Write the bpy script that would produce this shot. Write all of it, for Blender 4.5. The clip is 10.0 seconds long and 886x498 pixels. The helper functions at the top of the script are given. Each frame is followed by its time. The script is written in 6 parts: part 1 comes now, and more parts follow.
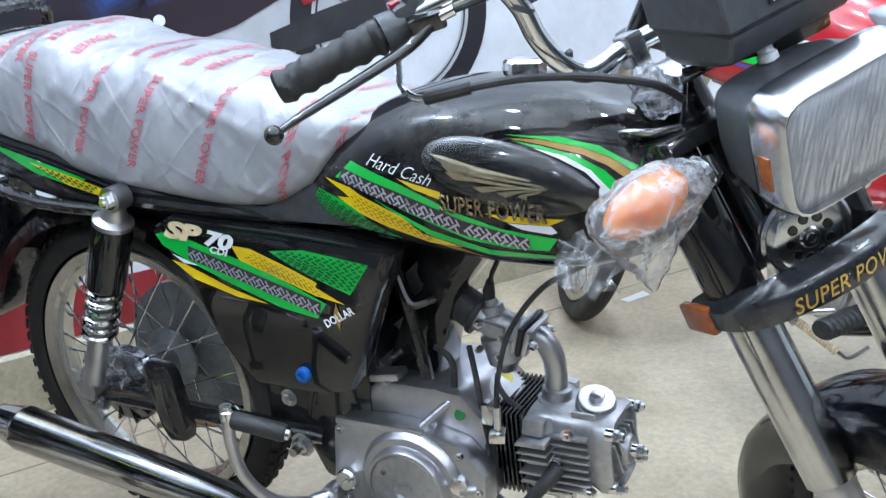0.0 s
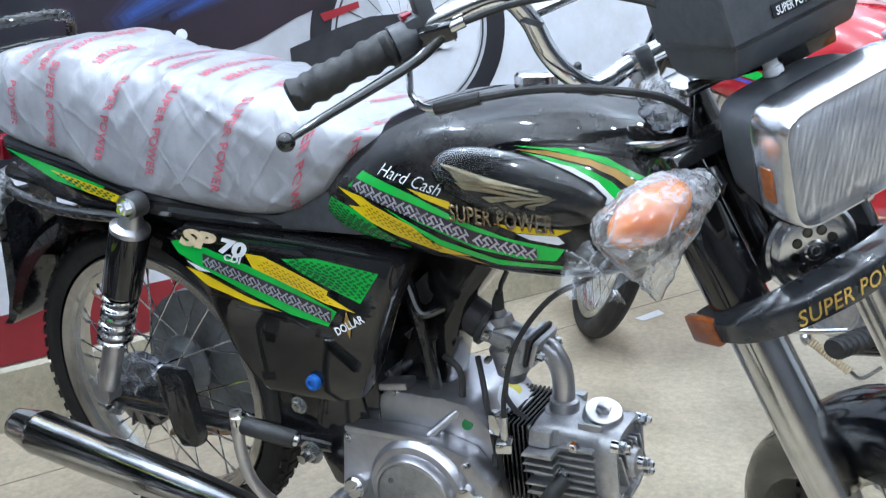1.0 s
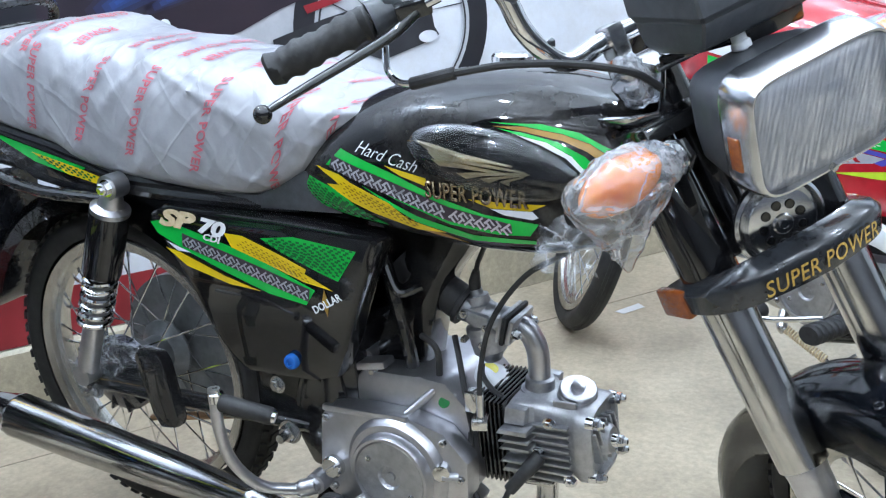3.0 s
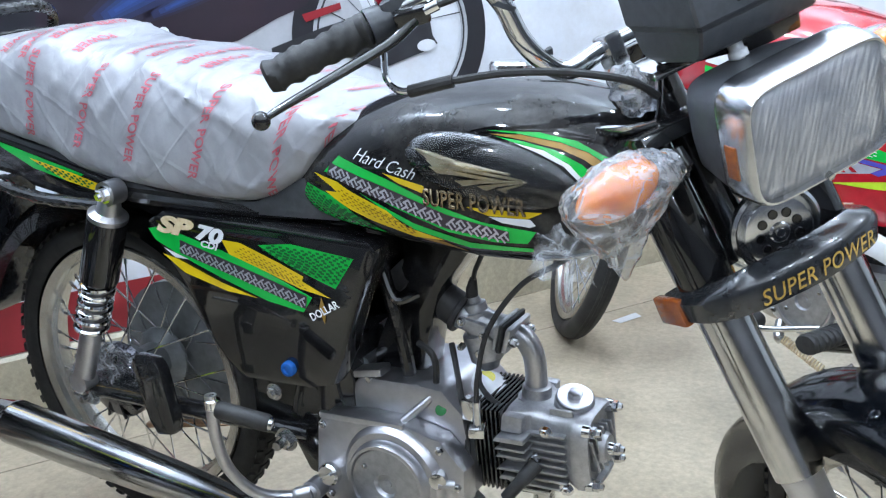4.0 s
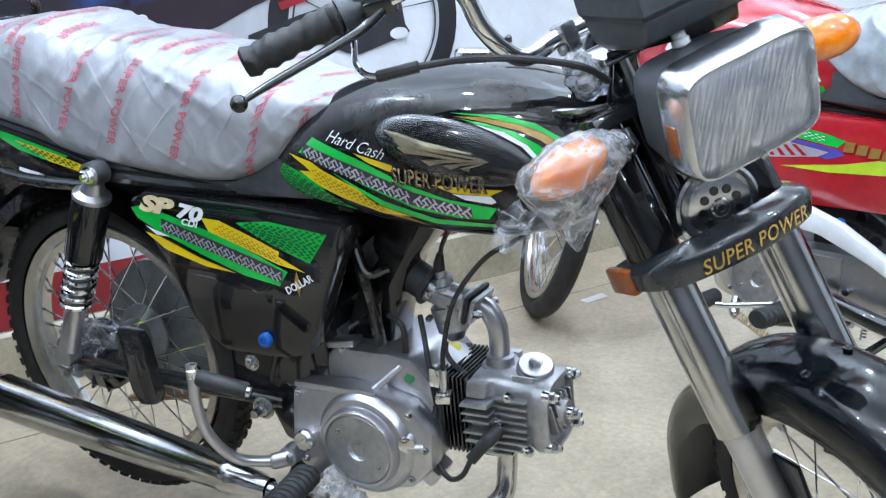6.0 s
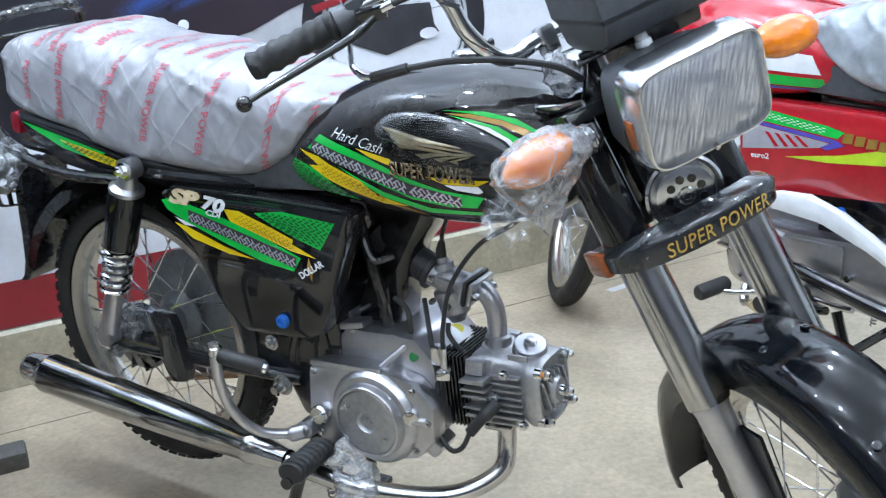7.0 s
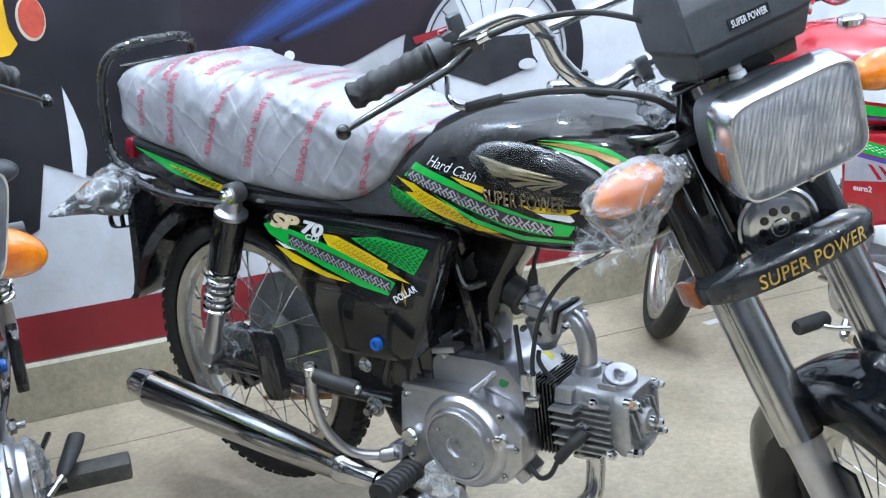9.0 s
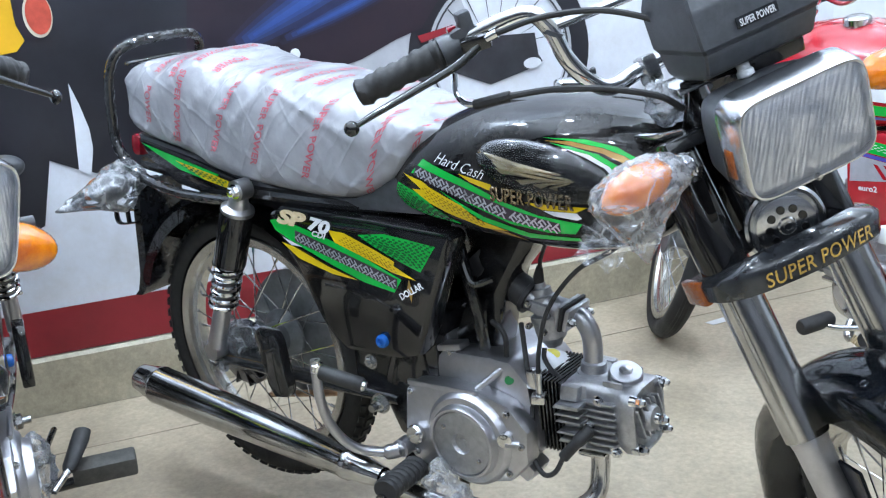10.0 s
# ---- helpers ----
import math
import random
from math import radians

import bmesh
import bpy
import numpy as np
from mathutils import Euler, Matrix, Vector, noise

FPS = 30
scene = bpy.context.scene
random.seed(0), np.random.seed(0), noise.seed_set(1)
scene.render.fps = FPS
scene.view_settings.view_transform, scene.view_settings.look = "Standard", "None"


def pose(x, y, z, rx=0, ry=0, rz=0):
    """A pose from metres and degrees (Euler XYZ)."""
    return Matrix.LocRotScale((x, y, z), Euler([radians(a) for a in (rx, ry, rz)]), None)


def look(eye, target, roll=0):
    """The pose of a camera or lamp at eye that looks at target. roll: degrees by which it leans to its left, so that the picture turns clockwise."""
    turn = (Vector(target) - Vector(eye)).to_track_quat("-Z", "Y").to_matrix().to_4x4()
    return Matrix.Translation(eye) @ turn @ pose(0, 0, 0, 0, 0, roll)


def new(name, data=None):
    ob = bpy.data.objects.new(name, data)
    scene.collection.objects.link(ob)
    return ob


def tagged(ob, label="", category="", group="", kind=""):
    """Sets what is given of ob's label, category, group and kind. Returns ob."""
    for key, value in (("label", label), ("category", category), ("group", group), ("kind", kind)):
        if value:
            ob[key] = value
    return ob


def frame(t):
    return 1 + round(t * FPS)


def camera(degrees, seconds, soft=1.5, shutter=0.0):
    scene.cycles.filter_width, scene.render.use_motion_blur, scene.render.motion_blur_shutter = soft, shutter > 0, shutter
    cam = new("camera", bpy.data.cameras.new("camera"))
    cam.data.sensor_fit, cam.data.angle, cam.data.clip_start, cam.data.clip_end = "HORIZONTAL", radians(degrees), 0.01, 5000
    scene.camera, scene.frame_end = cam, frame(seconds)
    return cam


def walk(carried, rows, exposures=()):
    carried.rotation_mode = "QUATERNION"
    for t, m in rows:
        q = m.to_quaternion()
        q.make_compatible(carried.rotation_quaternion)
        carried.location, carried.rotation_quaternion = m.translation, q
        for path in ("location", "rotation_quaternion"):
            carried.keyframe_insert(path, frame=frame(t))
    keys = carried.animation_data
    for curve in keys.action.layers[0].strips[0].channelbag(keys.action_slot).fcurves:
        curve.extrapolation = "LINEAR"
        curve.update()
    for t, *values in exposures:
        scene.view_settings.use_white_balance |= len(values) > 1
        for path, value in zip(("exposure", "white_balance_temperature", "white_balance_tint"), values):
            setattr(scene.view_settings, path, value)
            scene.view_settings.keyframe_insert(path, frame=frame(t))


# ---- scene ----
# ---- camera ----
cam = camera(46.16, 10.0, soft=1.2, shutter=0.4)
PATH = [
    (0, (1.2461, -1.1402, 1.0672), (0.3123, 0.4809, 0.3600), -4.46),
    (0.5, (1.2515, -1.1454, 1.0678), (0.2917, 0.4805, 0.4080), -4.56),
    (1, (1.2676, -1.1501, 1.0579), (0.2938, 0.4649, 0.3919), -3.97),
    (1.5, (1.2834, -1.1627, 1.0323), (0.3113, 0.4361, 0.3261), -3.74),
    (2, (1.2836, -1.1648, 1.0275), (0.3309, 0.4529, 0.3382), -3.64),
    (2.5, (1.2895, -1.1664, 1.0275), (0.3369, 0.4600, 0.3586), -3.62),
    (4, (1.2915, -1.1697, 1.0249), (0.3401, 0.4700, 0.3874), -3.19),
    (4.5, (1.3005, -1.1733, 1.0270), (0.3757, 0.4821, 0.3910), -2.69),
    (5, (1.2978, -1.1746, 1.0309), (0.3984, 0.4953, 0.3965), -2.45),
    (6.5, (1.4112, -1.2732, 1.0448), (0.4707, 0.3581, 0.3705), -3.40),
    (7, (1.4818, -1.2851, 1.0558), (0.4643, 0.3043, 0.3937), -4.25),
    (7.5, (1.4901, -1.2833, 1.0545), (0.4131, 0.2751, 0.4129), -4.60),
    (8, (1.4916, -1.2782, 1.0510), (0.3689, 0.2549, 0.4270), -4.76),
    (8.5, (1.4988, -1.2891, 1.0565), (0.3407, 0.2241, 0.4491), -4.82),
    (9, (1.5030, -1.3000, 1.0593), (0.3227, 0.2011, 0.4647), -4.83),
    (9.5, (1.4998, -1.3068, 1.0609), (0.3119, 0.1893, 0.4687), -4.77),
    (10, (1.4996, -1.3088, 1.0568), (0.3171, 0.1908, 0.4627), -4.56),
]
walk(cam, [(t, look(eye, target, roll)) for t, eye, target, roll in PATH])

# ---- world and lamps ----
world = bpy.data.worlds.new("showroom_air")
scene.world = world
world.use_nodes = True
world.node_tree.nodes["Background"].inputs[0].default_value = (0.8, 0.88, 1.0, 1)
world.node_tree.nodes["Background"].inputs[1].default_value = 0.05
scene.view_settings.exposure = 0.09


# ---- materials ----
def mat(name, color, rough=0.5, metal=0.0, vary=0.12, scale=30.0, bump=0.0, bump_scale=200.0, coat=0.0, color2=None, rough_vary=0.12, dust=0.0, aniso=None, trans=0.0, alpha=1.0, ior=1.45, sub=0.0, spec=0.5):
    m = bpy.data.materials.new(name)
    m.use_nodes = True
    nt = m.node_tree
    n, l = nt.nodes, nt.links
    b = n["Principled BSDF"]
    tc = n.new("ShaderNodeTexCoord")
    no = n.new("ShaderNodeTexNoise")
    no.inputs["Scale"].default_value = scale
    no.inputs["Detail"].default_value = 6
    no.inputs["Roughness"].default_value = 0.65
    l.new(tc.outputs["Object"], no.inputs["Vector"])
    ramp = n.new("ShaderNodeMix")
    ramp.data_type = "RGBA"
    c = Vector(color[:3])
    d = Vector(color2[:3]) if color2 else c * (1 - vary * 2)
    e = c if color2 else c * (1 + vary)
    ramp.inputs["A"].default_value = (*d, 1)
    ramp.inputs["B"].default_value = (*e, 1)
    mr = n.new("ShaderNodeMapRange")
    mr.inputs["From Min"].default_value = 0.3
    mr.inputs["From Max"].default_value = 0.7
    l.new(no.outputs["Fac"], mr.inputs["Value"])
    l.new(mr.outputs["Result"], ramp.inputs["Factor"])
    colour = ramp.outputs["Result"]
    if dust > 0:
        no3 = n.new("ShaderNodeTexNoise")
        no3.inputs["Scale"].default_value = 9.0
        no3.inputs["Detail"].default_value = 9
        no3.inputs["Roughness"].default_value = 0.75
        l.new(tc.outputs["Object"], no3.inputs["Vector"])
        m3 = n.new("ShaderNodeMapRange")
        m3.inputs["From Min"].default_value = 0.42
        m3.inputs["From Max"].default_value = 0.75
        m3.inputs["To Max"].default_value = dust
        l.new(no3.outputs["Fac"], m3.inputs["Value"])
        mx = n.new("ShaderNodeMix")
        mx.data_type = "RGBA"
        l.new(m3.outputs["Result"], mx.inputs["Factor"])
        l.new(colour, mx.inputs["A"])
        mx.inputs["B"].default_value = (0.42, 0.39, 0.35, 1)
        colour = mx.outputs["Result"]
    l.new(colour, b.inputs["Base Color"])
    no2 = n.new("ShaderNodeTexNoise")
    no2.inputs["Scale"].default_value = scale * 0.25
    no2.inputs["Detail"].default_value = 4
    l.new(tc.outputs["Object"], no2.inputs["Vector"])
    mr2 = n.new("ShaderNodeMapRange")
    mr2.inputs["To Min"].default_value = max(0.02, rough * (1 - rough_vary * 2))
    mr2.inputs["To Max"].default_value = min(1.0, rough * (1 + rough_vary * 2))
    l.new(no2.outputs["Fac"], mr2.inputs["Value"])
    l.new(mr2.outputs["Result"], b.inputs["Roughness"])
    b.inputs["Metallic"].default_value = metal
    b.inputs["Specular IOR Level"].default_value = spec
    b.inputs["Coat Weight"].default_value = coat
    b.inputs["Coat Roughness"].default_value = 0.025
    b.inputs["Transmission Weight"].default_value = trans
    b.inputs["Alpha"].default_value = alpha
    b.inputs["IOR"].default_value = ior
    if sub > 0:
        b.inputs["Subsurface Weight"].default_value = sub
        b.inputs["Subsurface Radius"].default_value = (0.02, 0.02, 0.02)
    if bump > 0:
        nb = n.new("ShaderNodeTexNoise")
        nb.inputs["Scale"].default_value = bump_scale
        nb.inputs["Detail"].default_value = 4
        l.new(tc.outputs["Object"], nb.inputs["Vector"])
        bp = n.new("ShaderNodeBump")
        bp.inputs["Strength"].default_value = bump
        bp.inputs["Distance"].default_value = 0.002
        l.new(nb.outputs["Fac"], bp.inputs["Height"])
        l.new(bp.outputs["Normal"], b.inputs["Normal"])
    return m


M = {}
M["black_paint"] = mat("black_paint", (0.006, 0.006, 0.007), 0.14, 0, 0.2, 60, bump=0.02, bump_scale=40, coat=1.0, dust=0.008, spec=0.3)
M["fender_paint"] = mat("fender_paint", (0.006, 0.008, 0.012), 0.16, 0, 0.2, 60, bump=0.02, bump_scale=40, coat=1.0, dust=0.012, spec=0.3)
M["wrapped_black"] = mat("wrapped_black", (0.012, 0.012, 0.013), 0.06, 0, 0.2, 60, bump=1.0, bump_scale=110, coat=1.0)
# Tank's dust mix also stands in for hazy reflections in its wrapping film.
M["tank_paint"] = mat("tank_black_paint", (0.006, 0.006, 0.007), 0.05, 0, 0.2, 60, dust=0.12, spec=0.5)
M["red_paint"] = mat("red_paint", (0.42, 0.012, 0.022), 0.15, 0, 0.1, 40, coat=1.0)
M["black_plastic"] = mat("black_plastic", (0.056, 0.060, 0.067), 0.38, 0, 0.15, 80, bump=0.12, bump_scale=900)
M["grey_plastic"] = mat("grey_plastic", (0.022, 0.024, 0.028), 0.20, 0, 0.15, 60, bump=0.05, bump_scale=900, coat=0.5)
M["rubber"] = mat("rubber", (0.021, 0.021, 0.022), 0.55, 0, 0.25, 90, bump=0.2, bump_scale=600, dust=0.04)
M["tyre"] = mat("tyre", (0.014, 0.014, 0.014), 0.7, 0, 0.25, 70, bump=0.25, bump_scale=500, dust=0.06)
M["chrome"] = mat("chrome", (0.72, 0.73, 0.75), 0.07, 1.0, 0.04, 20, rough_vary=0.3)
M["chrome_worn"] = mat("chrome_worn", (0.62, 0.62, 0.62), 0.16, 1.0, 0.08, 40, rough_vary=0.35, bump=0.03, bump_scale=150)
M["muffler_chrome"] = mat("muffler_chrome", (0.62, 0.62, 0.62), 0.14, 1.0, 0.10, 30, rough_vary=0.4, bump=0.05, bump_scale=120, color2=(0.46, 0.46, 0.46))
M["alloy"] = mat("alloy", (0.50, 0.50, 0.525), 0.32, 0.95, 0.06, 60, bump=0.12, bump_scale=800)
M["cast_alloy"] = mat("cast_alloy", (0.44, 0.445, 0.46), 0.38, 0.9, 0.12, 90, bump=0.3, bump_scale=900)
M["rim_alloy"] = mat("rim_alloy", (0.6, 0.58, 0.54), 0.25, 0.9, 0.1, 40)
M["steel"] = mat("steel", (0.5, 0.5, 0.5), 0.25, 1.0, 0.1, 60)
M["black_metal"] = mat("black_metal", (0.011, 0.011, 0.012), 0.18, 0.0, 0.2, 60, bump=0.15, bump_scale=160, coat=0.8, spec=0.4)
M["green"] = mat("green_vinyl", (0.006, 0.45, 0.055), 0.22, 0, 0.06, 40, coat=0.7)
M["yellow"] = mat("yellow_vinyl", (0.70, 0.50, 0.01), 0.22, 0, 0.06, 40, coat=0.7)
M["gold"] = mat("gold_vinyl", (0.34, 0.20, 0.04), 0.25, 0.2, 0.1, 40, coat=0.6)
M["white_vinyl"] = mat("white_vinyl", (0.72, 0.73, 0.75), 0.25, 0, 0.05, 40, coat=0.6)
M["silver_vinyl"] = mat("silver_vinyl", (0.50, 0.50, 0.55), 0.3, 0.4, 0.08, 40, coat=0.5)
M["brass"] = mat("gold_badge", (0.86, 0.77, 0.55), 0.20, 0.7, 0.15, 160, color2=(0.62, 0.52, 0.32))
M["holo"] = mat("gold_foil", (0.78, 0.55, 0.12), 0.3, 0.4, 0.2, 420, color2=(0.30, 0.16, 0.04))
M["cover_film"] = mat("seat_cover_film", (0.305, 0.310, 0.332), 0.34, 0, 0.10, 14, bump=0.15, bump_scale=45, coat=0.25)
M["red_ink"] = mat("red_ink", (0.42, 0.060, 0.090), 0.45, 0, 0.3, 60, color2=(0.50, 0.14, 0.17))
M["black_ink"] = mat("black_ink", (0.04, 0.03, 0.04), 0.5, 0, 0.15, 120)
M["amber"] = mat("amber_lens", (0.95, 0.30, 0.0), 0.14, 0, 0.1, 22, coat=1.0, bump=0.25, bump_scale=260, color2=(0.52, 0.075, 0.0))
M["amber_dark"] = mat("amber_reflector", (0.34, 0.085, 0.010), 0.22, 0, 0.1, 200, coat=0.6, bump=0.3, bump_scale=900, color2=(0.20, 0.045, 0.008))
M["red_lens"] = mat("red_lens", (0.26, 0.008, 0.02), 0.15, 0, 0.1, 90, coat=0.5)
M["blue_plastic"] = mat("blue_plastic", (0.01, 0.10, 0.38), 0.25, 0, 0.1, 60)
M["sticker_yellow"] = mat("sticker_yellow", (0.75, 0.65, 0.05), 0.4)
M["brown_chain"] = mat("rusty_steel", (0.36, 0.20, 0.10), 0.5, 0.0, 0.25, 90, bump=0.2)
M["white_enamel"] = mat("white_enamel", (0.72, 0.74, 0.76), 0.3, 0, 0.05, 30, coat=0.4)
M["dark_brass"] = mat("dark_bronze_letters", (0.42, 0.34, 0.22), 0.26, 0.9, 0.2, 120, color2=(0.20, 0.155, 0.095))
M["hub_wrapped"] = mat("wrapped_hub", (0.22, 0.22, 0.24), 0.10, 1.0, 0.3, 60, bump=1.0, bump_scale=55)
M["dusty_rubber"] = mat("dusty_rubber", (0.045, 0.044, 0.040), 0.75, 0, 0.25, 60, bump=0.3, bump_scale=300, dust=0.25)
M["bulb_glass"] = mat("bulb_glass", (0.75, 0.78, 0.8), 0.1, 0.6, 0.2, 70)


def creases(m, scale, depth):
    """Sharp crossing folds pressed into a thin sheet."""
    n, l = m.node_tree.nodes, m.node_tree.links
    tc = n.new("ShaderNodeTexCoord")
    last = n["Principled BSDF"].inputs["Normal"].links[0].from_socket
    for turn, stretch, sc in ((58, 0.14, scale), (-52, 0.16, scale * 1.2), (30, 0.12, scale * 0.8)):
        mp = n.new("ShaderNodeMapping")
        mp.vector_type = "TEXTURE"
        mp.inputs["Rotation"].default_value = (0.15, radians(turn), 0.1)
        mp.inputs["Scale"].default_value = (1 / stretch, 2.0, 1.0)
        l.new(tc.outputs["Object"], mp.inputs["Vector"])
        no = n.new("ShaderNodeTexNoise")
        no.inputs["Scale"].default_value = sc
        no.inputs["Detail"].default_value = 2
        l.new(mp.outputs[0], no.inputs["Vector"])
        df = n.new("ShaderNodeMath")
        df.operation = "SUBTRACT"
        df.inputs[1].default_value = 0.5
        l.new(no.outputs["Fac"], df.inputs[0])
        ab = n.new("ShaderNodeMath")
        ab.operation = "ABSOLUTE"
        l.new(df.outputs[0], ab.inputs[0])
        mr = n.new("ShaderNodeMapRange")
        mr.inputs["From Max"].default_value = 0.040
        mr.inputs["To Min"].default_value = 1.0
        mr.inputs["To Max"].default_value = 0.0
        l.new(ab.outputs[0], mr.inputs["Value"])
        bp = n.new("ShaderNodeBump")
        bp.inputs["Strength"].default_value = 0.38
        bp.inputs["Distance"].default_value = depth
        l.new(mr.outputs["Result"], bp.inputs["Height"])
        l.new(last, bp.inputs["Normal"])
        last = bp.outputs["Normal"]
    l.new(last, n["Principled BSDF"].inputs["Normal"])


creases(M["cover_film"], 13.0, 0.0019)


def clear(name, tint, frost, ridge, rough, bump=0.0, bscale=60.0):
    """A thin clear sheet: see-through, glossier at a slant, crease highlights put in as white."""
    m = bpy.data.materials.new(name)
    m.use_nodes = True
    n, l = m.node_tree.nodes, m.node_tree.links
    n.remove(n["Principled BSDF"])
    out = n["Material Output"]
    tr = n.new("ShaderNodeBsdfTransparent")
    tr.inputs[0].default_value = (*tint, 1)
    di = n.new("ShaderNodeBsdfDiffuse")
    di.inputs[0].default_value = (0.80, 0.82, 0.85, 1)
    gl = n.new("ShaderNodeBsdfGlossy")
    gl.inputs["Color"].default_value = (0.95, 0.97, 1.0, 1)
    gl.inputs["Roughness"].default_value = rough
    fr = n.new("ShaderNodeFresnel")
    fr.inputs["IOR"].default_value = 1.45
    tc = n.new("ShaderNodeTexCoord")
    no = n.new("ShaderNodeTexNoise")
    no.inputs["Scale"].default_value = bscale
    no.inputs["Detail"].default_value = 3
    no.inputs["Distortion"].default_value = 0.6
    l.new(tc.outputs["Object"], no.inputs["Vector"])
    df = n.new("ShaderNodeMath")
    df.operation = "SUBTRACT"
    df.inputs[1].default_value = 0.5
    l.new(no.outputs["Fac"], df.inputs[0])
    ab = n.new("ShaderNodeMath")
    ab.operation = "ABSOLUTE"
    l.new(df.outputs[0], ab.inputs[0])
    mr = n.new("ShaderNodeMapRange")
    mr.inputs["From Max"].default_value = 0.09
    mr.inputs["To Min"].default_value = ridge
    mr.inputs["To Max"].default_value = frost
    l.new(ab.outputs[0], mr.inputs["Value"])
    if bump > 0:
        bp = n.new("ShaderNodeBump")
        bp.inputs["Strength"].default_value = bump
        bp.inputs["Distance"].default_value = 0.006
        l.new(ab.outputs[0], bp.inputs["Height"])
        for node in (di, gl, fr):
            l.new(bp.outputs["Normal"], node.inputs["Normal"])
    mix = n.new("ShaderNodeMixShader")
    l.new(mr.outputs["Result"], mix.inputs[0])
    l.new(tr.outputs[0], mix.inputs[1])
    l.new(di.outputs[0], mix.inputs[2])
    top = n.new("ShaderNodeMixShader")
    l.new(fr.outputs[0], top.inputs[0])
    l.new(mix.outputs[0], top.inputs[1])
    l.new(gl.outputs[0], top.inputs[2])
    l.new(top.outputs[0], out.inputs[0])
    return m


M["bag_film"] = clear("bag_film", (0.96, 0.965, 0.98), 0.05, 0.34, 0.20, 0.5, 24)
M["milky_film"] = clear("milky_film", (0.96, 0.965, 0.98), 0.09, 0.36, 0.14, 0.5, 22)
M["badge_film"] = clear("badge_film", (0.98, 0.98, 0.99), 0.0, 0.02, 0.04, 0.12, 90)
M["bezel"] = mat("bezel_chrome", (0.68, 0.70, 0.74), 0.20, 1.0, 0.08, 40, rough_vary=0.35)
M["lens_glass"] = clear("lens_glass", (0.97, 0.98, 1.0), 0.03, 0.10, 0.07, 0.15, 90)


# ---- mesh helpers ----
def part(name, bm, material, parent=None, label="", smooth=True, angle=35):
    me = bpy.data.meshes.new(name)
    bmesh.ops.recalc_face_normals(bm, faces=bm.faces[:])
    if smooth:
        for f in bm.faces:
            f.smooth = True
        lim = radians(angle)
        for e in bm.edges:
            if len(e.link_faces) == 2 and e.calc_face_angle(0.0) > lim:
                e.smooth = False
    bm.to_mesh(me)
    bm.free()
    for m in material if isinstance(material, (list, tuple)) else [material]:
        me.materials.append(M[m] if isinstance(m, str) else m)
    ob = new(name, me)
    if parent is not None:
        ob.parent = parent
    if label:
        ob["label"] = label
    return ob


def thing(name, label, category, group=""):
    return tagged(new(name), label, category, group)


def frame_of(d):
    """Two directions square to d."""
    d = Vector(d).normalized()
    a = Vector((0, 0, 1)) if abs(d.z) < 0.9 else Vector((1, 0, 0))
    u = d.cross(a).normalized()
    return u, d.cross(u).normalized()


def rings(bm, loops, closed=True, cap=True, wrap=False):
    """Skin a list of equal loops of points."""
    vs = [[bm.verts.new(p) for p in lp] for lp in loops]
    n = len(vs[0])
    pairs = list(zip(vs, vs[1:])) + ([(vs[-1], vs[0])] if wrap else [])
    for a, b in pairs:
        for i in range(n if closed else n - 1):
            j = (i + 1) % n
            bm.faces.new((a[i], a[j], b[j], b[i]))
    if cap and not wrap and closed:
        bm.faces.new(vs[0][::-1])
        bm.faces.new(vs[-1])
    return bm


def tube(bm, pts, r, seg=12, cap=True, flat=1.0):
    """A pipe along points; r is one radius or one for each point."""
    pts = [Vector(p) for p in pts]
    rs = r if isinstance(r, (list, tuple)) else [r] * len(pts)
    if len(rs) != len(pts):
        rs = [float(np.interp(i / (len(pts) - 1), np.linspace(0, 1, len(rs)), rs)) for i in range(len(pts))]
    t0 = (pts[1] - pts[0]).normalized()
    u, v = frame_of(t0)
    loops = []
    for i, p in enumerate(pts):
        t = ((pts[min(i + 1, len(pts) - 1)] - p).normalized() + (p - pts[max(i - 1, 0)]).normalized()).normalized()
        u = (u - t * u.dot(t)).normalized()
        v = t.cross(u)
        loops.append([p + rs[i] * (u * math.cos(2 * math.pi * k / seg) + flat * v * math.sin(2 * math.pi * k / seg)) for k in range(seg)])
    return rings(bm, loops, cap=cap)


def curve(pts, n=6):
    """Smooth points through the given ones (Catmull-Rom)."""
    P = [Vector(p) for p in pts]
    P = [P[0] * 2 - P[1]] + P + [P[-1] * 2 - P[-2]]
    out = []
    for i in range(1, len(P) - 2):
        a, b, c, d = P[i - 1 : i + 3]
        for k in range(n):
            t = k / n
            out.append(0.5 * (2 * b + (c - a) * t + (2 * a - 5 * b + 4 * c - d) * t * t + (3 * b - a - 3 * c + d) * t**3))
    out.append(P[-2])
    return out


def lathe(bm, prof, origin, axis, seg=32, a0=0.0, a1=360.0, cap=True):
    """Turn a profile of (along, radius) about an axis."""
    o, d = Vector(origin), Vector(axis).normalized()
    u, v = frame_of(d)
    full = abs(a1 - a0) >= 359.9
    m = seg if full else seg + 1
    loops = []
    for h, r in prof:
        loops.append([o + d * h + r * (u * math.cos(radians(a0 + (a1 - a0) * k / seg)) + v * math.sin(radians(a0 + (a1 - a0) * k / seg))) for k in range(m)])
    return rings(bm, loops, closed=full, cap=cap)


def rod(bm, a, b, r, r2=None, seg=12):
    return tube(bm, [a, b], [r, r if r2 is None else r2], seg)


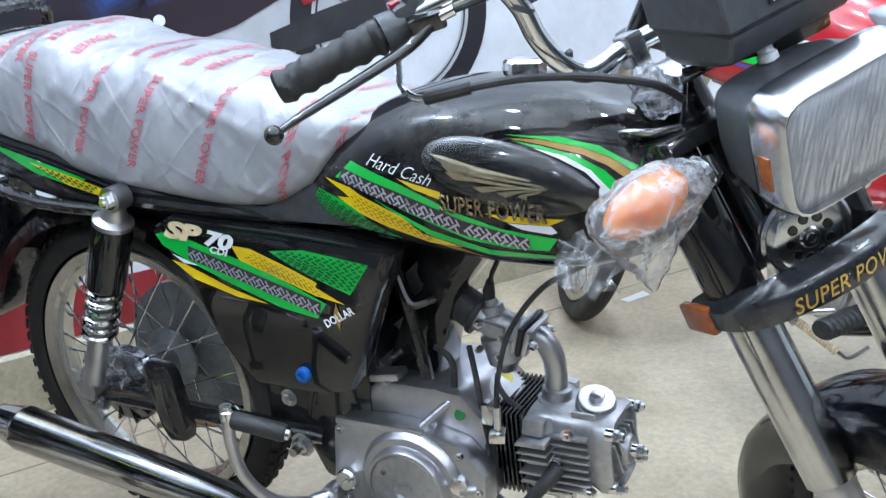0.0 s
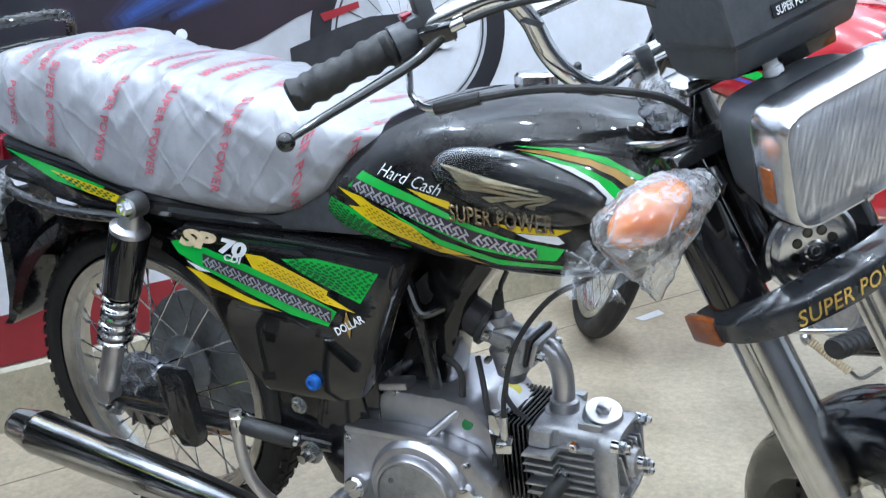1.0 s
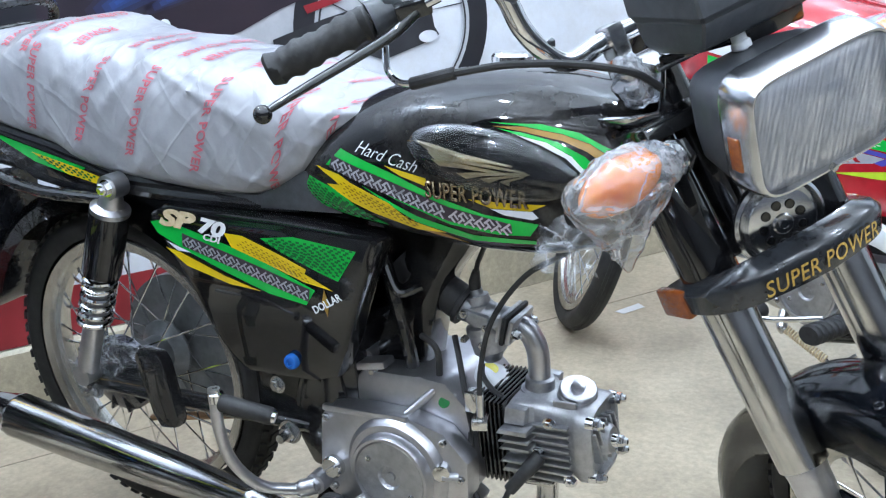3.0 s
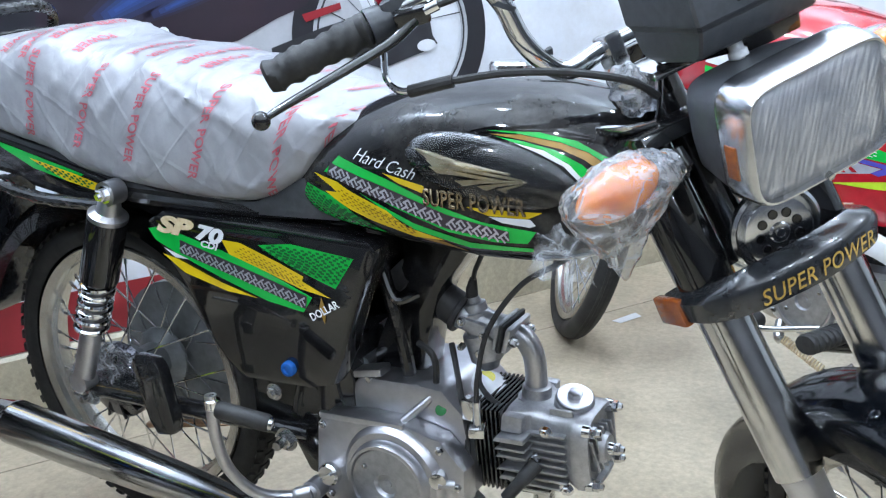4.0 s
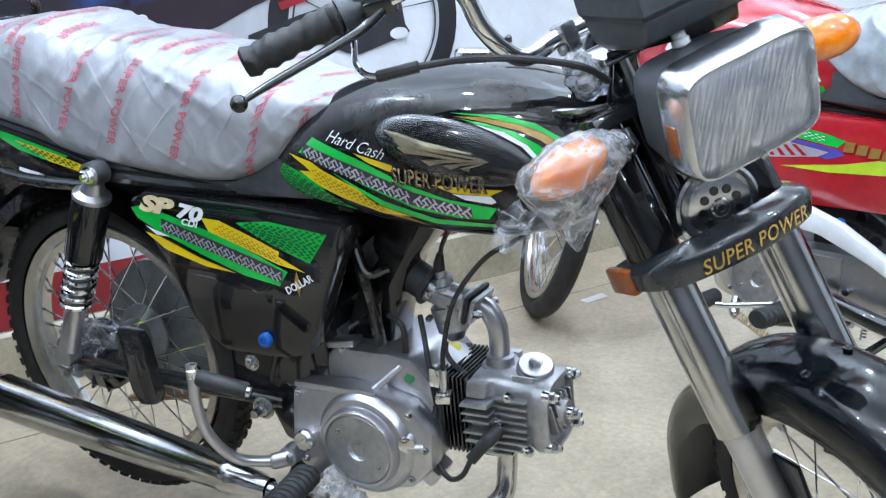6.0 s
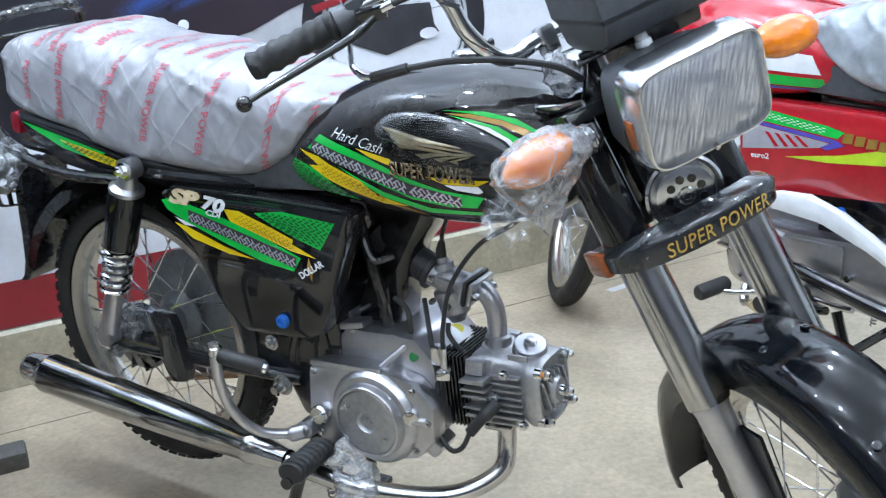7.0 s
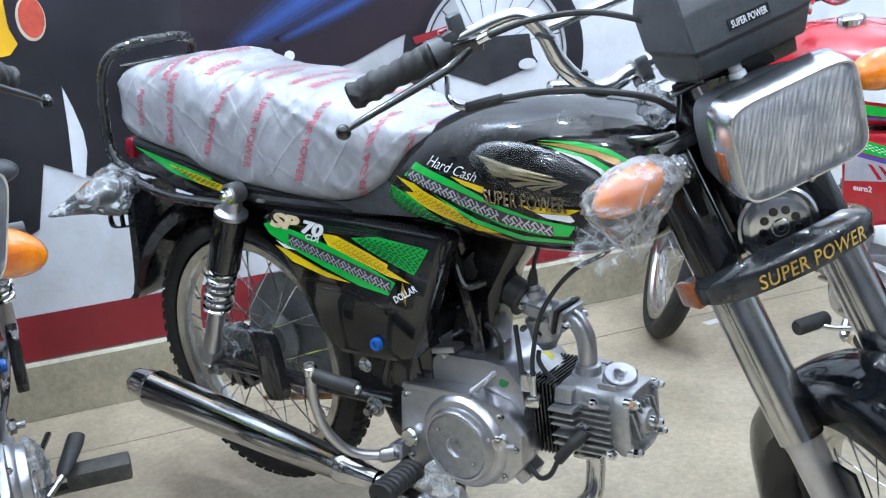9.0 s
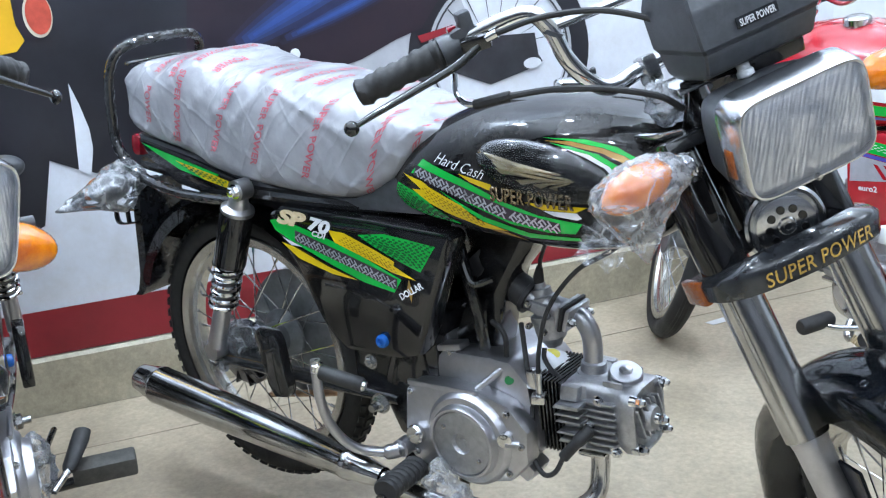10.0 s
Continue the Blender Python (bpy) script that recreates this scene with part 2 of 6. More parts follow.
def box(bm, size, at=(0, 0, 0), rot=(0, 0, 0), bevel=0.0, seg=2):
    m = pose(*at, *rot)
    b2 = bmesh.new()
    bmesh.ops.create_cube(b2, size=1.0, matrix=Matrix.Diagonal((*size, 1)))
    if bevel > 0:
        bmesh.ops.bevel(b2, geom=b2.edges[:], offset=bevel, segments=seg, affect="EDGES", profile=0.6)
    return merge(bm, b2, m)


def merge(bm, other, m=None):
    if m is not None:
        bmesh.ops.transform(other, matrix=m, verts=other.verts[:])
    me = bpy.data.meshes.new("tmp")
    other.to_mesh(me)
    other.free()
    bm.from_mesh(me)
    bpy.data.meshes.remove(me)
    return bm


def plate(bm, outline, y0, y1, bevel=0.0, m=None):
    """A plate with its outline in x, z and its thickness from y0 to y1."""
    b2 = bmesh.new()
    vs = [b2.verts.new((x, y0, z)) for x, z in outline]
    f = b2.faces.new(vs)
    r = bmesh.ops.extrude_face_region(b2, geom=[f])
    bmesh.ops.translate(b2, vec=(0, y1 - y0, 0), verts=[v for v in r["geom"] if isinstance(v, bmesh.types.BMVert)])
    if bevel > 0:
        bmesh.ops.bevel(b2, geom=b2.edges[:], offset=bevel, segments=2, affect="EDGES", profile=0.6)
    return merge(bm, b2, m)


def text_mesh(body, size, extrude=0.0, bold=0.0, shear=0.0, align="LEFT", space=1.0):
    """Built-in lettering as a bmesh in its own x, y plane."""
    cu = bpy.data.curves.new("tmp_text", "FONT")
    cu.body, cu.size, cu.extrude, cu.offset, cu.shear = body, size, extrude, bold, shear
    cu.align_x, cu.space_character, cu.resolution_u = align, space, 3
    ob = bpy.data.objects.new("tmp_text", cu)
    scene.collection.objects.link(ob)
    me = bpy.data.meshes.new_from_object(ob.evaluated_get(bpy.context.evaluated_depsgraph_get()))
    bm = bmesh.new()
    bm.from_mesh(me)
    bpy.data.objects.remove(ob)
    bpy.data.curves.remove(cu)
    bpy.data.meshes.remove(me)
    return bm


def interp(x, xs, ys):
    return float(np.interp(x, xs, ys))


def smooth_interp(x, pts):
    """A smooth curve through (x, value) pairs."""
    xs = [p[0] for p in pts]
    ys = [p[1] for p in pts]
    if x <= xs[0]:
        return ys[0]
    if x >= xs[-1]:
        return ys[-1]
    i = max(k for k in range(len(xs) - 1) if xs[k] <= x)
    n = len(xs)

    def slope(k):
        if k == 0:
            return (ys[1] - ys[0]) / (xs[1] - xs[0])
        if k == n - 1:
            return (ys[-1] - ys[-2]) / (xs[-1] - xs[-2])
        return (ys[k + 1] - ys[k - 1]) / (xs[k + 1] - xs[k - 1])

    h = xs[i + 1] - xs[i]
    t = (x - xs[i]) / h
    return (2 * t**3 - 3 * t * t + 1) * ys[i] + (t**3 - 2 * t * t + t) * h * slope(i) + (-2 * t**3 + 3 * t * t) * ys[i + 1] + (t**3 - t * t) * h * slope(i + 1)


# ---- the room ----
WALL_DIR = Vector((0.5509, 0.8346, 0))
WALL_IN = Vector((0.8346, -0.5509, 0))
WALL_AT = WALL_IN * -0.6615
FLOOR = -0.05


def on_wall(s, z, off=0.0):
    """A place on the poster wall: s metres along it, at height z, off metres before it."""
    p = WALL_AT + WALL_DIR * s + WALL_IN * off
    return Vector((p.x, p.y, z))


def stone_mat(name, c1, c2, scale, joints=False):
    m = mat(name, c1, 0.35, 0, 0.1, scale, bump=0.12, bump_scale=160, color2=c2, rough_vary=0.25)
    n, l = m.node_tree.nodes, m.node_tree.links
    fine = n.new("ShaderNodeTexNoise")
    fine.inputs["Scale"].default_value = 75
    fine.inputs["Detail"].default_value = 8
    fine.inputs["Roughness"].default_value = 0.75
    tc = n.new("ShaderNodeTexCoord")
    l.new(tc.outputs["Object"], fine.inputs["Vector"])
    rg = n.new("ShaderNodeMapRange")
    rg.inputs["From Min"].default_value = 0.3
    rg.inputs["From Max"].default_value = 0.7
    rg.inputs["To Min"].default_value = 0.72
    rg.inputs["To Max"].default_value = 1.12
    l.new(fine.outputs["Fac"], rg.inputs["Value"])
    mul = n.new("ShaderNodeVectorMath")
    mul.operation = "SCALE"
    bs = n["Principled BSDF"].inputs["Base Color"]
    l.new(bs.links[0].from_socket, mul.inputs[0])
    l.new(rg.outputs["Result"], mul.inputs["Scale"])
    l.new(mul.outputs[0], bs)
    return m


M["floor_stone"] = stone_mat("floor_stone", (0.535, 0.452, 0.328), (0.345, 0.288, 0.206), 5)
M["plinth_stone"] = stone_mat("plinth_stone", (0.52, 0.463, 0.342), (0.36, 0.32, 0.235), 7)
M["wall_white"] = mat("wall_white", (0.72, 0.76, 0.80), 0.5, 0, 0.04, 3, bump=0.05, bump_scale=60)
M["wall_dark"] = mat("wall_dark", (0.14, 0.14, 0.15), 0.6, 0, 0.2, 2, bump=0.05, bump_scale=60)
M["poster_white"] = mat("poster_white", (0.66, 0.69, 0.75), 0.35, 0, 0.05, 5, coat=0.2, dust=0.45)
M["poster_black"] = mat("poster_black", (0.022, 0.022, 0.028), 0.32, 0, 0.2, 4, coat=0.2)
M["poster_red"] = mat("poster_red", (0.27, 0.020, 0.028), 0.35, 0, 0.1, 6, coat=0.2)
M["ceiling_paint"] = mat("ceiling_paint", (0.8, 0.8, 0.8), 0.7, 0, 0.03, 4)


def quad_slab(name, corners, thick, material, label):
    """A slab: four top corners, thickness along their normal downwards."""
    bm = bmesh.new()
    c = [Vector(p) for p in corners]
    nrm = (c[1] - c[0]).cross(c[3] - c[0]).normalized()
    rings(bm, [c, [p - nrm * thick for p in c]])
    ob = part(name, bm, material, None, label, smooth=False)
    return tagged(ob, label, name.split("_")[0], kind="structure")


S0, S1, DEEP, HIGH = -4.5, 6.5, 7.5, 3.1
room = [on_wall(S0, FLOOR), on_wall(S1, FLOOR), on_wall(S1, FLOOR, DEEP), on_wall(S0, FLOOR, DEEP)]
quad_slab("floor", [room[0], room[3], room[2], room[1]], 0.1, "floor_stone", "beige polished stone showroom floor with fine joints")
quad_slab("ceiling", [p + Vector((0, 0, HIGH)) for p in room], 0.1, "ceiling_paint", "plain white painted showroom ceiling")
# East, south and west walls are unseen, toned to shape what glossy parts reflect.
for nm, a, b in (("wall_poster", 0, 1), ("wall_east", 1, 2), ("wall_south", 2, 3), ("wall_west", 3, 0)):
    p, q = room[a], room[b]
    quad_slab(nm, [p, q, q + Vector((0, 0, HIGH)), p + Vector((0, 0, HIGH))], 0.15, "wall_white" if nm in ("wall_poster", "wall_east") else "wall_dark", "plain white painted showroom wall" if nm in ("wall_poster", "wall_east") else "dark grey wall added out of view to darken reflections")

bm = bmesh.new()
rings(bm, [[on_wall(s, z, off) for z, off in ((FLOOR, 0.004), (FLOOR, 0.020), (0.092, 0.020), (0.100, 0.012), (0.100, 0.004))] for s in (S0, S1)])
tagged(part("baseboard", bm, "plinth_stone"), "beige stone skirting along the poster wall", "skirting", kind="structure")


def wall_shape(bm, outline, off):
    """A flat printed shape on the wall from (s, z) corners."""
    vs = [bm.verts.new(on_wall(s, z, off)) for s, z in outline]
    bm.faces.new(vs)
    return bm


M["poster_maroon"] = mat("poster_maroon", (0.032, 0.020, 0.028), 0.35, 0, 0.2, 3, coat=0.2, color2=(0.016, 0.014, 0.022))
M["poster_grey"] = mat("poster_grey", (0.035, 0.036, 0.042), 0.35, 0, 0.2, 12, coat=0.2)
M["poster_yellow"] = mat("poster_yellow", (0.75, 0.42, 0.02), 0.35, 0, 0.1, 5, coat=0.2)
M["poster_silver"] = mat("poster_silver", (0.42, 0.43, 0.46), 0.35, 0, 0.1, 7, coat=0.2)
M["poster_lamp"] = mat("poster_lamp", (0.52, 0.08, 0.05), 0.35, 0, 0.15, 30, coat=0.2)
poster = thing("wall_print", "large printed motorcycle poster pasted along the showroom wall", "poster")
for nm, m, off, outline in (
    ("white_ground", "poster_white", 0.005, [(-3.0, 0.1015), (1.9, 0.1015), (1.9, 2.6), (-3.0, 2.6)]),
    ("red_band", "poster_red", 0.007, [(-3.0, 0.103), (1.9, 0.103), (1.9, 0.221), (-3.0, 0.221)]),
    ("black_bodywork", "poster_black", 0.009, [(-0.645, 1.45), (0.079, 1.429), (-0.044, 0.593), (-0.219, 0.525), (-0.275, 0.548), (-0.306, 0.559), (-0.368, 0.59), (-0.406, 0.434), (-0.463, 0.407), (-0.866, 0.471)]),
    ("maroon_bodywork", "poster_maroon", 0.009, [(0.079, 1.429), (0.726, 1.411), (0.644, 0.871), (0.592, 0.804), (0.52, 0.782), (0.424, 0.742), (0.362, 0.728), (0.243, 0.72), (-0.044, 0.593)]),
    ("swing_arm_print", "poster_grey", 0.009, [(0.498, 0.715), (0.626, 0.749), (0.707, 0.765), (0.913, 0.759), (0.921, 0.701), (0.934, 0.68), (0.909, 0.667), (0.776, 0.634), (0.669, 0.68), (0.54, 0.663), (0.498, 0.682)]),
    ("red_stripe", "poster_red", 0.011, [(0.579, 0.785), (0.678, 0.804), (0.68, 0.789), (0.588, 0.766)]),
    ("yellow_patch", "poster_yellow", 0.011, [(-0.563, 1.337), (-0.33, 1.327), (-0.386, 0.968), (-0.385, 0.911), (-0.372, 0.875), (-0.393, 0.852), (-0.431, 0.848), (-0.668, 0.847)]),
    ("white_wedge", "poster_white", 0.011, [(-0.295, 0.768), (-0.279, 0.715), (-0.266, 0.654), (-0.265, 0.607), (-0.28, 0.541), (-0.306, 0.557), (-0.298, 0.669)]),
    ("grey_fairing", "poster_silver", 0.007, [(0.243, 0.72), (0.362, 0.728), (0.424, 0.742), (0.52, 0.782), (0.592, 0.804), (0.644, 0.871), (0.688, 0.925), (0.74, 0.774), (0.623, 0.712), (0.508, 0.652), (0.355, 0.656)]),
):
    part(nm, wall_shape(bmesh.new(), outline, off), m, poster, smooth=False)


for step, (grow, rgb) in enumerate(((1.5, (0.030, 0.024, 0.045)), (1.15, (0.029, 0.033, 0.085)), (0.8, (0.031, 0.050, 0.15)), (0.5, (0.034, 0.068, 0.22)), (0.25, (0.038, 0.085, 0.28)))):
    M["poster_streak_%d" % step] = mat("poster_streak", rgb, 0.35, 0, 0.12, 8, coat=0.2)
    for s0, z0, s1, z1, half in ((0.12, 0.815, 0.56, 1.03, 0.042), (0.24, 0.818, 0.55, 0.930, 0.018)):
        d = Vector((s1 - s0, z1 - z0)).normalized()
        nr = Vector((-d.y, d.x)) * half * grow
        ext = 0.05 * (grow - 1)
        ol = [(s0 + (s1 - s0) * f - (ext * d.x if f < 0.5 else -ext * d.x) + sg * nr.x * math.sin(math.pi * min(1, f * 0.7 + 0.12)) , z0 + (z1 - z0) * f - (ext * d.y if f < 0.5 else -ext * d.y) + sg * nr.y * math.sin(math.pi * min(1, f * 0.7 + 0.12))) for sg, fs in ((1, (0, 0.15, 0.35, 0.6, 0.85, 1.0)), (-1, (1.0, 0.85, 0.6, 0.35, 0.15, 0))) for f in fs]
        part("blue_streak", wall_shape(bmesh.new(), ol, 0.0105 + 0.0006 * step), "poster_streak_%d" % step, poster, smooth=False)


def wall_disc(name, s, z, rs, rz, off, m, inner=0.0, seg=48):
    """A printed disc or ring on the wall."""
    bm = bmesh.new()
    out = [bm.verts.new(on_wall(s + rs * math.cos(2 * math.pi * k / seg), z + rz * math.sin(2 * math.pi * k / seg), off)) for k in range(seg)]
    if inner <= 0:
        bm.faces.new(out)
    else:
        inn = [bm.verts.new(on_wall(s + rs * inner * math.cos(2 * math.pi * k / seg), z + rz * inner * math.sin(2 * math.pi * k / seg), off)) for k in range(seg)]
        for k in range(seg):
            j = (k + 1) % seg
            bm.faces.new((out[k], out[j], inn[j], inn[k]))
    return part(name, bm, m, poster, smooth=False)


WC, WZ, WR = 0.812, 0.712, 0.263
wall_disc("tyre_print", WC, WZ, WR, WR, 0.0082, "poster_black", 0.80)
wall_disc("rim_print", WC, WZ, WR * 0.80, WR * 0.80, 0.0082, "poster_silver", 0.91)
wall_disc("rim_edge_print", WC, WZ, WR * 0.765, WR * 0.765, 0.0086, "poster_grey", 0.975)
for k in range(20):
    a = 2 * math.pi * k / 20 + 0.2
    if math.sin(a) < 0.15:
        continue
    bm = bmesh.new()
    da, r0, r1 = 0.009, 0.035, WR * 0.74
    wall_shape(bm, [(WC + r0 * math.cos(a + 0.5), WZ + r0 * math.sin(a + 0.5)), (WC + r1 * math.cos(a - da), WZ + r1 * math.sin(a - da)), (WC + r1 * math.cos(a + da), WZ + r1 * math.sin(a + da))], 0.0086)
    part("spoke_print", bm, "poster_grey", poster, smooth=False)
wall_disc("hub_print", WC, WZ, 0.04, 0.04, 0.0088, "poster_grey")
wall_disc("chrome_hole_print", 0.90, 0.679, 0.026, 0.015, 0.014, "poster_white")
wall_disc("lamp_shade_print", -0.346, 0.931, 0.04, 0.058, 0.013, "poster_maroon")
M["poster_cream"] = mat("poster_cream", (0.55, 0.50, 0.40), 0.4, 0, 0.1, 20)
wall_disc("lamp_rim_print", -0.334, 0.929, 0.032, 0.051, 0.014, "poster_cream")
wall_disc("red_lamp_print", -0.332, 0.931, 0.028, 0.046, 0.015, "poster_lamp")
wall_disc("white_dot", 0.252, 0.776, 0.013, 0.013, 0.015, "white_enamel")

# floor joints, skirting joints and a scrap of paper
M["joint"] = mat("joint_grout", (0.25, 0.215, 0.16), 0.8, 0, 0.2, 40)
bm = bmesh.new()
for off in (0.26, 1.46, 2.66, 3.86, 5.06):
    rings(bm, [[on_wall(S0, z, off + w) for w, z in ((-0.0015, FLOOR), (-0.0015, FLOOR + 0.0008), (0.0015, FLOOR + 0.0008), (0.0015, FLOOR))], [on_wall(S1, z, off + w) for w, z in ((-0.0015, FLOOR), (-0.0015, FLOOR + 0.0008), (0.0015, FLOOR + 0.0008), (0.0015, FLOOR))]])
for s in (-1.9, -0.75, 2.7):
    rings(bm, [[on_wall(s + w, z, 0.03) for w, z in ((-0.0015, FLOOR), (-0.0015, FLOOR + 0.0008), (0.0015, FLOOR + 0.0008), (0.0015, FLOOR))], [on_wall(s + w, z, DEEP - 0.05) for w, z in ((-0.0015, FLOOR), (-0.0015, FLOOR + 0.0008), (0.0015, FLOOR + 0.0008), (0.0015, FLOOR))]])
tagged(part("floor_joint", bm, "joint", None, smooth=False), "thin dark joints between the floor slabs", "floor joint", kind="structure")
bm = bmesh.new()
rings(bm, [[Vector(p) for p in ((0.40, 1.23, z), (0.438, 1.305, z), (0.461, 1.288, z), (0.426, 1.224, z))] for z in (FLOOR + 0.001, FLOOR + 0.002)])
tagged(part("paper_scrap", bm, "white_enamel", None, smooth=False), "flat scrap of white paper lying on the floor", "paper")

bm = bmesh.new()
row = []
for k in range(240):
    s = -2.2 + 5.0 * k / 239
    w = 0.003 + 0.011 * max(0.0, noise.noise(Vector((s * 3.1, 0, 2.0)))) + 0.004 * abs(noise.noise(Vector((s * 17, 0, 0))))
    row.append([on_wall(s, FLOOR + 0.0012, 0.0205), on_wall(s, FLOOR + 0.0012, 0.0205 + w)])
rings(bm, row, closed=False, cap=False)
tagged(part("skirting_joint", bm, "joint", None, smooth=False), "dark dirty joint along the foot of the skirting", "floor joint", kind="structure")

# ---- ceiling lamps ----
def ceiling_lamp(x, y, watts):
    top = FLOOR + HIGH
    lt = thing("ceiling_lamp", "small white pendant lamp, out of view, added to light the showroom", "lamp", "ceiling lamps")
    lt.location = (x, y, top)
    bm = bmesh.new()
    lathe(bm, [(0, 0.05), (-0.02, 0.05), (-0.026, 0.012), (-0.20, 0.012), (-0.205, 0.04), (-0.235, 0.044), (-0.236, 0.0)], (0, 0, 0), (0, 0, 1), 24)
    part("holder", bm, "white_enamel", lt)
    ld = bpy.data.lights.new("lamp_light", "POINT")
    ld.shadow_soft_size, ld.energy, ld.color = 0.04, watts, (0.725, 0.86, 1.04)
    lo = new("lamp_light", ld)
    lo.location = (x, y, top - 0.31)
    return lt


# Reflections in the tank give the first five places; the other five are assumed.
for x, y in ((-0.76, -0.32), (-0.10, 0.10), (0.85, 0.75), (-0.12, -0.94), (0.68, -0.90), (-0.6, -2.6), (0.8, -2.6), (2.2, -2.6), (2.2, -1.1), (2.2, 0.4)):
    ceiling_lamp(x, y, 38)
# Lamps at assumed places, added to brighten the red motorcycle's side of the room.
for x, y in ((2.4, 1.9), (1.0, 1.9), (3.6, 0.4), (3.6, -1.1), (3.6, -3.0)):
    ceiling_lamp(x, y, 46)

# ---- motorcycle ----
REAR_Z, FRONT_X, FRONT_Z = 0.282, 1.290, 0.224
HEAD_X, HEAD_Z, RAKE = 0.918, 0.80, 26.5
TANK_TOP = [(0.425, 0.690), (0.46, 0.722), (0.50, 0.757), (0.542, 0.781), (0.64, 0.806), (0.764, 0.811), (0.85, 0.797), (0.90, 0.776), (0.930, 0.745), (0.945, 0.70)]
TANK_LOW = [(0.425, 0.665), (0.46, 0.643), (0.50, 0.625), (0.59, 0.611), (0.69, 0.600), (0.80, 0.601), (0.88, 0.618), (0.93, 0.65), (0.945, 0.69)]
TANK_W = [(0.425, 0.07), (0.46, 0.100), (0.50, 0.115), (0.56, 0.125), (0.66, 0.131), (0.78, 0.133), (0.86, 0.123), (0.915, 0.100), (0.945, 0.045)]
SEAT_TOP = [(-0.185, 0.79), (-0.172, 0.838), (-0.14, 0.857), (-0.06, 0.862), (0.01, 0.872), (0.05, 0.863), (0.10, 0.846), (0.22, 0.838), (0.32, 0.822), (0.42, 0.804), (0.503, 0.781), (0.575, 0.765)]
SEAT_LOW = [(-0.185, 0.75), (-0.172, 0.735), (-0.131, 0.716), (0.006, 0.684), (0.062, 0.66), (0.162, 0.645), (0.309, 0.636), (0.40, 0.646), (0.473, 0.687), (0.515, 0.735), (0.575, 0.755)]
SEAT_W = [(-0.185, 0.10), (-0.15, 0.122), (0.0, 0.128), (0.2, 0.126), (0.36, 0.125), (0.44, 0.118), (0.52, 0.10), (0.575, 0.07)]


def section(x, top, low, wide, p, n=28, k=0.5, p2=None):
    """A rounded cross-section of a body at x, and its corner power."""
    zt, zb, w = smooth_interp(x, top), smooth_interp(x, low), smooth_interp(x, wide)
    zc = zb + (zt - zb) * k
    out = []
    for i in range(n):
        a = 2 * math.pi * i / n
        c, s = math.cos(a), math.sin(a)
        h = (zt - zc) if s > 0 else (zc - zb)
        e = 2 / (p if s > 0 else p2 or p)
        out.append(Vector((x, w * math.copysign(abs(c) ** e, c), zc + h * math.copysign(abs(s) ** e, s))))
    return out


def side_y(x, z, top, low, wide, p, k=0.5, p2=None):
    """Half the width of such a body at x and z."""
    zt, zb, w = smooth_interp(x, top), smooth_interp(x, low), smooth_interp(x, wide)
    zc = zb + (zt - zb) * k
    h = (zt - zc) if z > zc else (zc - zb)
    r = min(1.0, abs(z - zc) / max(h, 1e-4))
    p = p if z > zc else p2 or p
    return w * (1 - r**p) ** (1 / p)


def tank_y(x, z):
    return side_y(x, z, TANK_TOP, TANK_LOW, TANK_W, 2.5, 0.42, 4.0)


def drape(bm, outline, fy, off, side=-1, step=0.012):
    """A thin sheet with an (x, z) outline laid on a body's side."""
    b2 = bmesh.new()
    b2.faces.new([b2.verts.new((x, 0, z)) for x, z in outline])
    xs, zs = [p[0] for p in outline], [p[1] for p in outline]
    for lo, hi, nrm in ((min(xs), max(xs), (1, 0, 0)), (min(zs), max(zs), (0, 0, 1))):
        v = lo + step
        while v < hi:
            bmesh.ops.bisect_plane(b2, geom=b2.verts[:] + b2.edges[:] + b2.faces[:], plane_co=Vector(nrm) * v, plane_no=nrm)
            v += step
    bmesh.ops.triangulate(b2, faces=b2.faces[:])
    for v in b2.verts:
        v.co.y = side * (fy(v.co.x, v.co.z) + off)
    return merge(bm, b2)


def lay_text(body, size, at, turn, fy, off, side=-1, shear=0.0, bold=0.0, space=1.0, thick=0.0, stretch=1.0):
    """Lettering laid on a body's side from (x, z), its line turned by degrees."""
    b = text_mesh(body, size, 0.0, bold, shear, "LEFT", space)
    if thick > 0:
        r = bmesh.ops.extrude_face_region(b, geom=b.faces[:])
        for v in r["geom"]:
            if isinstance(v, bmesh.types.BMVert):
                v.co.z = thick
    c, s = math.cos(radians(turn)), math.sin(radians(turn))
    for v in b.verts:
        u, w, t = v.co.x * stretch, v.co.y, v.co.z
        x, z = at[0] + side * -1 * (u * c - w * s), at[1] + u * s + w * c
        v.co = Vector((x, side * (fy(x, z) + off + t), z))
    return b


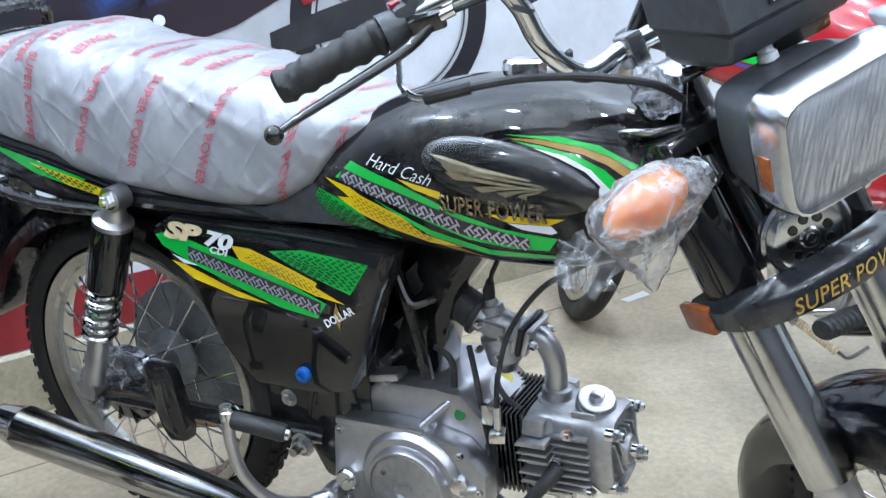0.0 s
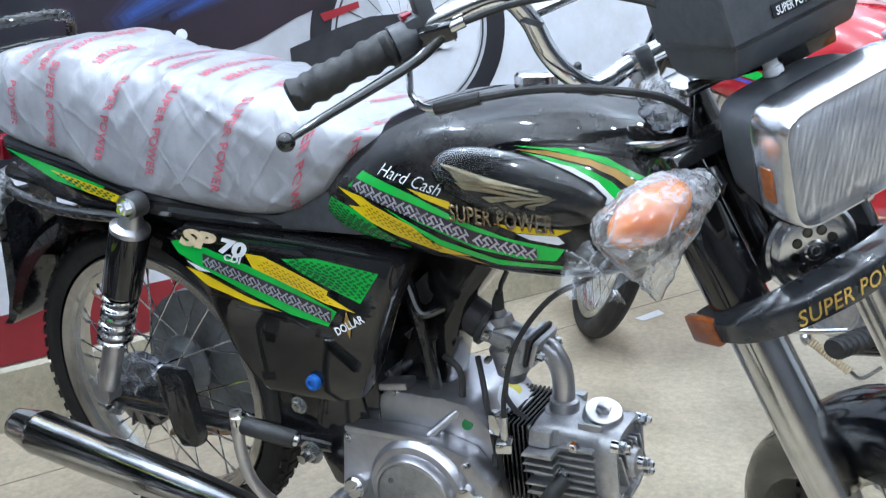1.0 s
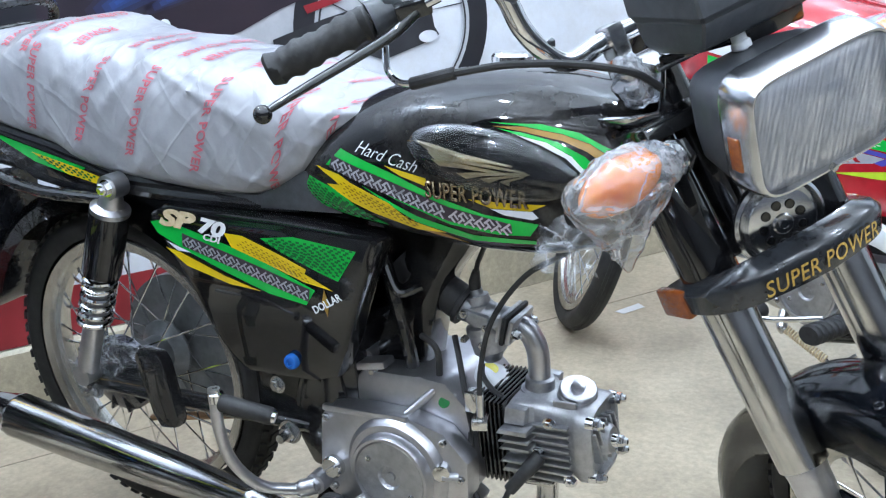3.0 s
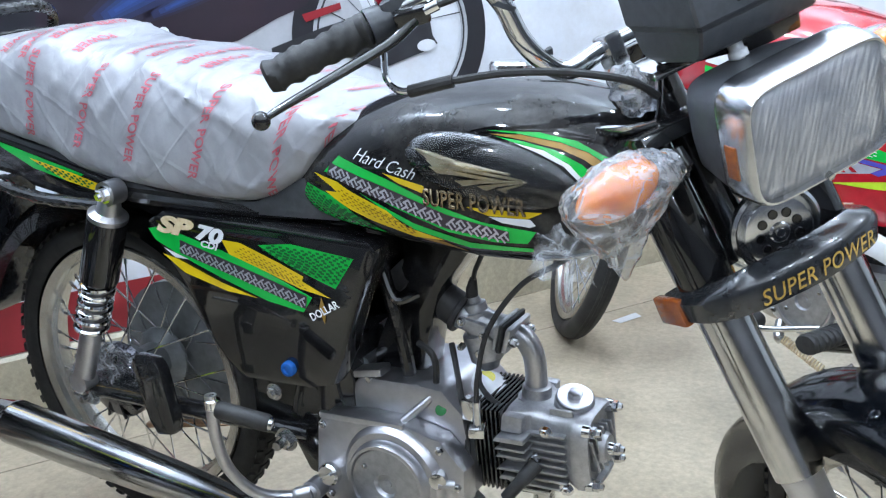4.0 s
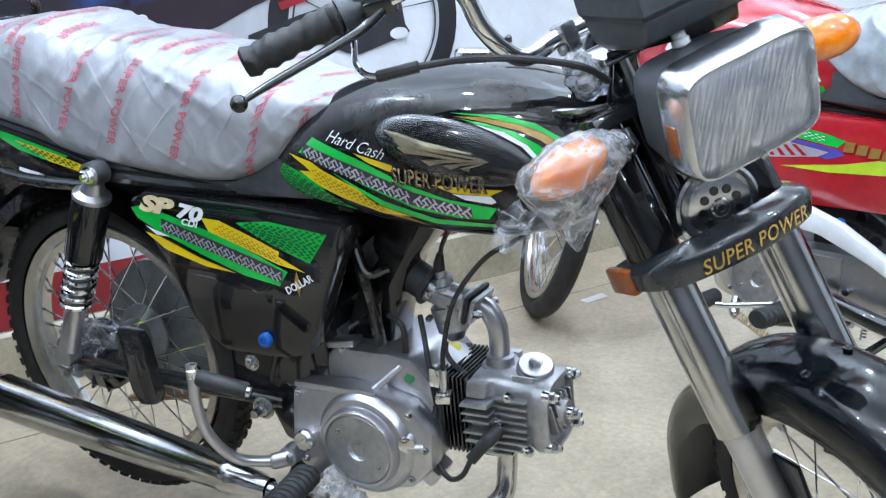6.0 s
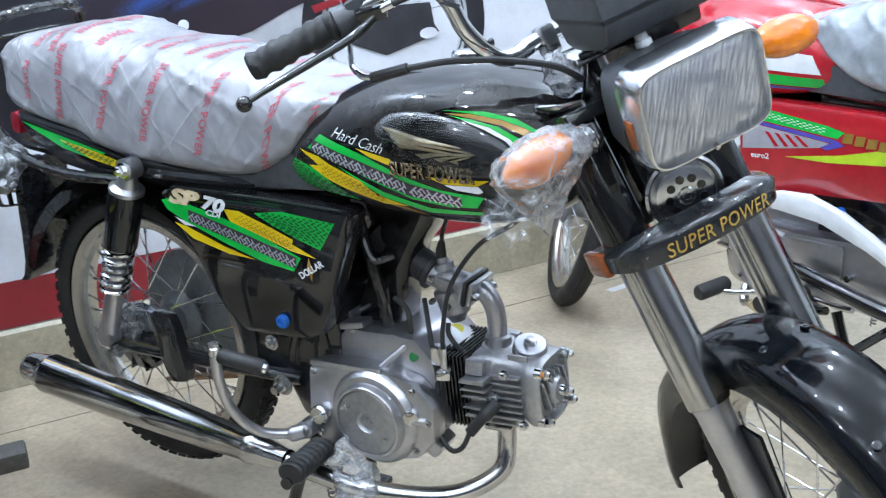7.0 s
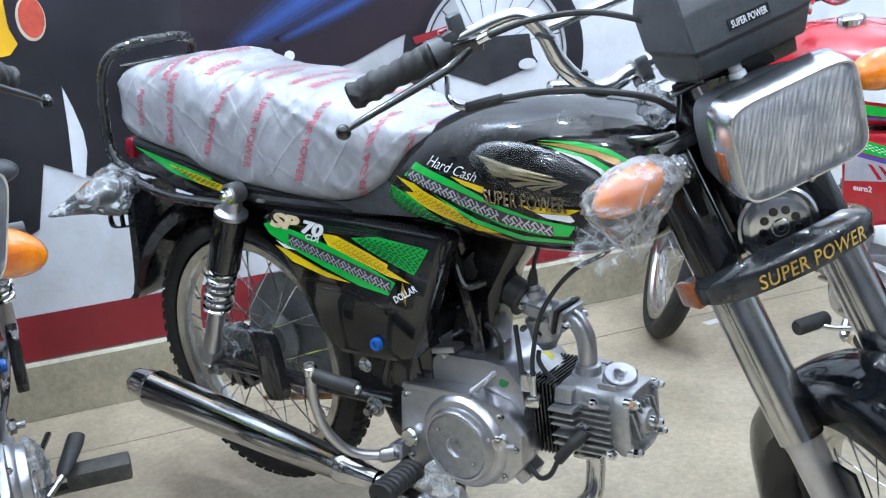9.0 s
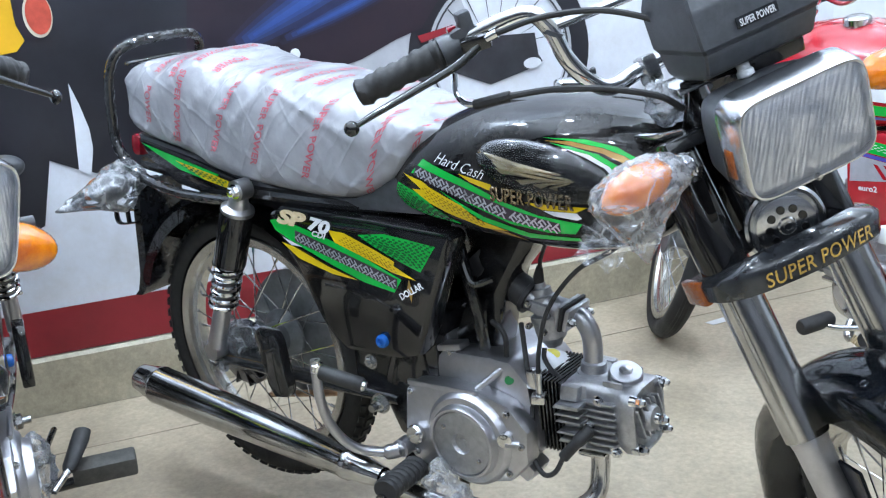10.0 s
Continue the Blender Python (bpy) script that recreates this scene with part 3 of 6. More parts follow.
def wheel(root, name, cx, cz, R, width, rim_r, S, blocks=True):
    """A spoked wheel: rim with tyre, hub and single spokes."""
    ax = (0, 1, 0)
    o = (cx, 0, cz)
    bm = bmesh.new()
    w = width * 0.36
    lathe(bm, [(-w, rim_r + 0.014), (-w - 0.003, rim_r + 0.012), (-w, rim_r - 0.004), (-w * 0.6, rim_r - 0.006), (-w * 0.35, rim_r - 0.014), (w * 0.35, rim_r - 0.014), (w * 0.6, rim_r - 0.006), (w, rim_r - 0.004), (w + 0.003, rim_r + 0.012), (w, rim_r + 0.014), (0, rim_r + 0.002)], o, ax, 64, cap=False)
    S(bm)
    rim = part(name, bm, "rim_alloy", root)
    bm = bmesh.new()
    prof = []
    n = 18
    for i in range(n + 1):
        a = radians(-125 + 250 * i / n)
        rr = (R - rim_r - 0.006) / 2
        prof.append((width / 2 * math.sin(a) * (1.0 if abs(a) < 1.6 else 0.95), rim_r + 0.006 + rr + rr * math.cos(a) * 1.0))
    lathe(bm, prof, o, ax, 72, cap=False)
    n = 66 if blocks else 0
    for y in () if blocks else (-0.016, -0.008, 0.0, 0.008, 0.016):
        rr = R - 0.9 * y * y / width * 2
        lathe(bm, [(y - 0.0026, rr - 0.004), (y - 0.0022, rr + 0.0015), (y + 0.0022, rr + 0.0015), (y + 0.0026, rr - 0.004)], o, ax, 72, cap=False)
    for k in range(n):
        for sd in (-1, 0, 1):
            a = 2 * math.pi * (k + 0.5 * (sd == 0)) / n
            rr = R - (0.004 if sd else 0.0005)
            d = Vector((math.cos(a), 0, math.sin(a)))
            t = Vector((-math.sin(a), 0, math.cos(a)))
            c = Vector(o) + d * rr + Vector((0, sd * width * 0.33, 0))
            b2 = bmesh.new()
            bmesh.ops.create_cube(b2, size=1.0)
            nd = (d + Vector((0, sd * 0.75, 0))).normalized()
            m = Matrix((t * 0.014, nd.cross(t) * (0.011 if sd else 0.020), nd * 0.005)).transposed().to_4x4()
            m.translation = c
            for v in b2.verts:
                v.co = m @ v.co
            vs = [bm.verts.new(v.co) for v in b2.verts]
            for f in b2.faces:
                bm.faces.new([vs[v.index] for v in f.verts])
            b2.free()
    S(bm)
    part("tyre", bm, "tyre", rim)
    bm = bmesh.new()
    lathe(bm, [(-0.055, 0.012), (-0.055, 0.055), (-0.045, 0.062), (-0.02, 0.05), (0.0, 0.034), (0.03, 0.034), (0.045, 0.055), (0.05, 0.055), (0.05, 0.012)], o, ax, 40)
    S(bm)
    part("hub", bm, "dull_grey", rim)
    for k in range(36):
        a = 2 * math.pi * k / 36
        sd = -1 if k % 2 else 1
        lean = 0.42 if (k // 2) % 2 else -0.42
        rh = 0.056
        p = Vector((cx + rh * math.cos(a + lean), sd * 0.045, cz + rh * math.sin(a + lean)))
        q = Vector((cx + (rim_r - 0.008) * math.cos(a), sd * 0.004, cz + (rim_r - 0.008) * math.sin(a)))
        bm = bmesh.new()
        rod(bm, p, q, 0.0016, seg=6)
        rod(bm, q, q + (p - q).normalized() * 0.016, 0.003, seg=6)
        S(bm)
        part("spoke", bm, "chrome", rim)
    return rim


def ident(bm):
    return bm


M["gold_paint"] = mat("gold_print", (0.78, 0.66, 0.46), 0.35, 0.0, 0.1, 80, coat=0.4, color2=(0.52, 0.38, 0.20))
M["dull_grey"] = mat("dull_grey_steel", (0.20, 0.21, 0.22), 0.42, 0.3, 0.2, 20, bump=0.2, bump_scale=60)
M["green_dark"] = mat("green_dark_vinyl", (0.008, 0.13, 0.03), 0.25, 0, 0.06, 40, coat=0.6)
M["ochre"] = mat("ochre_vinyl", (0.30, 0.20, 0.01), 0.25, 0, 0.06, 40, coat=0.6)
M["film_grey"] = mat("grey_cover_film", (0.33, 0.36, 0.39), 0.22, 0, 0.2, 14, bump=0.4, bump_scale=50, coat=0.5)
M["lime"] = mat("lime_vinyl", (0.45, 0.62, 0.03), 0.25, 0, 0.06, 40, coat=0.6)
M["blue_vinyl"] = mat("blue_vinyl", (0.08, 0.07, 0.38), 0.25, 0, 0.06, 40, coat=0.6)
M["fluted"] = mat("fluted_reflector", (0.95, 0.96, 1.0), 0.12, 0.6, 0.02, 60, rough_vary=0.3)


def flutes(m):
    """Uneven upright flutes pressed into a headlight's reflector, in a few broad facets."""
    n, l = m.node_tree.nodes, m.node_tree.links
    tc = n.new("ShaderNodeTexCoord")
    normal = None
    for size, height, detail in (((18, 30, 45), 0.0060, 0.0), ((60, 300, 30), 0.0014, 0.0)):
        mp = n.new("ShaderNodeMapping")
        mp.inputs["Scale"].default_value = size
        no = n.new("ShaderNodeTexNoise")
        no.inputs["Scale"].default_value = 1.0
        no.inputs["Detail"].default_value = detail
        l.new(tc.outputs["Object"], mp.inputs["Vector"])
        l.new(mp.outputs["Vector"], no.inputs["Vector"])
        bp = n.new("ShaderNodeBump")
        bp.inputs["Strength"].default_value = 1.0
        bp.inputs["Distance"].default_value = height
        l.new(no.outputs["Fac"], bp.inputs["Height"])
        if normal:
            l.new(normal, bp.inputs["Normal"])
        normal = bp.outputs["Normal"]
    l.new(normal, n["Principled BSDF"].inputs["Normal"])


flutes(M["fluted"])


def seat_section(x):
    lp = section(x, SEAT_TOP, SEAT_LOW, SEAT_W, interp(x, (-0.15, 0.06), (4.8, 3.1)), 84, 0.4, 5.0)
    for v in lp:
        up = 1.0 if v.z > smooth_interp(x, SEAT_LOW) + 0.01 else 0.2
        f = noise.noise(Vector((v.x * 8, v.y * 7, v.z * 5))) * 0.003
        f += abs(noise.noise(Vector((v.x * 22 + v.z * 16, v.y * 12, v.z * 6 - v.x * 5)))) * 0.0022 - 0.0005
        f += (1 - abs(noise.noise(Vector((v.x * 34 + v.z * 22, v.y * 15, v.z * 9 - v.x * 8 + 4.0))))) ** 4 * 0.0022
        f += noise.noise(Vector((v.x * 60 - v.z * 30, v.y * 40, v.z * 25))) * 0.0014
        fold = noise.noise(Vector((v.x * 9 + v.z * 19, 3.0 + v.y * 4, v.z * 4)))
        back = noise.noise(Vector((v.x * 12 - v.z * 15, 9.0 + v.y * 5, v.z * 3)))
        f += max(0.0, 0.10 - abs(back)) * 0.045
        f += max(0.0, 0.16 - abs(fold)) * 0.035 * (0.6 + noise.noise(Vector((v.x * 5, v.z * 9, 7.0))))
        v += Vector((0, 0.9 * math.copysign(1, v.y), 0.35)) * f * up
    return lp


def seat_line(x):
    """The seat's cross-section from its near lower edge up and over, with its length along it."""
    lp = seat_section(x)
    n = len(lp)
    run = [lp[i % n] for i in range(n * 3 // 4, n * 3 // 4 - n, -1)]
    acc, out = 0.0, []
    for a, b in zip(run, run[1:] + run[:1]):
        out.append((acc, a))
        acc += (b - a).length
    return out


def seat_print(bm, body, size, x0, s_top, lines, lean=0.3, shear=0.0):
    """Lettering that runs down over the seat's side."""
    b = text_mesh(body, size, 0, 0.0004, shear, "LEFT", 1.05)
    for v in b.verts:
        x = x0 + v.co.y - v.co.x * lean
        s = s_top - v.co.x
        k = min(range(len(lines)), key=lambda i: abs(lines[i][0] - x))
        k2 = min(max(k + (1 if x > lines[k][0] else -1), 0), len(lines) - 1)
        f = abs(x - lines[k][0]) / max(abs(lines[k2][0] - lines[k][0]), 1e-6) if k2 != k else 0.0

        def along(row):
            for (sa, a), (sb, c) in zip(row, row[1:]):
                if sa <= s <= sb:
                    return a.lerp(c, (s - sa) / max(sb - sa, 1e-9))
            return row[0][1] if s < 0 else row[-1][1]

        p = along(lines[k][1]).lerp(along(lines[k2][1]), min(f, 1.0))
        c = Vector((p.x, 0, 0.75))
        d = (p - c).normalized()
        v.co = Vector((x, p.y, p.z)) + d * 0.0014
    return merge(bm, b)


def marks(bm, a, b, wid, fy, off, side=-1, cell=0.0062):
    """A basket weave of paired bars, set askew, along a band from a to b in (x, z)."""
    a, b = Vector((a[0], a[1])), Vector((b[0], b[1]))
    d = b - a
    ln = d.length
    d.normalize()
    nrm = Vector((-d.y, d.x))
    p, q = (d + nrm).normalized(), (nrm - d).normalized()
    reach = int(ln / cell) + 4
    for i in range(-reach, reach):
        for j in range(-reach, reach):
            c = p * (i + 0.5) * cell + q * (j + 0.5) * cell
            if not (0.003 < c.dot(d) < ln - 0.003 and abs(c.dot(nrm)) < wid * 0.42):
                continue
            along, across = (p, q) if (i // 2 + j) % 2 else (q, p)
            for sg in (-0.25,):
                m = a + c + across * sg * cell
                bar = [m + along * sx * cell * 0.78 + across * sy * cell * 0.21 for sx, sy in ((-1, -1), (1, -1), (1, 1), (-1, 1))]
                bm.faces.new([bm.verts.new((r.x, side * (fy(r.x, r.y) + off), r.y)) for r in bar])
    return bm


def dashes(bm, rows, fy, off, side=-1, step=0.006, w=0.0015):
    """Rows of short zigzag dashes; each row runs from (x, z) to (x, z)."""
    for a, b in rows:
        a, b = Vector(a), Vector(b)
        n = max(2, int((b - a).length / step))
        d = (b - a).normalized()
        nr = Vector((-d.y, d.x))
        for k in range(n):
            p = a.lerp(b, k / n) + nr * (0.0016 if k % 2 else -0.0016)
            q = a.lerp(b, (k + 0.9) / n) + nr * (0.0016 if k % 2 else -0.0016)
            bm.faces.new([bm.verts.new((r.x, side * (fy(r.x, r.y) + off), r.y)) for r in (p - nr * w, q - nr * w, q + nr * w, p + nr * w)])
    return bm


def bolt(bm, at, d, r=0.008, h=0.006, washer=True):
    d = Vector(d).normalized()
    o = Vector(at)
    if washer:
        lathe(bm, [(0, r * 1.35), (0.0018, r * 1.35), (0.0018, r)], o, d, 18)
    lathe(bm, [(0, r), (h * 0.85, r), (h, r * 0.8), (h, r * 0.4), (h * 1.3, r * 0.4)], o, d, 6)
    return bm


def ball(bm, at, radii, m=None, seg=20, rough=0.0, freq=30.0, seed=0.0):
    b2 = bmesh.new()
    bmesh.ops.create_uvsphere(b2, u_segments=seg, v_segments=seg // 2 + 2, radius=1.0)
    for v in b2.verts:
        p = Vector((v.co.x * radii[0], v.co.y * radii[1], v.co.z * radii[2]))
        if rough:
            p += v.co * rough * (noise.noise(p * freq + Vector((seed, 0, 0))) + 0.6 * noise.noise(p * freq * 2.7 + Vector((0, seed, 0))))
        v.co = p
    mm = Matrix.Translation(at) @ (m or Matrix())
    return merge(bm, b2, mm)


def squarish(x, w, h, zc, e=0.3, n=44, yc=0.0):
    return [Vector((x, yc + w * math.copysign(abs(math.cos(a)) ** e, math.cos(a)), zc + h * math.copysign(abs(math.sin(a)) ** e, math.sin(a)))) for a in [2 * math.pi * (k + 0.5) / n for k in range(n)]]


def flat_y(x, z):
    return 0.1225


def motorcycle(label, paint, steer, style, group="motorcycles in the showroom"):
    root = thing("motorcycle", label, "motorcycle", group)
    axis = Vector((-math.sin(radians(RAKE)), 0, math.cos(radians(RAKE))))
    turn = Matrix.Translation((HEAD_X, 0, HEAD_Z)) @ Matrix.Rotation(radians(steer), 4, axis) @ Matrix.Translation((-HEAD_X, 0, -HEAD_Z))
    green = style == "green"

    def S(bm):
        bmesh.ops.transform(bm, matrix=turn, verts=bm.verts[:])
        return bm

    def P(name, bm, m, parent=None, label="", front=False, **k):
        if style == "plain" and name in ("handlebar", "grip", "switch_housing", "switch_button", "brake_lever", "cable_adjuster", "brake_cable"):
            bmesh.ops.scale(bm, vec=(1, 0.71, 1), verts=bm.verts[:])
        return part(name, S(bm) if front else bm, m, parent or root, label, **k)

    # -- wheels
    rw = wheel(root, "rear_wheel", 0, REAR_Z, 0.280, 0.066, 0.216, ident)
    fw = wheel(root, "front_wheel", FRONT_X, FRONT_Z, 0.274, 0.058, 0.216, S, green)
    bm = bmesh.new()
    lathe(bm, [(0.045, 0.066), (0.062, 0.066), (0.072, 0.058), (0.078, 0.035), (0.08, 0.0)], (0, 0, REAR_Z), (0, -1, 0), 36)
    P("brake_plate", bm, "hub_wrapped", rw)
    for k in range(10):
        a = 2 * math.pi * k / 10
        bm = box(bmesh.new(), (0.004, 0.012, 0.03), (0.05 * math.cos(a), -0.072, REAR_Z + 0.05 * math.sin(a)), (0, 90 - math.degrees(a), 0), 0.001)
        P("brake_rib", bm, "hub_wrapped", rw)
    bm = bmesh.new()
    lathe(bm, [(0.045, 0.06), (0.06, 0.06), (0.07, 0.045), (0.072, 0.0)], (FRONT_X, 0, FRONT_Z), (0, -1, 0), 36)
    P("brake_plate", bm, "alloy", fw, front=True)

    # -- fuel tank
    bm = bmesh.new()
    xs = [0.425 + 0.52 * (i / 40) for i in range(41)]
    rings(bm, [section(x, TANK_TOP, TANK_LOW, TANK_W, 2.5, 56, 0.42, 4.0) for x in xs])
    tank = P("fuel_tank", bm, "tank_paint" if green else paint, angle=60)
    bm = bmesh.new()
    lathe(bm, [(-0.01, 0.025), (0.006, 0.026), (0.008, 0.028), (0.020, 0.028), (0.024, 0.025), (0.026, 0.018), (0.027, 0.0)], (0.700, 0.048, 0.797), (0, 0.1, 1), 32)
    P("filler_cap", bm, "chrome_worn", tank)
    for sd in (-1, 1):
        bm = bmesh.new()
        if green:
            drape(bm, [(0.536, 0.724), (0.614, 0.702), (0.686, 0.676), (0.746, 0.662), (0.814, 0.656), (0.802, 0.640), (0.759, 0.638), (0.698, 0.644), (0.619, 0.668), (0.552, 0.696), (0.51, 0.701)], tank_y, 0.0010, sd)
            drape(bm, [(0.568, 0.681), (0.650, 0.649), (0.727, 0.633), (0.808, 0.634), (0.808, 0.629), (0.725, 0.625), (0.648, 0.641)], tank_y, 0.0010, sd)
            drape(bm, [(0.476, 0.682), (0.458, 0.655), (0.50, 0.640), (0.545, 0.633), (0.600, 0.629), (0.562, 0.647), (0.529, 0.669)], tank_y, 0.0010, sd)
            drape(bm, [(0.745, 0.7685), (0.810, 0.7685), (0.855, 0.760), (0.898, 0.740), (0.896, 0.734), (0.869, 0.749), (0.837, 0.759), (0.790, 0.766)], tank_y, 0.0010, sd)
            drape(bm, [(0.757, 0.763), (0.793, 0.759), (0.833, 0.751), (0.865, 0.736), (0.888, 0.717), (0.876, 0.712), (0.848, 0.738), (0.814, 0.750), (0.772, 0.760)], tank_y, 0.0010, sd)
            P("green_stripe", bm, "green", tank, "bright green stripe decal")
            bm = bmesh.new()
            drape(bm, [(0.490, 0.698), (0.533, 0.691), (0.551, 0.682), (0.610, 0.6615), (0.636, 0.643), (0.690, 0.631), (0.646, 0.630), (0.585, 0.645), (0.549, 0.657), (0.510, 0.676), (0.532, 0.677), (0.521, 0.684)], tank_y, 0.0012, sd)
            drape(bm, [(0.606, 0.710), (0.667, 0.699), (0.668, 0.689), (0.63, 0.699)], tank_y, 0.0012, sd)
            drape(bm, [(0.725, 0.679), (0.776, 0.679), (0.823, 0.680), (0.804, 0.671), (0.754, 0.671)], tank_y, 0.0012, sd)
            P("yellow_stripe", bm, "yellow", tank, "yellow stripe decal")
            bm = bmesh.new()
            drape(bm, [(0.750, 0.7650), (0.790, 0.7655), (0.837, 0.7585), (0.869, 0.7485), (0.896, 0.733), (0.889, 0.727), (0.867, 0.741), (0.839, 0.752), (0.792, 0.7605)], tank_y, 0.0011, sd)
            P("gold_stripe", bm, "gold", tank, "gold stripe decal")
            bm = bmesh.new()
            drape(bm, [(0.69, 0.628), (0.72, 0.618), (0.66, 0.628), (0.62, 0.64)], tank_y, 0.0008, sd)
            P("gold_stripe", bm, "gold", tank, "gold stripe decal")
            bm = bmesh.new()
            drape(bm, [(0.783, 0.757), (0.821, 0.750), (0.851, 0.736), (0.872, 0.716), (0.868, 0.70), (0.858, 0.704), (0.862, 0.719), (0.845, 0.734), (0.815, 0.747)], tank_y, 0.0013, sd)
            drape(bm, [(0.754, 0.670), (0.807, 0.671), (0.814, 0.664), (0.807, 0.661), (0.772, 0.664)], tank_y, 0.0013, sd)
            P("white_stripe", bm, "white_vinyl", tank, "white stripe decal")
            bm = bmesh.new()
            drape(bm, [(0.522, 0.7145), (0.610, 0.692), (0.697, 0.6665), (0.780, 0.6535), (0.780, 0.6405), (0.695, 0.6485), (0.605, 0.674), (0.516, 0.6985)], tank_y, 0.0015, sd)
            P("dark_band", bm, "black_ink", tank)
            bm = bmesh.new()
            marks(bm, (0.520, 0.7075), (0.695, 0.658), 0.018, tank_y, 0.0020, sd)
            marks(bm, (0.695, 0.658), (0.782, 0.6465), 0.014, tank_y, 0.0020, sd)
            tagged(P("tread_print", bm, "silver_vinyl", tank, "silver tyre-tread print", smooth=False), kind="stuff")
            bm = bmesh.new()
            dashes(bm, [((0.476, 0.679), (0.575, 0.641)), ((0.473, 0.674), (0.578, 0.639)), ((0.470, 0.669), (0.581, 0.637)), ((0.467, 0.664), (0.584, 0.635)), ((0.464, 0.659), (0.586, 0.633)), ((0.461, 0.654), (0.585, 0.631))], tank_y, 0.0020, sd)
            tagged(P("dark_print", bm, "green_dark", tank, smooth=False), kind="stuff")
            bm = bmesh.new()
            dashes(bm, [((0.535, 0.681), (0.625, 0.650)), ((0.54, 0.675), (0.65, 0.640)), ((0.538, 0.669), (0.65, 0.635))], tank_y, 0.0022, sd, 0.0045, 0.0009)
            tagged(P("ochre_print", bm, "ochre", tank, smooth=False), kind="stuff")
            # raised oval with its emblem
            bm = bmesh.new()
            n, ov = 40, []
            for f, h in ((1.0, 0.0004), (0.97, 0.003), (0.85, 0.0045), (0.4, 0.005), (0.02, 0.005)):
                lp = []
                for k in range(n):
                    a = 2 * math.pi * k / n
                    u, v = 0.112 * math.cos(a) * f, 0.036 * math.sin(a) * f
                    x, z = 0.752 + u * 0.985 + v * 0.17, 0.724 - u * 0.17 + v * 0.985
                    lp.append(Vector((x, sd * (tank_y(x, z) + h), z)))
                ov.append(lp)
            rings(bm, ov)
            em = P("oval_badge", bm, paint, tank, "raised glossy black oval badge")
            film = [[Vector((v.x, v.y + sd * (0.0085 if i > 1 else 0.001 + 0.005 * i) + 0.0012 * noise.noise(v * 90), v.z)) for v in lp] for i, lp in enumerate(ov)]
            P("badge_film", rings(bmesh.new(), film), "badge_film", em, "clear protective film over the badge")
            bm = bmesh.new()

            def badge_y(x, z):
                return tank_y(x, z) + 0.005

            for k, (x0, z0, x1, z1, th) in enumerate(((0.657, 0.741, 0.722, 0.733, 0.0035), (0.668, 0.735, 0.785, 0.724, 0.0045), (0.674, 0.729, 0.80, 0.718, 0.004), (0.679, 0.722, 0.79, 0.714, 0.0035), (0.715, 0.709, 0.802, 0.717, 0.0028), (0.745, 0.7055, 0.806, 0.716, 0.0022), (0.77, 0.704, 0.80, 0.713, 0.0018))):
                b2 = bmesh.new()
                ol = [(x0, z0 + th), (x0 + 0.3 * (x1 - x0), z0 + 0.3 * (z1 - z0) + th * 1.1), (x1, z1 + 0.0008), (x1, z1 - 0.0008), (x0 + 0.3 * (x1 - x0), z0 + 0.3 * (z1 - z0) - th * 0.5), (x0 + 0.012, z0 - th)]
                top = [b2.verts.new((x, sd * (badge_y(x, z) + 0.0035), z)) for x, z in ol]
                low = [b2.verts.new((x, sd * badge_y(x, z), z)) for x, z in ol]
                mx, mz = sum(q[0] for q in ol) / len(ol), sum(q[1] for q in ol) / len(ol)
                peak = b2.verts.new((mx, sd * (badge_y(mx, mz) + 0.0065), mz))
                for i in range(len(ol)):
                    j = (i + 1) % len(ol)
                    b2.faces.new((top[i], top[j], peak))
                    b2.faces.new((top[i], low[i], low[j], top[j]))
                merge(bm, b2)
            P("wing_emblem", bm, "brass", em, "polished brass wing emblem", smooth=False)
            if sd < 0:
                bm = lay_text("SUPER POWER", 0.0300, (0.667, 0.6765), -0.5, tank_y, 0.0015, sd, bold=0.0006, thick=0.0035, stretch=0.675, space=1.03)
                P("badge_letters", bm, "dark_brass", tank, "raised bronze lettering", smooth=False)
                bm = lay_text("Hard Cash", 0.0235, (0.562, 0.724), -11, tank_y, 0.0062, sd, shear=0.55, bold=-0.0002, stretch=0.92)
                P("script_letters", bm, "white_vinyl", tank, "white script lettering", smooth=False)
        else:
            drape(bm, [(0.505, 0.702), (0.60, 0.712), (0.80, 0.735), (0.82, 0.70), (0.60, 0.670), (0.487, 0.666)], tank_y, 0.0010, sd)
            P("white_panel", bm, "white_vinyl", tank, "white tank panel decal")
            bm = bmesh.new()
            drape(bm, [(0.483, 0.658), (0.60, 0.663), (0.82, 0.694), (0.82, 0.678), (0.60, 0.643), (0.480, 0.640)], tank_y, 0.0014, sd)
            P("green_stripe", bm, "green", tank, "green stripe decal")
            bm = bmesh.new()
            drape(bm, [(0.478, 0.637), (0.60, 0.640), (0.82, 0.674), (0.82, 0.667), (0.60, 0.634), (0.49, 0.634)], tank_y, 0.0014, sd)
            P("blue_stripe", bm, "blue_vinyl", tank)

    # -- seat under its printed film
    bm = bmesh.new()
    rings(bm, [seat_section(-0.185 + 0.76 * i / 130) for i in range(131)])
    seat = P("seat", bm, "cover_film" if green else "film_grey", None, "seat under printed plastic film", angle=70)
    bm = bmesh.new()
    plate(bm, [(-0.17, 0.722), (0.0, 0.69), (0.20, 0.645), (0.38, 0.645), (0.44, 0.675), (0.50, 0.70), (0.52, 0.63), (0.30, 0.622), (0.12, 0.64), (-0.16, 0.70)], -0.105, 0.105, 0.006)
    P("seat_base", bm, "black_plastic", seat)
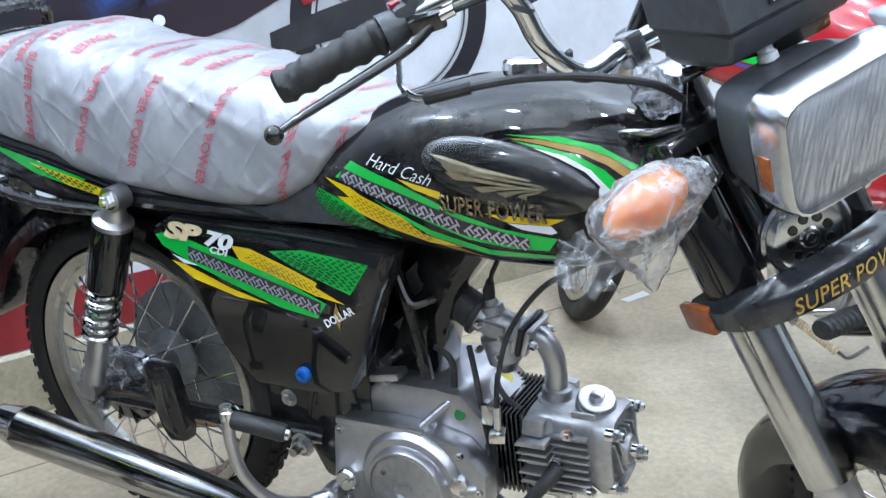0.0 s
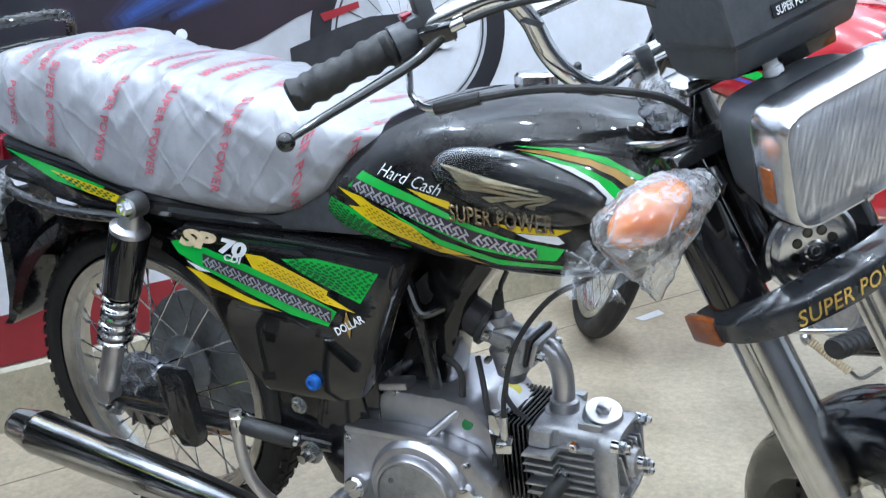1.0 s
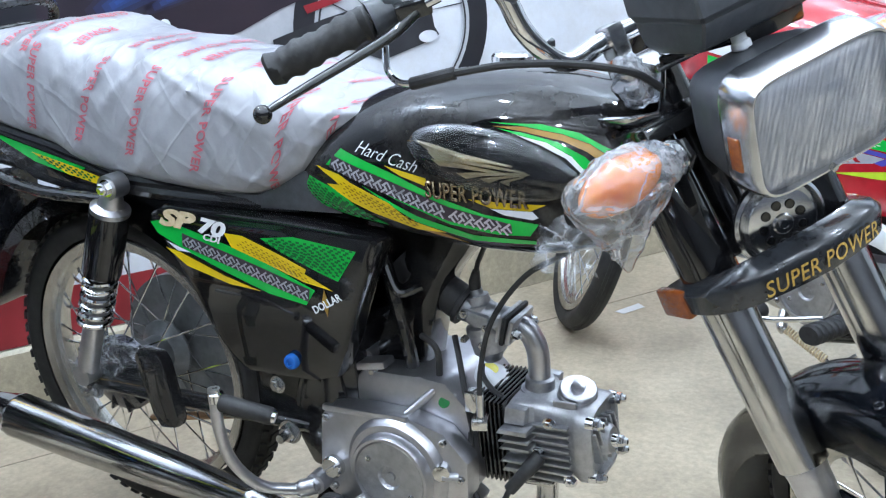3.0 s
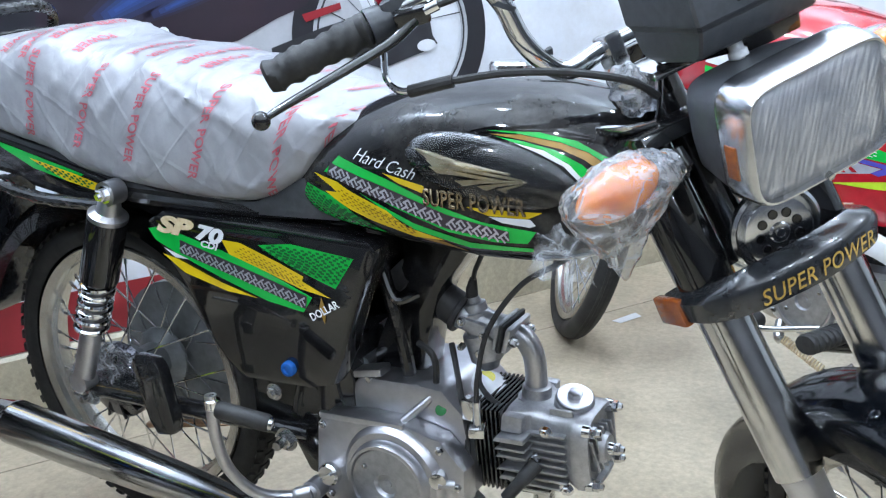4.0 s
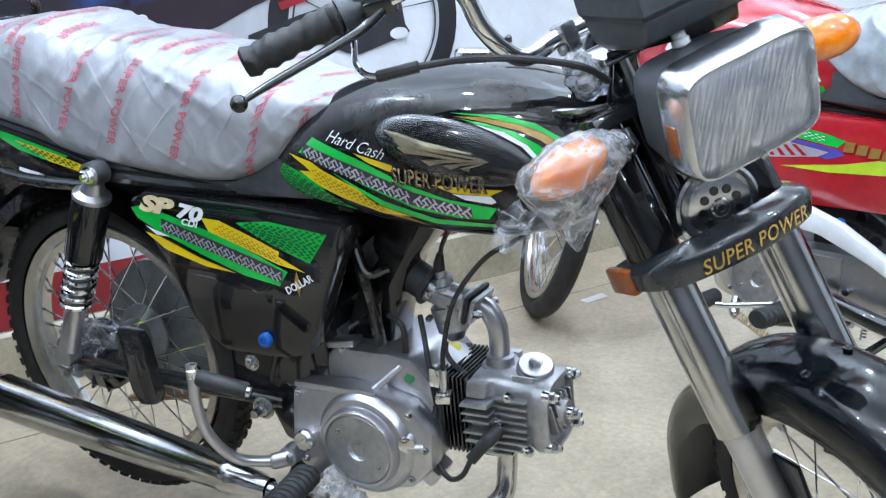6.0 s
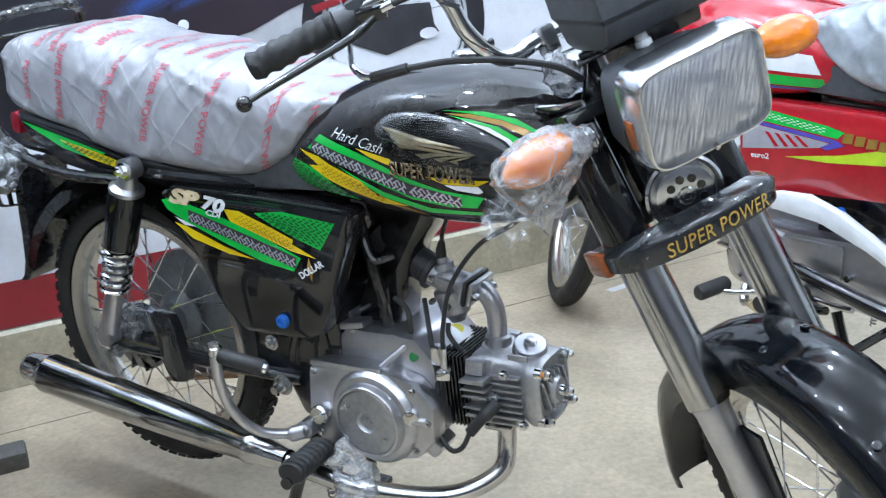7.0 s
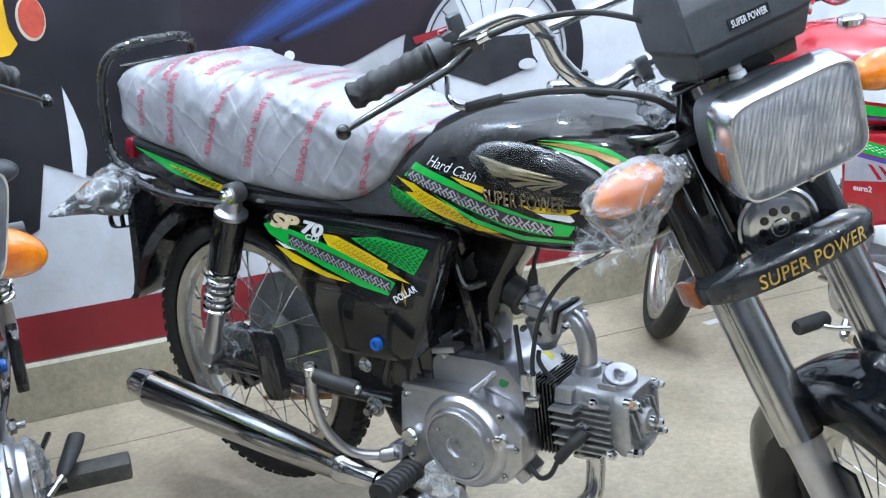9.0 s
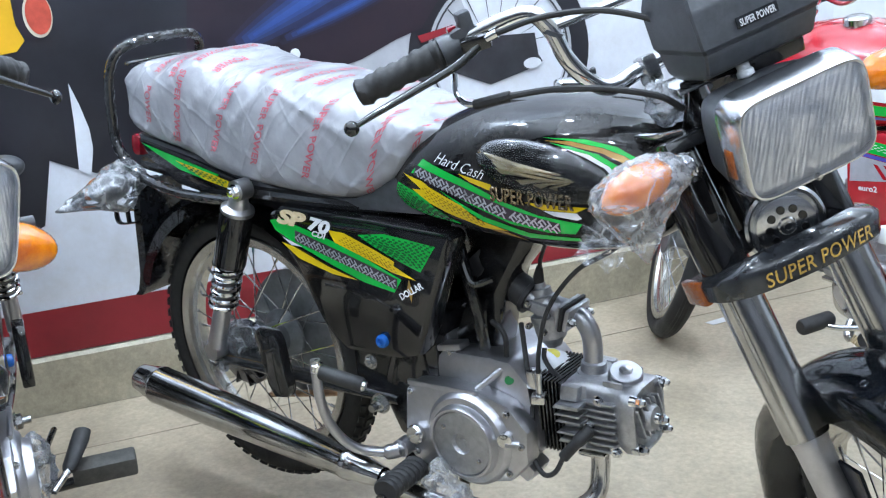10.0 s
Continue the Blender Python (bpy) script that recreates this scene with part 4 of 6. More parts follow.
    if style != "plain":
        lines = [(-0.17 + 0.71 * i / 60, seat_line(-0.17 + 0.71 * i / 60)) for i in range(61)]
        # each line of print runs over the top and down the side: its upper end, lean and words
        for x, z, lean, body in ((-0.085, 0.815, 0.22, "POWER"), (0.0, 0.845, 0.20, "SUPER POWER"), (0.125, 0.828, 0.42, "SUPER POWER"), (0.222, 0.815, 0.42, "SUPER POWER"), (0.340, 0.806, 0.40, "SUPER POWER"), (0.460, 0.792, 0.40, "SUPER POWER"), (0.545, 0.79, 0.7, "POWER")):
            st = 0.118 + z - smooth_interp(x, SEAT_LOW)
            P("red_print", seat_print(bmesh.new(), body, 0.0205, x, st, lines, lean), "red_ink", seat, "red printed lettering on the film", smooth=False)
            P("red_print", seat_print(bmesh.new(), "SUPER POWER", 0.0205, x + lean * 0.12, st + 0.165, lines, lean * 0.5), "red_ink", seat, "red printed lettering on the film", smooth=False)
            P("red_print", seat_print(bmesh.new(), "POWER", 0.0205, x + 0.055 + lean * 0.05, st + 0.10, lines, lean * 0.5), "red_ink", seat, "red printed lettering on the film", smooth=False)

    # -- tail panels, rail, lamp, flap
    for sd in (-1, 1):
        bm = bmesh.new()
        plate(bm, [(-0.16, 0.712), (-0.02, 0.685), (0.10, 0.655), (0.13, 0.625), (0.03, 0.618), (-0.06, 0.632), (-0.13, 0.672)], sd * 0.095, sd * 0.112, 0.004)
        tp = P("tail_panel", bm, paint)
        bm = bmesh.new()
        drape(bm, [(-0.15, 0.706), (-0.04, 0.682), (0.06, 0.66), (0.03, 0.645), (-0.05, 0.662), (-0.11, 0.688)], lambda x, z: 0.1125, 0.0008, sd, 0.05)
        P("green_stripe", bm, "green" if green else "white_vinyl", tp)
        bm = bmesh.new()
        drape(bm, [(-0.055, 0.678), (0.04, 0.660), (0.10, 0.646), (0.085, 0.636), (0.02, 0.648)], lambda x, z: 0.1125, 0.0016, sd, 0.05)
        P("yellow_stripe", bm, "yellow" if green else "blue_vinyl", tp)
        bm = bmesh.new()
        dashes(bm, [((-0.04, 0.672), (0.08, 0.646)), ((-0.02, 0.664), (0.07, 0.643))], lambda x, z: 0.1125, 0.0022, sd)
        tagged(P("dark_print", bm, "green_dark", tp, smooth=False), kind="stuff")
    bm = bmesh.new()
    half = [(0.10, -0.122, 0.617), (-0.04, -0.122, 0.618), (-0.15, -0.122, 0.64), (-0.205, -0.118, 0.675), (-0.228, -0.115, 0.72), (-0.222, -0.112, 0.82), (-0.200, -0.10, 0.872), (-0.182, -0.06, 0.890), (-0.178, 0, 0.893)]
    tube(bm, curve(half + [(x, -y, z) for x, y, z in half[-2::-1]], 12), 0.0098, 14)
    tube(bm, curve([(-0.196, -0.085, 0.85), (-0.182, 0, 0.855), (-0.196, 0.085, 0.85)]), 0.008, 10, flat=0.5)
    for v in bm.verts:
        v.co += Vector((1, 1, 1)) * 0.0014 * noise.noise(v.co * 150)
    P("grab_rail", bm, "wrapped_black", smooth=False)
    bm = bmesh.new()
    box(bm, (0.030, 0.085, 0.045), (-0.300, 0.02, 0.672), (0, 10, 0), 0.012)
    box(bm, (0.09, 0.04, 0.02), (-0.255, 0.02, 0.665), (0, 0, 0), 0.006)
    P("tail_light", bm, "red_lens")
    bm = bmesh.new()
    loops = []
    for k in range(29):
        a = radians(35 + 125 * k / 28)
        d = Vector((math.cos(a), 0, math.sin(a)))
        loops.append([Vector((0, y, REAR_Z)) + d * (0.322 + dr) for y, dr in ((-0.066, -0.035), (-0.064, -0.01), (-0.05, 0.006), (0, 0.014), (0.05, 0.006), (0.064, -0.01), (0.066, -0.035))])
    rings(bm, loops, closed=False, cap=False)
    bmesh.ops.solidify(bm, geom=bm.faces[:], thickness=0.002)
    P("rear_fender", bm, "black_paint")
    bm = bmesh.new()
    rings(bm, [[Vector((x + dx, y, z)) for dx, y in ((0.0, -0.055), (-0.016, -0.06), (-0.024, -0.03), (-0.024, 0.03), (-0.016, 0.06), (0, 0.055))] for x, z in ((-0.262, 0.60), (-0.272, 0.54), (-0.279, 0.46), (-0.287, 0.40), (-0.300, 0.365), (-0.314, 0.352))])
    P("mud_flap", bm, "grey_plastic")
    bm = bmesh.new()
    tube(bm, curve([(-0.27, -0.066, 0.548), (-0.325, -0.066, 0.545), (-0.338, -0.066, 0.537), (-0.338, -0.066, 0.520), (-0.325, -0.066, 0.513), (-0.27, -0.066, 0.522)]), 0.0065, 8, flat=0.4)
    tube(bm, [(-0.30, -0.066, 0.546), (-0.30, -0.066, 0.518)], 0.006, 8, flat=0.4)
    P("plate_bracket", bm, "black_metal")
    for sd in (-1, 1):
        bm = bmesh.new()
        tube(bm, [(-0.19, sd * 0.06, 0.62), (-0.20, sd * 0.135, 0.625)], 0.008, 10)
        ball(bm, (-0.202, sd * 0.165, 0.625), (0.028, 0.045, 0.028))
        bl = P("rear_indicator", bm, "black_plastic")
        bm = bmesh.new()
        ball(bm, (-0.222, sd * 0.165, 0.625), (0.018, 0.038, 0.023))
        P("lens", bm, "amber_dark", bl, "amber indicator lens")
        if not green:
            continue
        bm = bmesh.new()
        ball(bm, (0, 0, 0), (0.046, 0.062, 0.044), None, 56, 0.016, 19, 3.0 + sd)
        for v in bm.verts:
            out = max(0.0, v.co.y * sd / 0.062)
            v.co = Vector((v.co.x * (1 - 0.55 * out) - 0.012 * out, v.co.y + sd * 0.055 * out ** 2, v.co.z * (1 - 0.6 * out) - 0.012 * out))
        bmesh.ops.translate(bm, vec=(-0.190, sd * 0.160, 0.628), verts=bm.verts[:])
        P("bag", bm, "bag_film", bl, "crumpled clear plastic bag")

    if green:
        bm = bmesh.new()
        ball(bm, (-0.002, -0.082, REAR_Z + 0.030), (0.070, 0.020, 0.050), None, 44, 0.012, 55, 21.0)
        P("hub_film", bm, "bag_film", rw, "crumpled clear plastic film")

    # -- shocks and swing arm
    for sd in (-1, 1):
        a, b = Vector((0.132, sd * 0.13, 0.643)), Vector((0.0, sd * 0.13, 0.315))
        bm = bmesh.new()
        tube(bm, [a.lerp(b, t) for t in (0.10, 0.12, 0.13, 0.43)], [0.020, 0.029, 0.0300, 0.0300], 28)
        sh = P("shock_absorber", bm, "black_paint")
        bm = bmesh.new()
        tube(bm, [a.lerp(b, t) for t in (0.0, 0.05, 0.09, 0.105, 0.125)], [0.014, 0.016, 0.02, 0.030, 0.030], 24)
        lathe(bm, [(-0.014, 0.019), (0.014, 0.019)], a, (0, 1, 0), 20)
        P("top_mount", bm, "alloy", sh)
        bm = bmesh.new()
        bolt(bm, a + Vector((0, sd * 0.014, 0)), (0, sd, 0), 0.010, 0.012)
        P("bolt", bm, "chrome", sh)
        bm = bmesh.new()
        u, v = frame_of(b - a)
        tube(bm, [a.lerp(b, 0.42 + 0.295 * k / 168) + 0.0235 * (u * math.cos(2 * math.pi * 6.5 * k / 168) + v * math.sin(2 * math.pi * 6.5 * k / 168)) for k in range(169)], 0.0048, 8)
        P("spring", bm, "chrome", sh)
        bm = bmesh.new()
        tube(bm, [a.lerp(b, t) for t in (0.45, 0.72, 0.74, 0.97)], [0.015, 0.015, 0.017, 0.017], 18)
        lathe(bm, [(-0.014, 0.018), (0.014, 0.018)], b, (0, 1, 0), 20)
        P("damper_tube", bm, "alloy", sh)
        # swing arm leg with its axle nut
        bm = bmesh.new()
        tube(bm, curve([(-0.035, sd * 0.105, 0.286), (0.06, sd * 0.105, 0.291), (0.24, sd * 0.10, 0.292), (0.42, sd * 0.085, 0.290)]), 0.018, 14, flat=0.7)
        arm = P("swing_arm_leg", bm, "wrapped_black")
        bm = bmesh.new()
        bolt(bm, (0.0, sd * 0.118, REAR_Z), (0, sd, 0), 0.013, 0.012)
        rod(bm, (0, sd * 0.11, REAR_Z), (0, sd * 0.142, REAR_Z), 0.006)
        tube(bm, [(0.0, sd * 0.128, REAR_Z), (-0.03, sd * 0.128, REAR_Z + 0.004)], 0.004, 8)
        P("axle_nut", bm, "steel", arm)
        bm = bmesh.new()
        bolt(bm, (0.395, sd * 0.112, 0.285), (0, sd, 0), 0.014, 0.012)
        rod(bm, (0.395, sd * 0.10, 0.285), (0.395, sd * 0.138, 0.285), 0.007)
        P("pivot_nut", bm, "steel", arm)
        # passenger footrest bracket
        bm = bmesh.new()
        plate(bm, [(0.136, 0.378), (0.146, 0.392), (0.186, 0.390), (0.196, 0.374), (0.210, 0.285), (0.206, 0.268), (0.172, 0.262), (0.158, 0.285)], sd * 0.128, sd * 0.152, 0.006)
        P("passenger_footrest", bm, "wrapped_black")
    bm = bmesh.new()
    tube(bm, [(-0.06, 0.045, 0.135), (0.10, 0.045, 0.172), (0.24, 0.05, 0.205), (0.46, 0.06, 0.225)], 0.012, 8, flat=0.5)
    P("drive_chain", bm, "brown_chain")
    if green:
        bm = bmesh.new()
        lathe(bm, [(-0.01, 0.135), (0.008, 0.135), (0.016, 0.125), (0.016, 0.0)], (0.03, 0.075, 0.285), (0, 1, 0), 40)
        P("sprocket_case", bm, "dull_grey", None, "dull grey drive sprocket case")
    elif style == "red":
        bm = bmesh.new()
        ol = [(-0.10, 0.30), (-0.07, 0.36), (0.02, 0.38), (0.15, 0.372), (0.33, 0.360), (0.54, 0.350), (0.56, 0.33), (0.55, 0.235), (0.30, 0.205), (0.10, 0.195), (-0.06, 0.205)]
        plate(bm, ol, 0.075, 0.125, 0.016)
        cc = P("chain_case", bm, "alloy", None, "silver painted chain case")
        bm = bmesh.new()
        plate(bm, [(0.41, 0.345), (0.54, 0.338), (0.545, 0.30), (0.50, 0.285), (0.41, 0.275)], 0.124, 0.131, 0.003)
        P("case_panel", bm, "alloy", cc)
        bm = bmesh.new()
        plate(bm, [(0.605, 0.420), (0.54, 0.440), (0.477, 0.443), (0.405, 0.421), (0.346, 0.390), (0.25, 0.335), (0.25, 0.305), (0.343, 0.356), (0.445, 0.393), (0.548, 0.402), (0.605, 0.402)], 0.137, 0.163, 0.009)
        gd = P("white_guard", bm, "white_enamel", None, "white heel guard with a strip of tape")
        bm = bmesh.new()
        plate(bm, [(0.585, 0.425), (0.545, 0.435), (0.555, 0.39), (0.575, 0.352), (0.595, 0.35)], 0.164, 0.166, 0.0)
        P("tape_strip", bm, "bag_film", gd, "strip of clear tape")
        bm = bmesh.new()
        tube(bm, [(0.50, 0.158, 0.292), (0.485, 0.160, 0.289), (0.33, 0.165, 0.257), (0.16, 0.165, 0.225)], [0.010, 0.015, 0.016, 0.016], 14)
        P("footrest_bar", bm, "black_metal")
        bm = bmesh.new()
        p, q = Vector((0.625, 0.13, 0.176)), Vector((0.535, 0.13, 0.136))
        u, v = frame_of(q - p)
        tube(bm, [p.lerp(q, k / 144) + 0.0075 * (u * math.cos(k * 0.7) + v * math.sin(k * 0.7)) for k in range(145)], 0.0022, 6)
        P("stand_spring", bm, "gold_paint", None, "brass-coloured stand spring")
        bm = bmesh.new()
        tube(bm, curve([(0.64, 0.11, 0.20), (0.632, 0.13, 0.180), (0.622, 0.132, 0.172)]), 0.011, 10)
        P("spring_post", bm, "steel")
        bm = bmesh.new()
        tube(bm, curve([(0.535, 0.13, 0.136), (0.515, 0.125, 0.128), (0.49, 0.10, 0.15)]), 0.004, 8)
        P("spring_hook", bm, "steel")

    # -- side covers
    cov = [(0.183, 0.604), (0.219, 0.621), (0.413, 0.620), (0.572, 0.613), (0.585, 0.603), (0.568, 0.56), (0.549, 0.52), (0.520, 0.441), (0.498, 0.394), (0.455, 0.382), (0.335, 0.376), (0.305, 0.40), (0.282, 0.43), (0.241, 0.511), (0.206, 0.562)]
    if not green:
        cov = [(0.183, 0.596), (0.219, 0.606), (0.572, 0.610), (0.650, 0.606), (0.664, 0.58), (0.655, 0.425), (0.62, 0.416), (0.50, 0.432), (0.335, 0.442), (0.25, 0.49), (0.206, 0.55)]
    for sd in (-1, 1):
        bm = bmesh.new()
        plate(bm, cov, sd * 0.080, sd * 0.1225, 0.011)
        sc = P("side_cover", bm, paint)
        if green:
            bm = bmesh.new()
            drape(bm, [(0.189, 0.592), (0.214, 0.598), (0.326, 0.573), (0.403, 0.551), (0.476, 0.524), (0.459, 0.500), (0.397, 0.508), (0.32, 0.531), (0.239, 0.559), (0.20, 0.576)], flat_y, 0.0008, sd, 0.06)
            drape(bm, [(0.391, 0.589), (0.448, 0.597), (0.549, 0.588), (0.516, 0.542), (0.48, 0.553), (0.426, 0.572)], flat_y, 0.0008, sd, 0.06)
            P("green_stripe", bm, "green", sc, "bright green stripe decal")
            bm = bmesh.new()
            drape(bm, [(0.327, 0.590), (0.36, 0.589), (0.425, 0.568), (0.465, 0.553), (0.462, 0.546), (0.507, 0.527), (0.459, 0.534), (0.394, 0.554), (0.338, 0.570)], flat_y, 0.0014, sd, 0.06)
            drape(bm, [(0.212, 0.556), (0.24, 0.551), (0.318, 0.525), (0.382, 0.510), (0.327, 0.513), (0.25, 0.531)], flat_y, 0.0014, sd, 0.06)
            P("yellow_stripe", bm, "yellow", sc, "yellow stripe decal")
            bm = bmesh.new()
            drape(bm, [(0.216, 0.566), (0.262, 0.553), (0.236, 0.553)], flat_y, 0.0020, sd, 0.06)
            P("white_stripe", bm, "white_vinyl", sc)
            bm = bmesh.new()
            drape(bm, [(0.248, 0.581), (0.36, 0.553), (0.468, 0.5245), (0.464, 0.5055), (0.355, 0.534), (0.246, 0.561)], flat_y, 0.0015, sd, 0.06)
            P("dark_band", bm, "black_ink", sc)
            bm = bmesh.new()
            marks(bm, (0.246, 0.572), (0.468, 0.5145), 0.0195, flat_y, 0.0021, sd)
            tagged(P("tread_print", bm, "silver_vinyl", sc, "silver tyre-tread print", smooth=False), kind="stuff")
            bm = bmesh.new()
            dashes(bm, [((0.41, 0.590), (0.545, 0.586)), ((0.40, 0.586), (0.541, 0.580)), ((0.41, 0.582), (0.537, 0.573)), ((0.42, 0.578), (0.533, 0.567)), ((0.43, 0.574), (0.529, 0.561)), ((0.44, 0.570), (0.525, 0.555)), ((0.45, 0.566), (0.520, 0.549))], flat_y, 0.0021, sd)
            tagged(P("dark_print", bm, "green_dark", sc, smooth=False), kind="stuff")
            bm = bmesh.new()
            dashes(bm, [((0.36, 0.582), (0.46, 0.548)), ((0.35, 0.577), (0.455, 0.543)), ((0.36, 0.570), (0.47, 0.537))], flat_y, 0.0024, sd, 0.0045, 0.0009)
            tagged(P("ochre_print", bm, "ochre", sc, smooth=False), kind="stuff")
            if sd < 0:
                P("gold_letters", lay_text("SP", 0.034, (0.208, 0.592), -3, flat_y, 0.0028, sd, shear=0.35, bold=0.0022, stretch=1.75), "gold_paint", sc, "gold lettering", smooth=False)
                P("white_letters", lay_text("70", 0.031, (0.279, 0.588), -6, flat_y, 0.0028, sd, shear=0.3, bold=0.0016, stretch=1.5), "white_vinyl", sc, "white lettering", smooth=False)
                P("cdi_letters", lay_text("CDI", 0.014, (0.287, 0.5765), -6, flat_y, 0.0030, sd, shear=0.3, bold=0.0005, stretch=1.3), "white_vinyl", sc, smooth=False)
                P("dollar_letters", lay_text("DOLLAR", 0.0155, (0.474, 0.490), 30, flat_y, 0.0028, sd, bold=0.0004, stretch=0.92), "white_vinyl", sc, "white lettering", smooth=False)
                bm = bmesh.new()
                drape(bm, [(0.492, 0.528), (0.498, 0.508), (0.494, 0.488), (0.486, 0.508)], flat_y, 0.0018, sd, 0.06)
                P("orange_diamond", bm, "gold", sc)
        else:
            bm = bmesh.new()
            drape(bm, [(0.650, 0.598), (0.650, 0.571), (0.440, 0.552), (0.425, 0.566), (0.460, 0.574)], flat_y, 0.0008, sd, 0.06)
            P("green_stripe", bm, "green", sc, "green stripe decal")
            bm = bmesh.new()
            dashes(bm, [((0.64, 0.588), (0.465, 0.567)), ((0.64, 0.582), (0.465, 0.561))], flat_y, 0.0014, sd, 0.007, 0.0008)
            tagged(P("pale_chevron", bm, "white_vinyl", sc, smooth=False), kind="stuff")
            bm = bmesh.new()
            drape(bm, [(0.650, 0.569), (0.440, 0.549), (0.425, 0.540), (0.46, 0.527), (0.475, 0.531), (0.452, 0.542), (0.650, 0.562)], flat_y, 0.0010, sd, 0.06)
            P("blue_stripe", bm, "blue_vinyl", sc, "violet stripe decal")
            bm = bmesh.new()
            drape(bm, [(0.650, 0.561), (0.456, 0.541), (0.476, 0.530), (0.55, 0.518), (0.650, 0.505)], flat_y, 0.0008, sd, 0.06)
            P("white_stripe", bm, "silver_vinyl", sc)
            for k in range(4):
                bm = bmesh.new()
                drape(bm, [(0.498 + 0.022 * k, 0.5285 - 0.003 * k), (0.508 + 0.022 * k, 0.5275 - 0.003 * k), (0.532 + 0.022 * k, 0.547), (0.522 + 0.022 * k, 0.546)], flat_y, 0.0016, sd, 0.06)
                P("red_bar", bm, "red_paint", sc)
            bm = bmesh.new()
            drape(bm, [(0.552, 0.5015), (0.43, 0.522), (0.36, 0.540), (0.25, 0.545), (0.25, 0.525), (0.36, 0.513), (0.46, 0.503)], flat_y, 0.0012, sd, 0.06)
            P("lime_stripe", bm, "lime", sc, "lime stripe decal")
            for k in range(4):
                bm = bmesh.new()
                x = 0.425 - 0.024 * k
                drape(bm, [(x, 0.565 - 0.002 * k), (x - 0.020, 0.566 - 0.002 * k), (x - 0.016, 0.547 - 0.002 * k), (x + 0.004, 0.546 - 0.002 * k)], flat_y, 0.0022, sd, 0.06)
                P("gold_bar", bm, "gold", sc)
            P("small_letters", lay_text("euro2", 0.016, (0.628 if sd > 0 else 0.585, 0.490), 2, flat_y, 0.0026, sd, bold=0.0003, stretch=1.1), "white_vinyl", sc, "small white lettering", smooth=False)
        bm = bmesh.new()
        lathe(bm, [(0, 0.0115), (0.006, 0.0115), (0.009, 0.010), (0.010, 0.006), (0.007, 0.005), (0.007, 0)], (0.424, sd * 0.122, 0.410), (0, sd, 0), 24)
        P("lock_knob", bm, "blue_plastic", sc, "blue plastic lock knob")
        bm = bmesh.new()
        bolt(bm, (0.385, sd * 0.115, 0.362), (0, sd, 0), 0.010, 0.009)
        P("bolt", bm, "steel")
    # battery box and frame behind
    bm = bmesh.new()
    box(bm, (0.19, 0.16, 0.16), (0.405, 0, 0.365), (0, 0, 0), 0.012)
    box(bm, (0.16, 0.15, 0.10), (0.43, 0, 0.58), (0, 0, 0), 0.01)
    P("battery_box", bm, "black_metal")
    bm = bmesh.new()
    plate(bm, [(0.90, 0.80), (0.88, 0.70), (0.78, 0.64), (0.675, 0.585), (0.622, 0.52), (0.598, 0.44), (0.588, 0.385), (0.52, 0.365), (0.50, 0.40), (0.535, 0.48), (0.565, 0.56), (0.56, 0.62), (0.70, 0.70), (0.80, 0.78)], -0.032, 0.032, 0.012)
    tube(bm, curve([(0.62, -0.03, 0.63), (0.40, -0.09, 0.63), (0.10, -0.10, 0.635), (-0.18, -0.09, 0.66)]), 0.013, 10)
    tube(bm, curve([(0.62, 0.03, 0.63), (0.40, 0.09, 0.63), (0.10, 0.10, 0.635), (-0.18, 0.09, 0.66)]), 0.013, 10)
    plate(bm, [(0.41, 0.40), (0.47, 0.41), (0.49, 0.30), (0.46, 0.215), (0.41, 0.22), (0.375, 0.29)], -0.085, 0.085, 0.008)
    P("frame", bm, "black_metal")
    bm = bmesh.new()
    tube(bm, curve([(0.54, -0.05, 0.57), (0.56, -0.055, 0.50), (0.572, -0.05, 0.43), (0.575, -0.045, 0.385)]), 0.010, 10)
    tube(bm, curve([(0.55, -0.06, 0.55), (0.575, -0.07, 0.515), (0.60, -0.05, 0.52)]), 0.006, 8)
    P("wiring_loom", bm, "black_metal")
    bm = bmesh.new()
    tube(bm, curve([(0.545, 0, 0.54), (0.57, 0, 0.517), (0.585, 0, 0.509), (0.600, 0, 0.501)]), [0.034] * 6 + [0.030] * 6 + [0.026] * 7, 18)
    P("air_duct", bm, "rubber")

    # -- engine
    bm = bmesh.new()
    plate(bm, [(0.455, 0.33), (0.478, 0.365), (0.51, 0.392), (0.60, 0.396), (0.640, 0.394), (0.672, 0.362), (0.69, 0.25), (0.64, 0.20), (0.50, 0.19), (0.45, 0.22)], -0.075, 0.075, 0.012)
    case = P("crankcase", bm, "alloy")
    for sd in (-1, 1):
        bm = bmesh.new()
        plate(bm, [(0.441, 0.225), (0.452, 0.325), (0.466, 0.342), (0.535, 0.349), (0.60, 0.350), (0.655, 0.338), (0.692, 0.30), (0.690, 0.245), (0.655, 0.205), (0.585, 0.184), (0.50, 0.184), (0.455, 0.200)], sd * 0.074, sd * 0.112, 0.011)
        lathe(bm, [(0.105, 0.082), (0.116, 0.080), (0.123, 0.073), (0.124, 0.064), (0.133, 0.0625), (0.138, 0.060), (0.138, 0.056), (0.133, 0.0545)], (0.580, 0, 0.266), (0, sd, 0), 48, cap=False)
        plate(bm, [(0.46, 0.335), (0.60, 0.343), (0.60, 0.352), (0.46, 0.345)], sd * 0.106, sd * 0.115, 0.003)
        P("engine_cover", bm, "alloy", case)
        bm = bmesh.new()
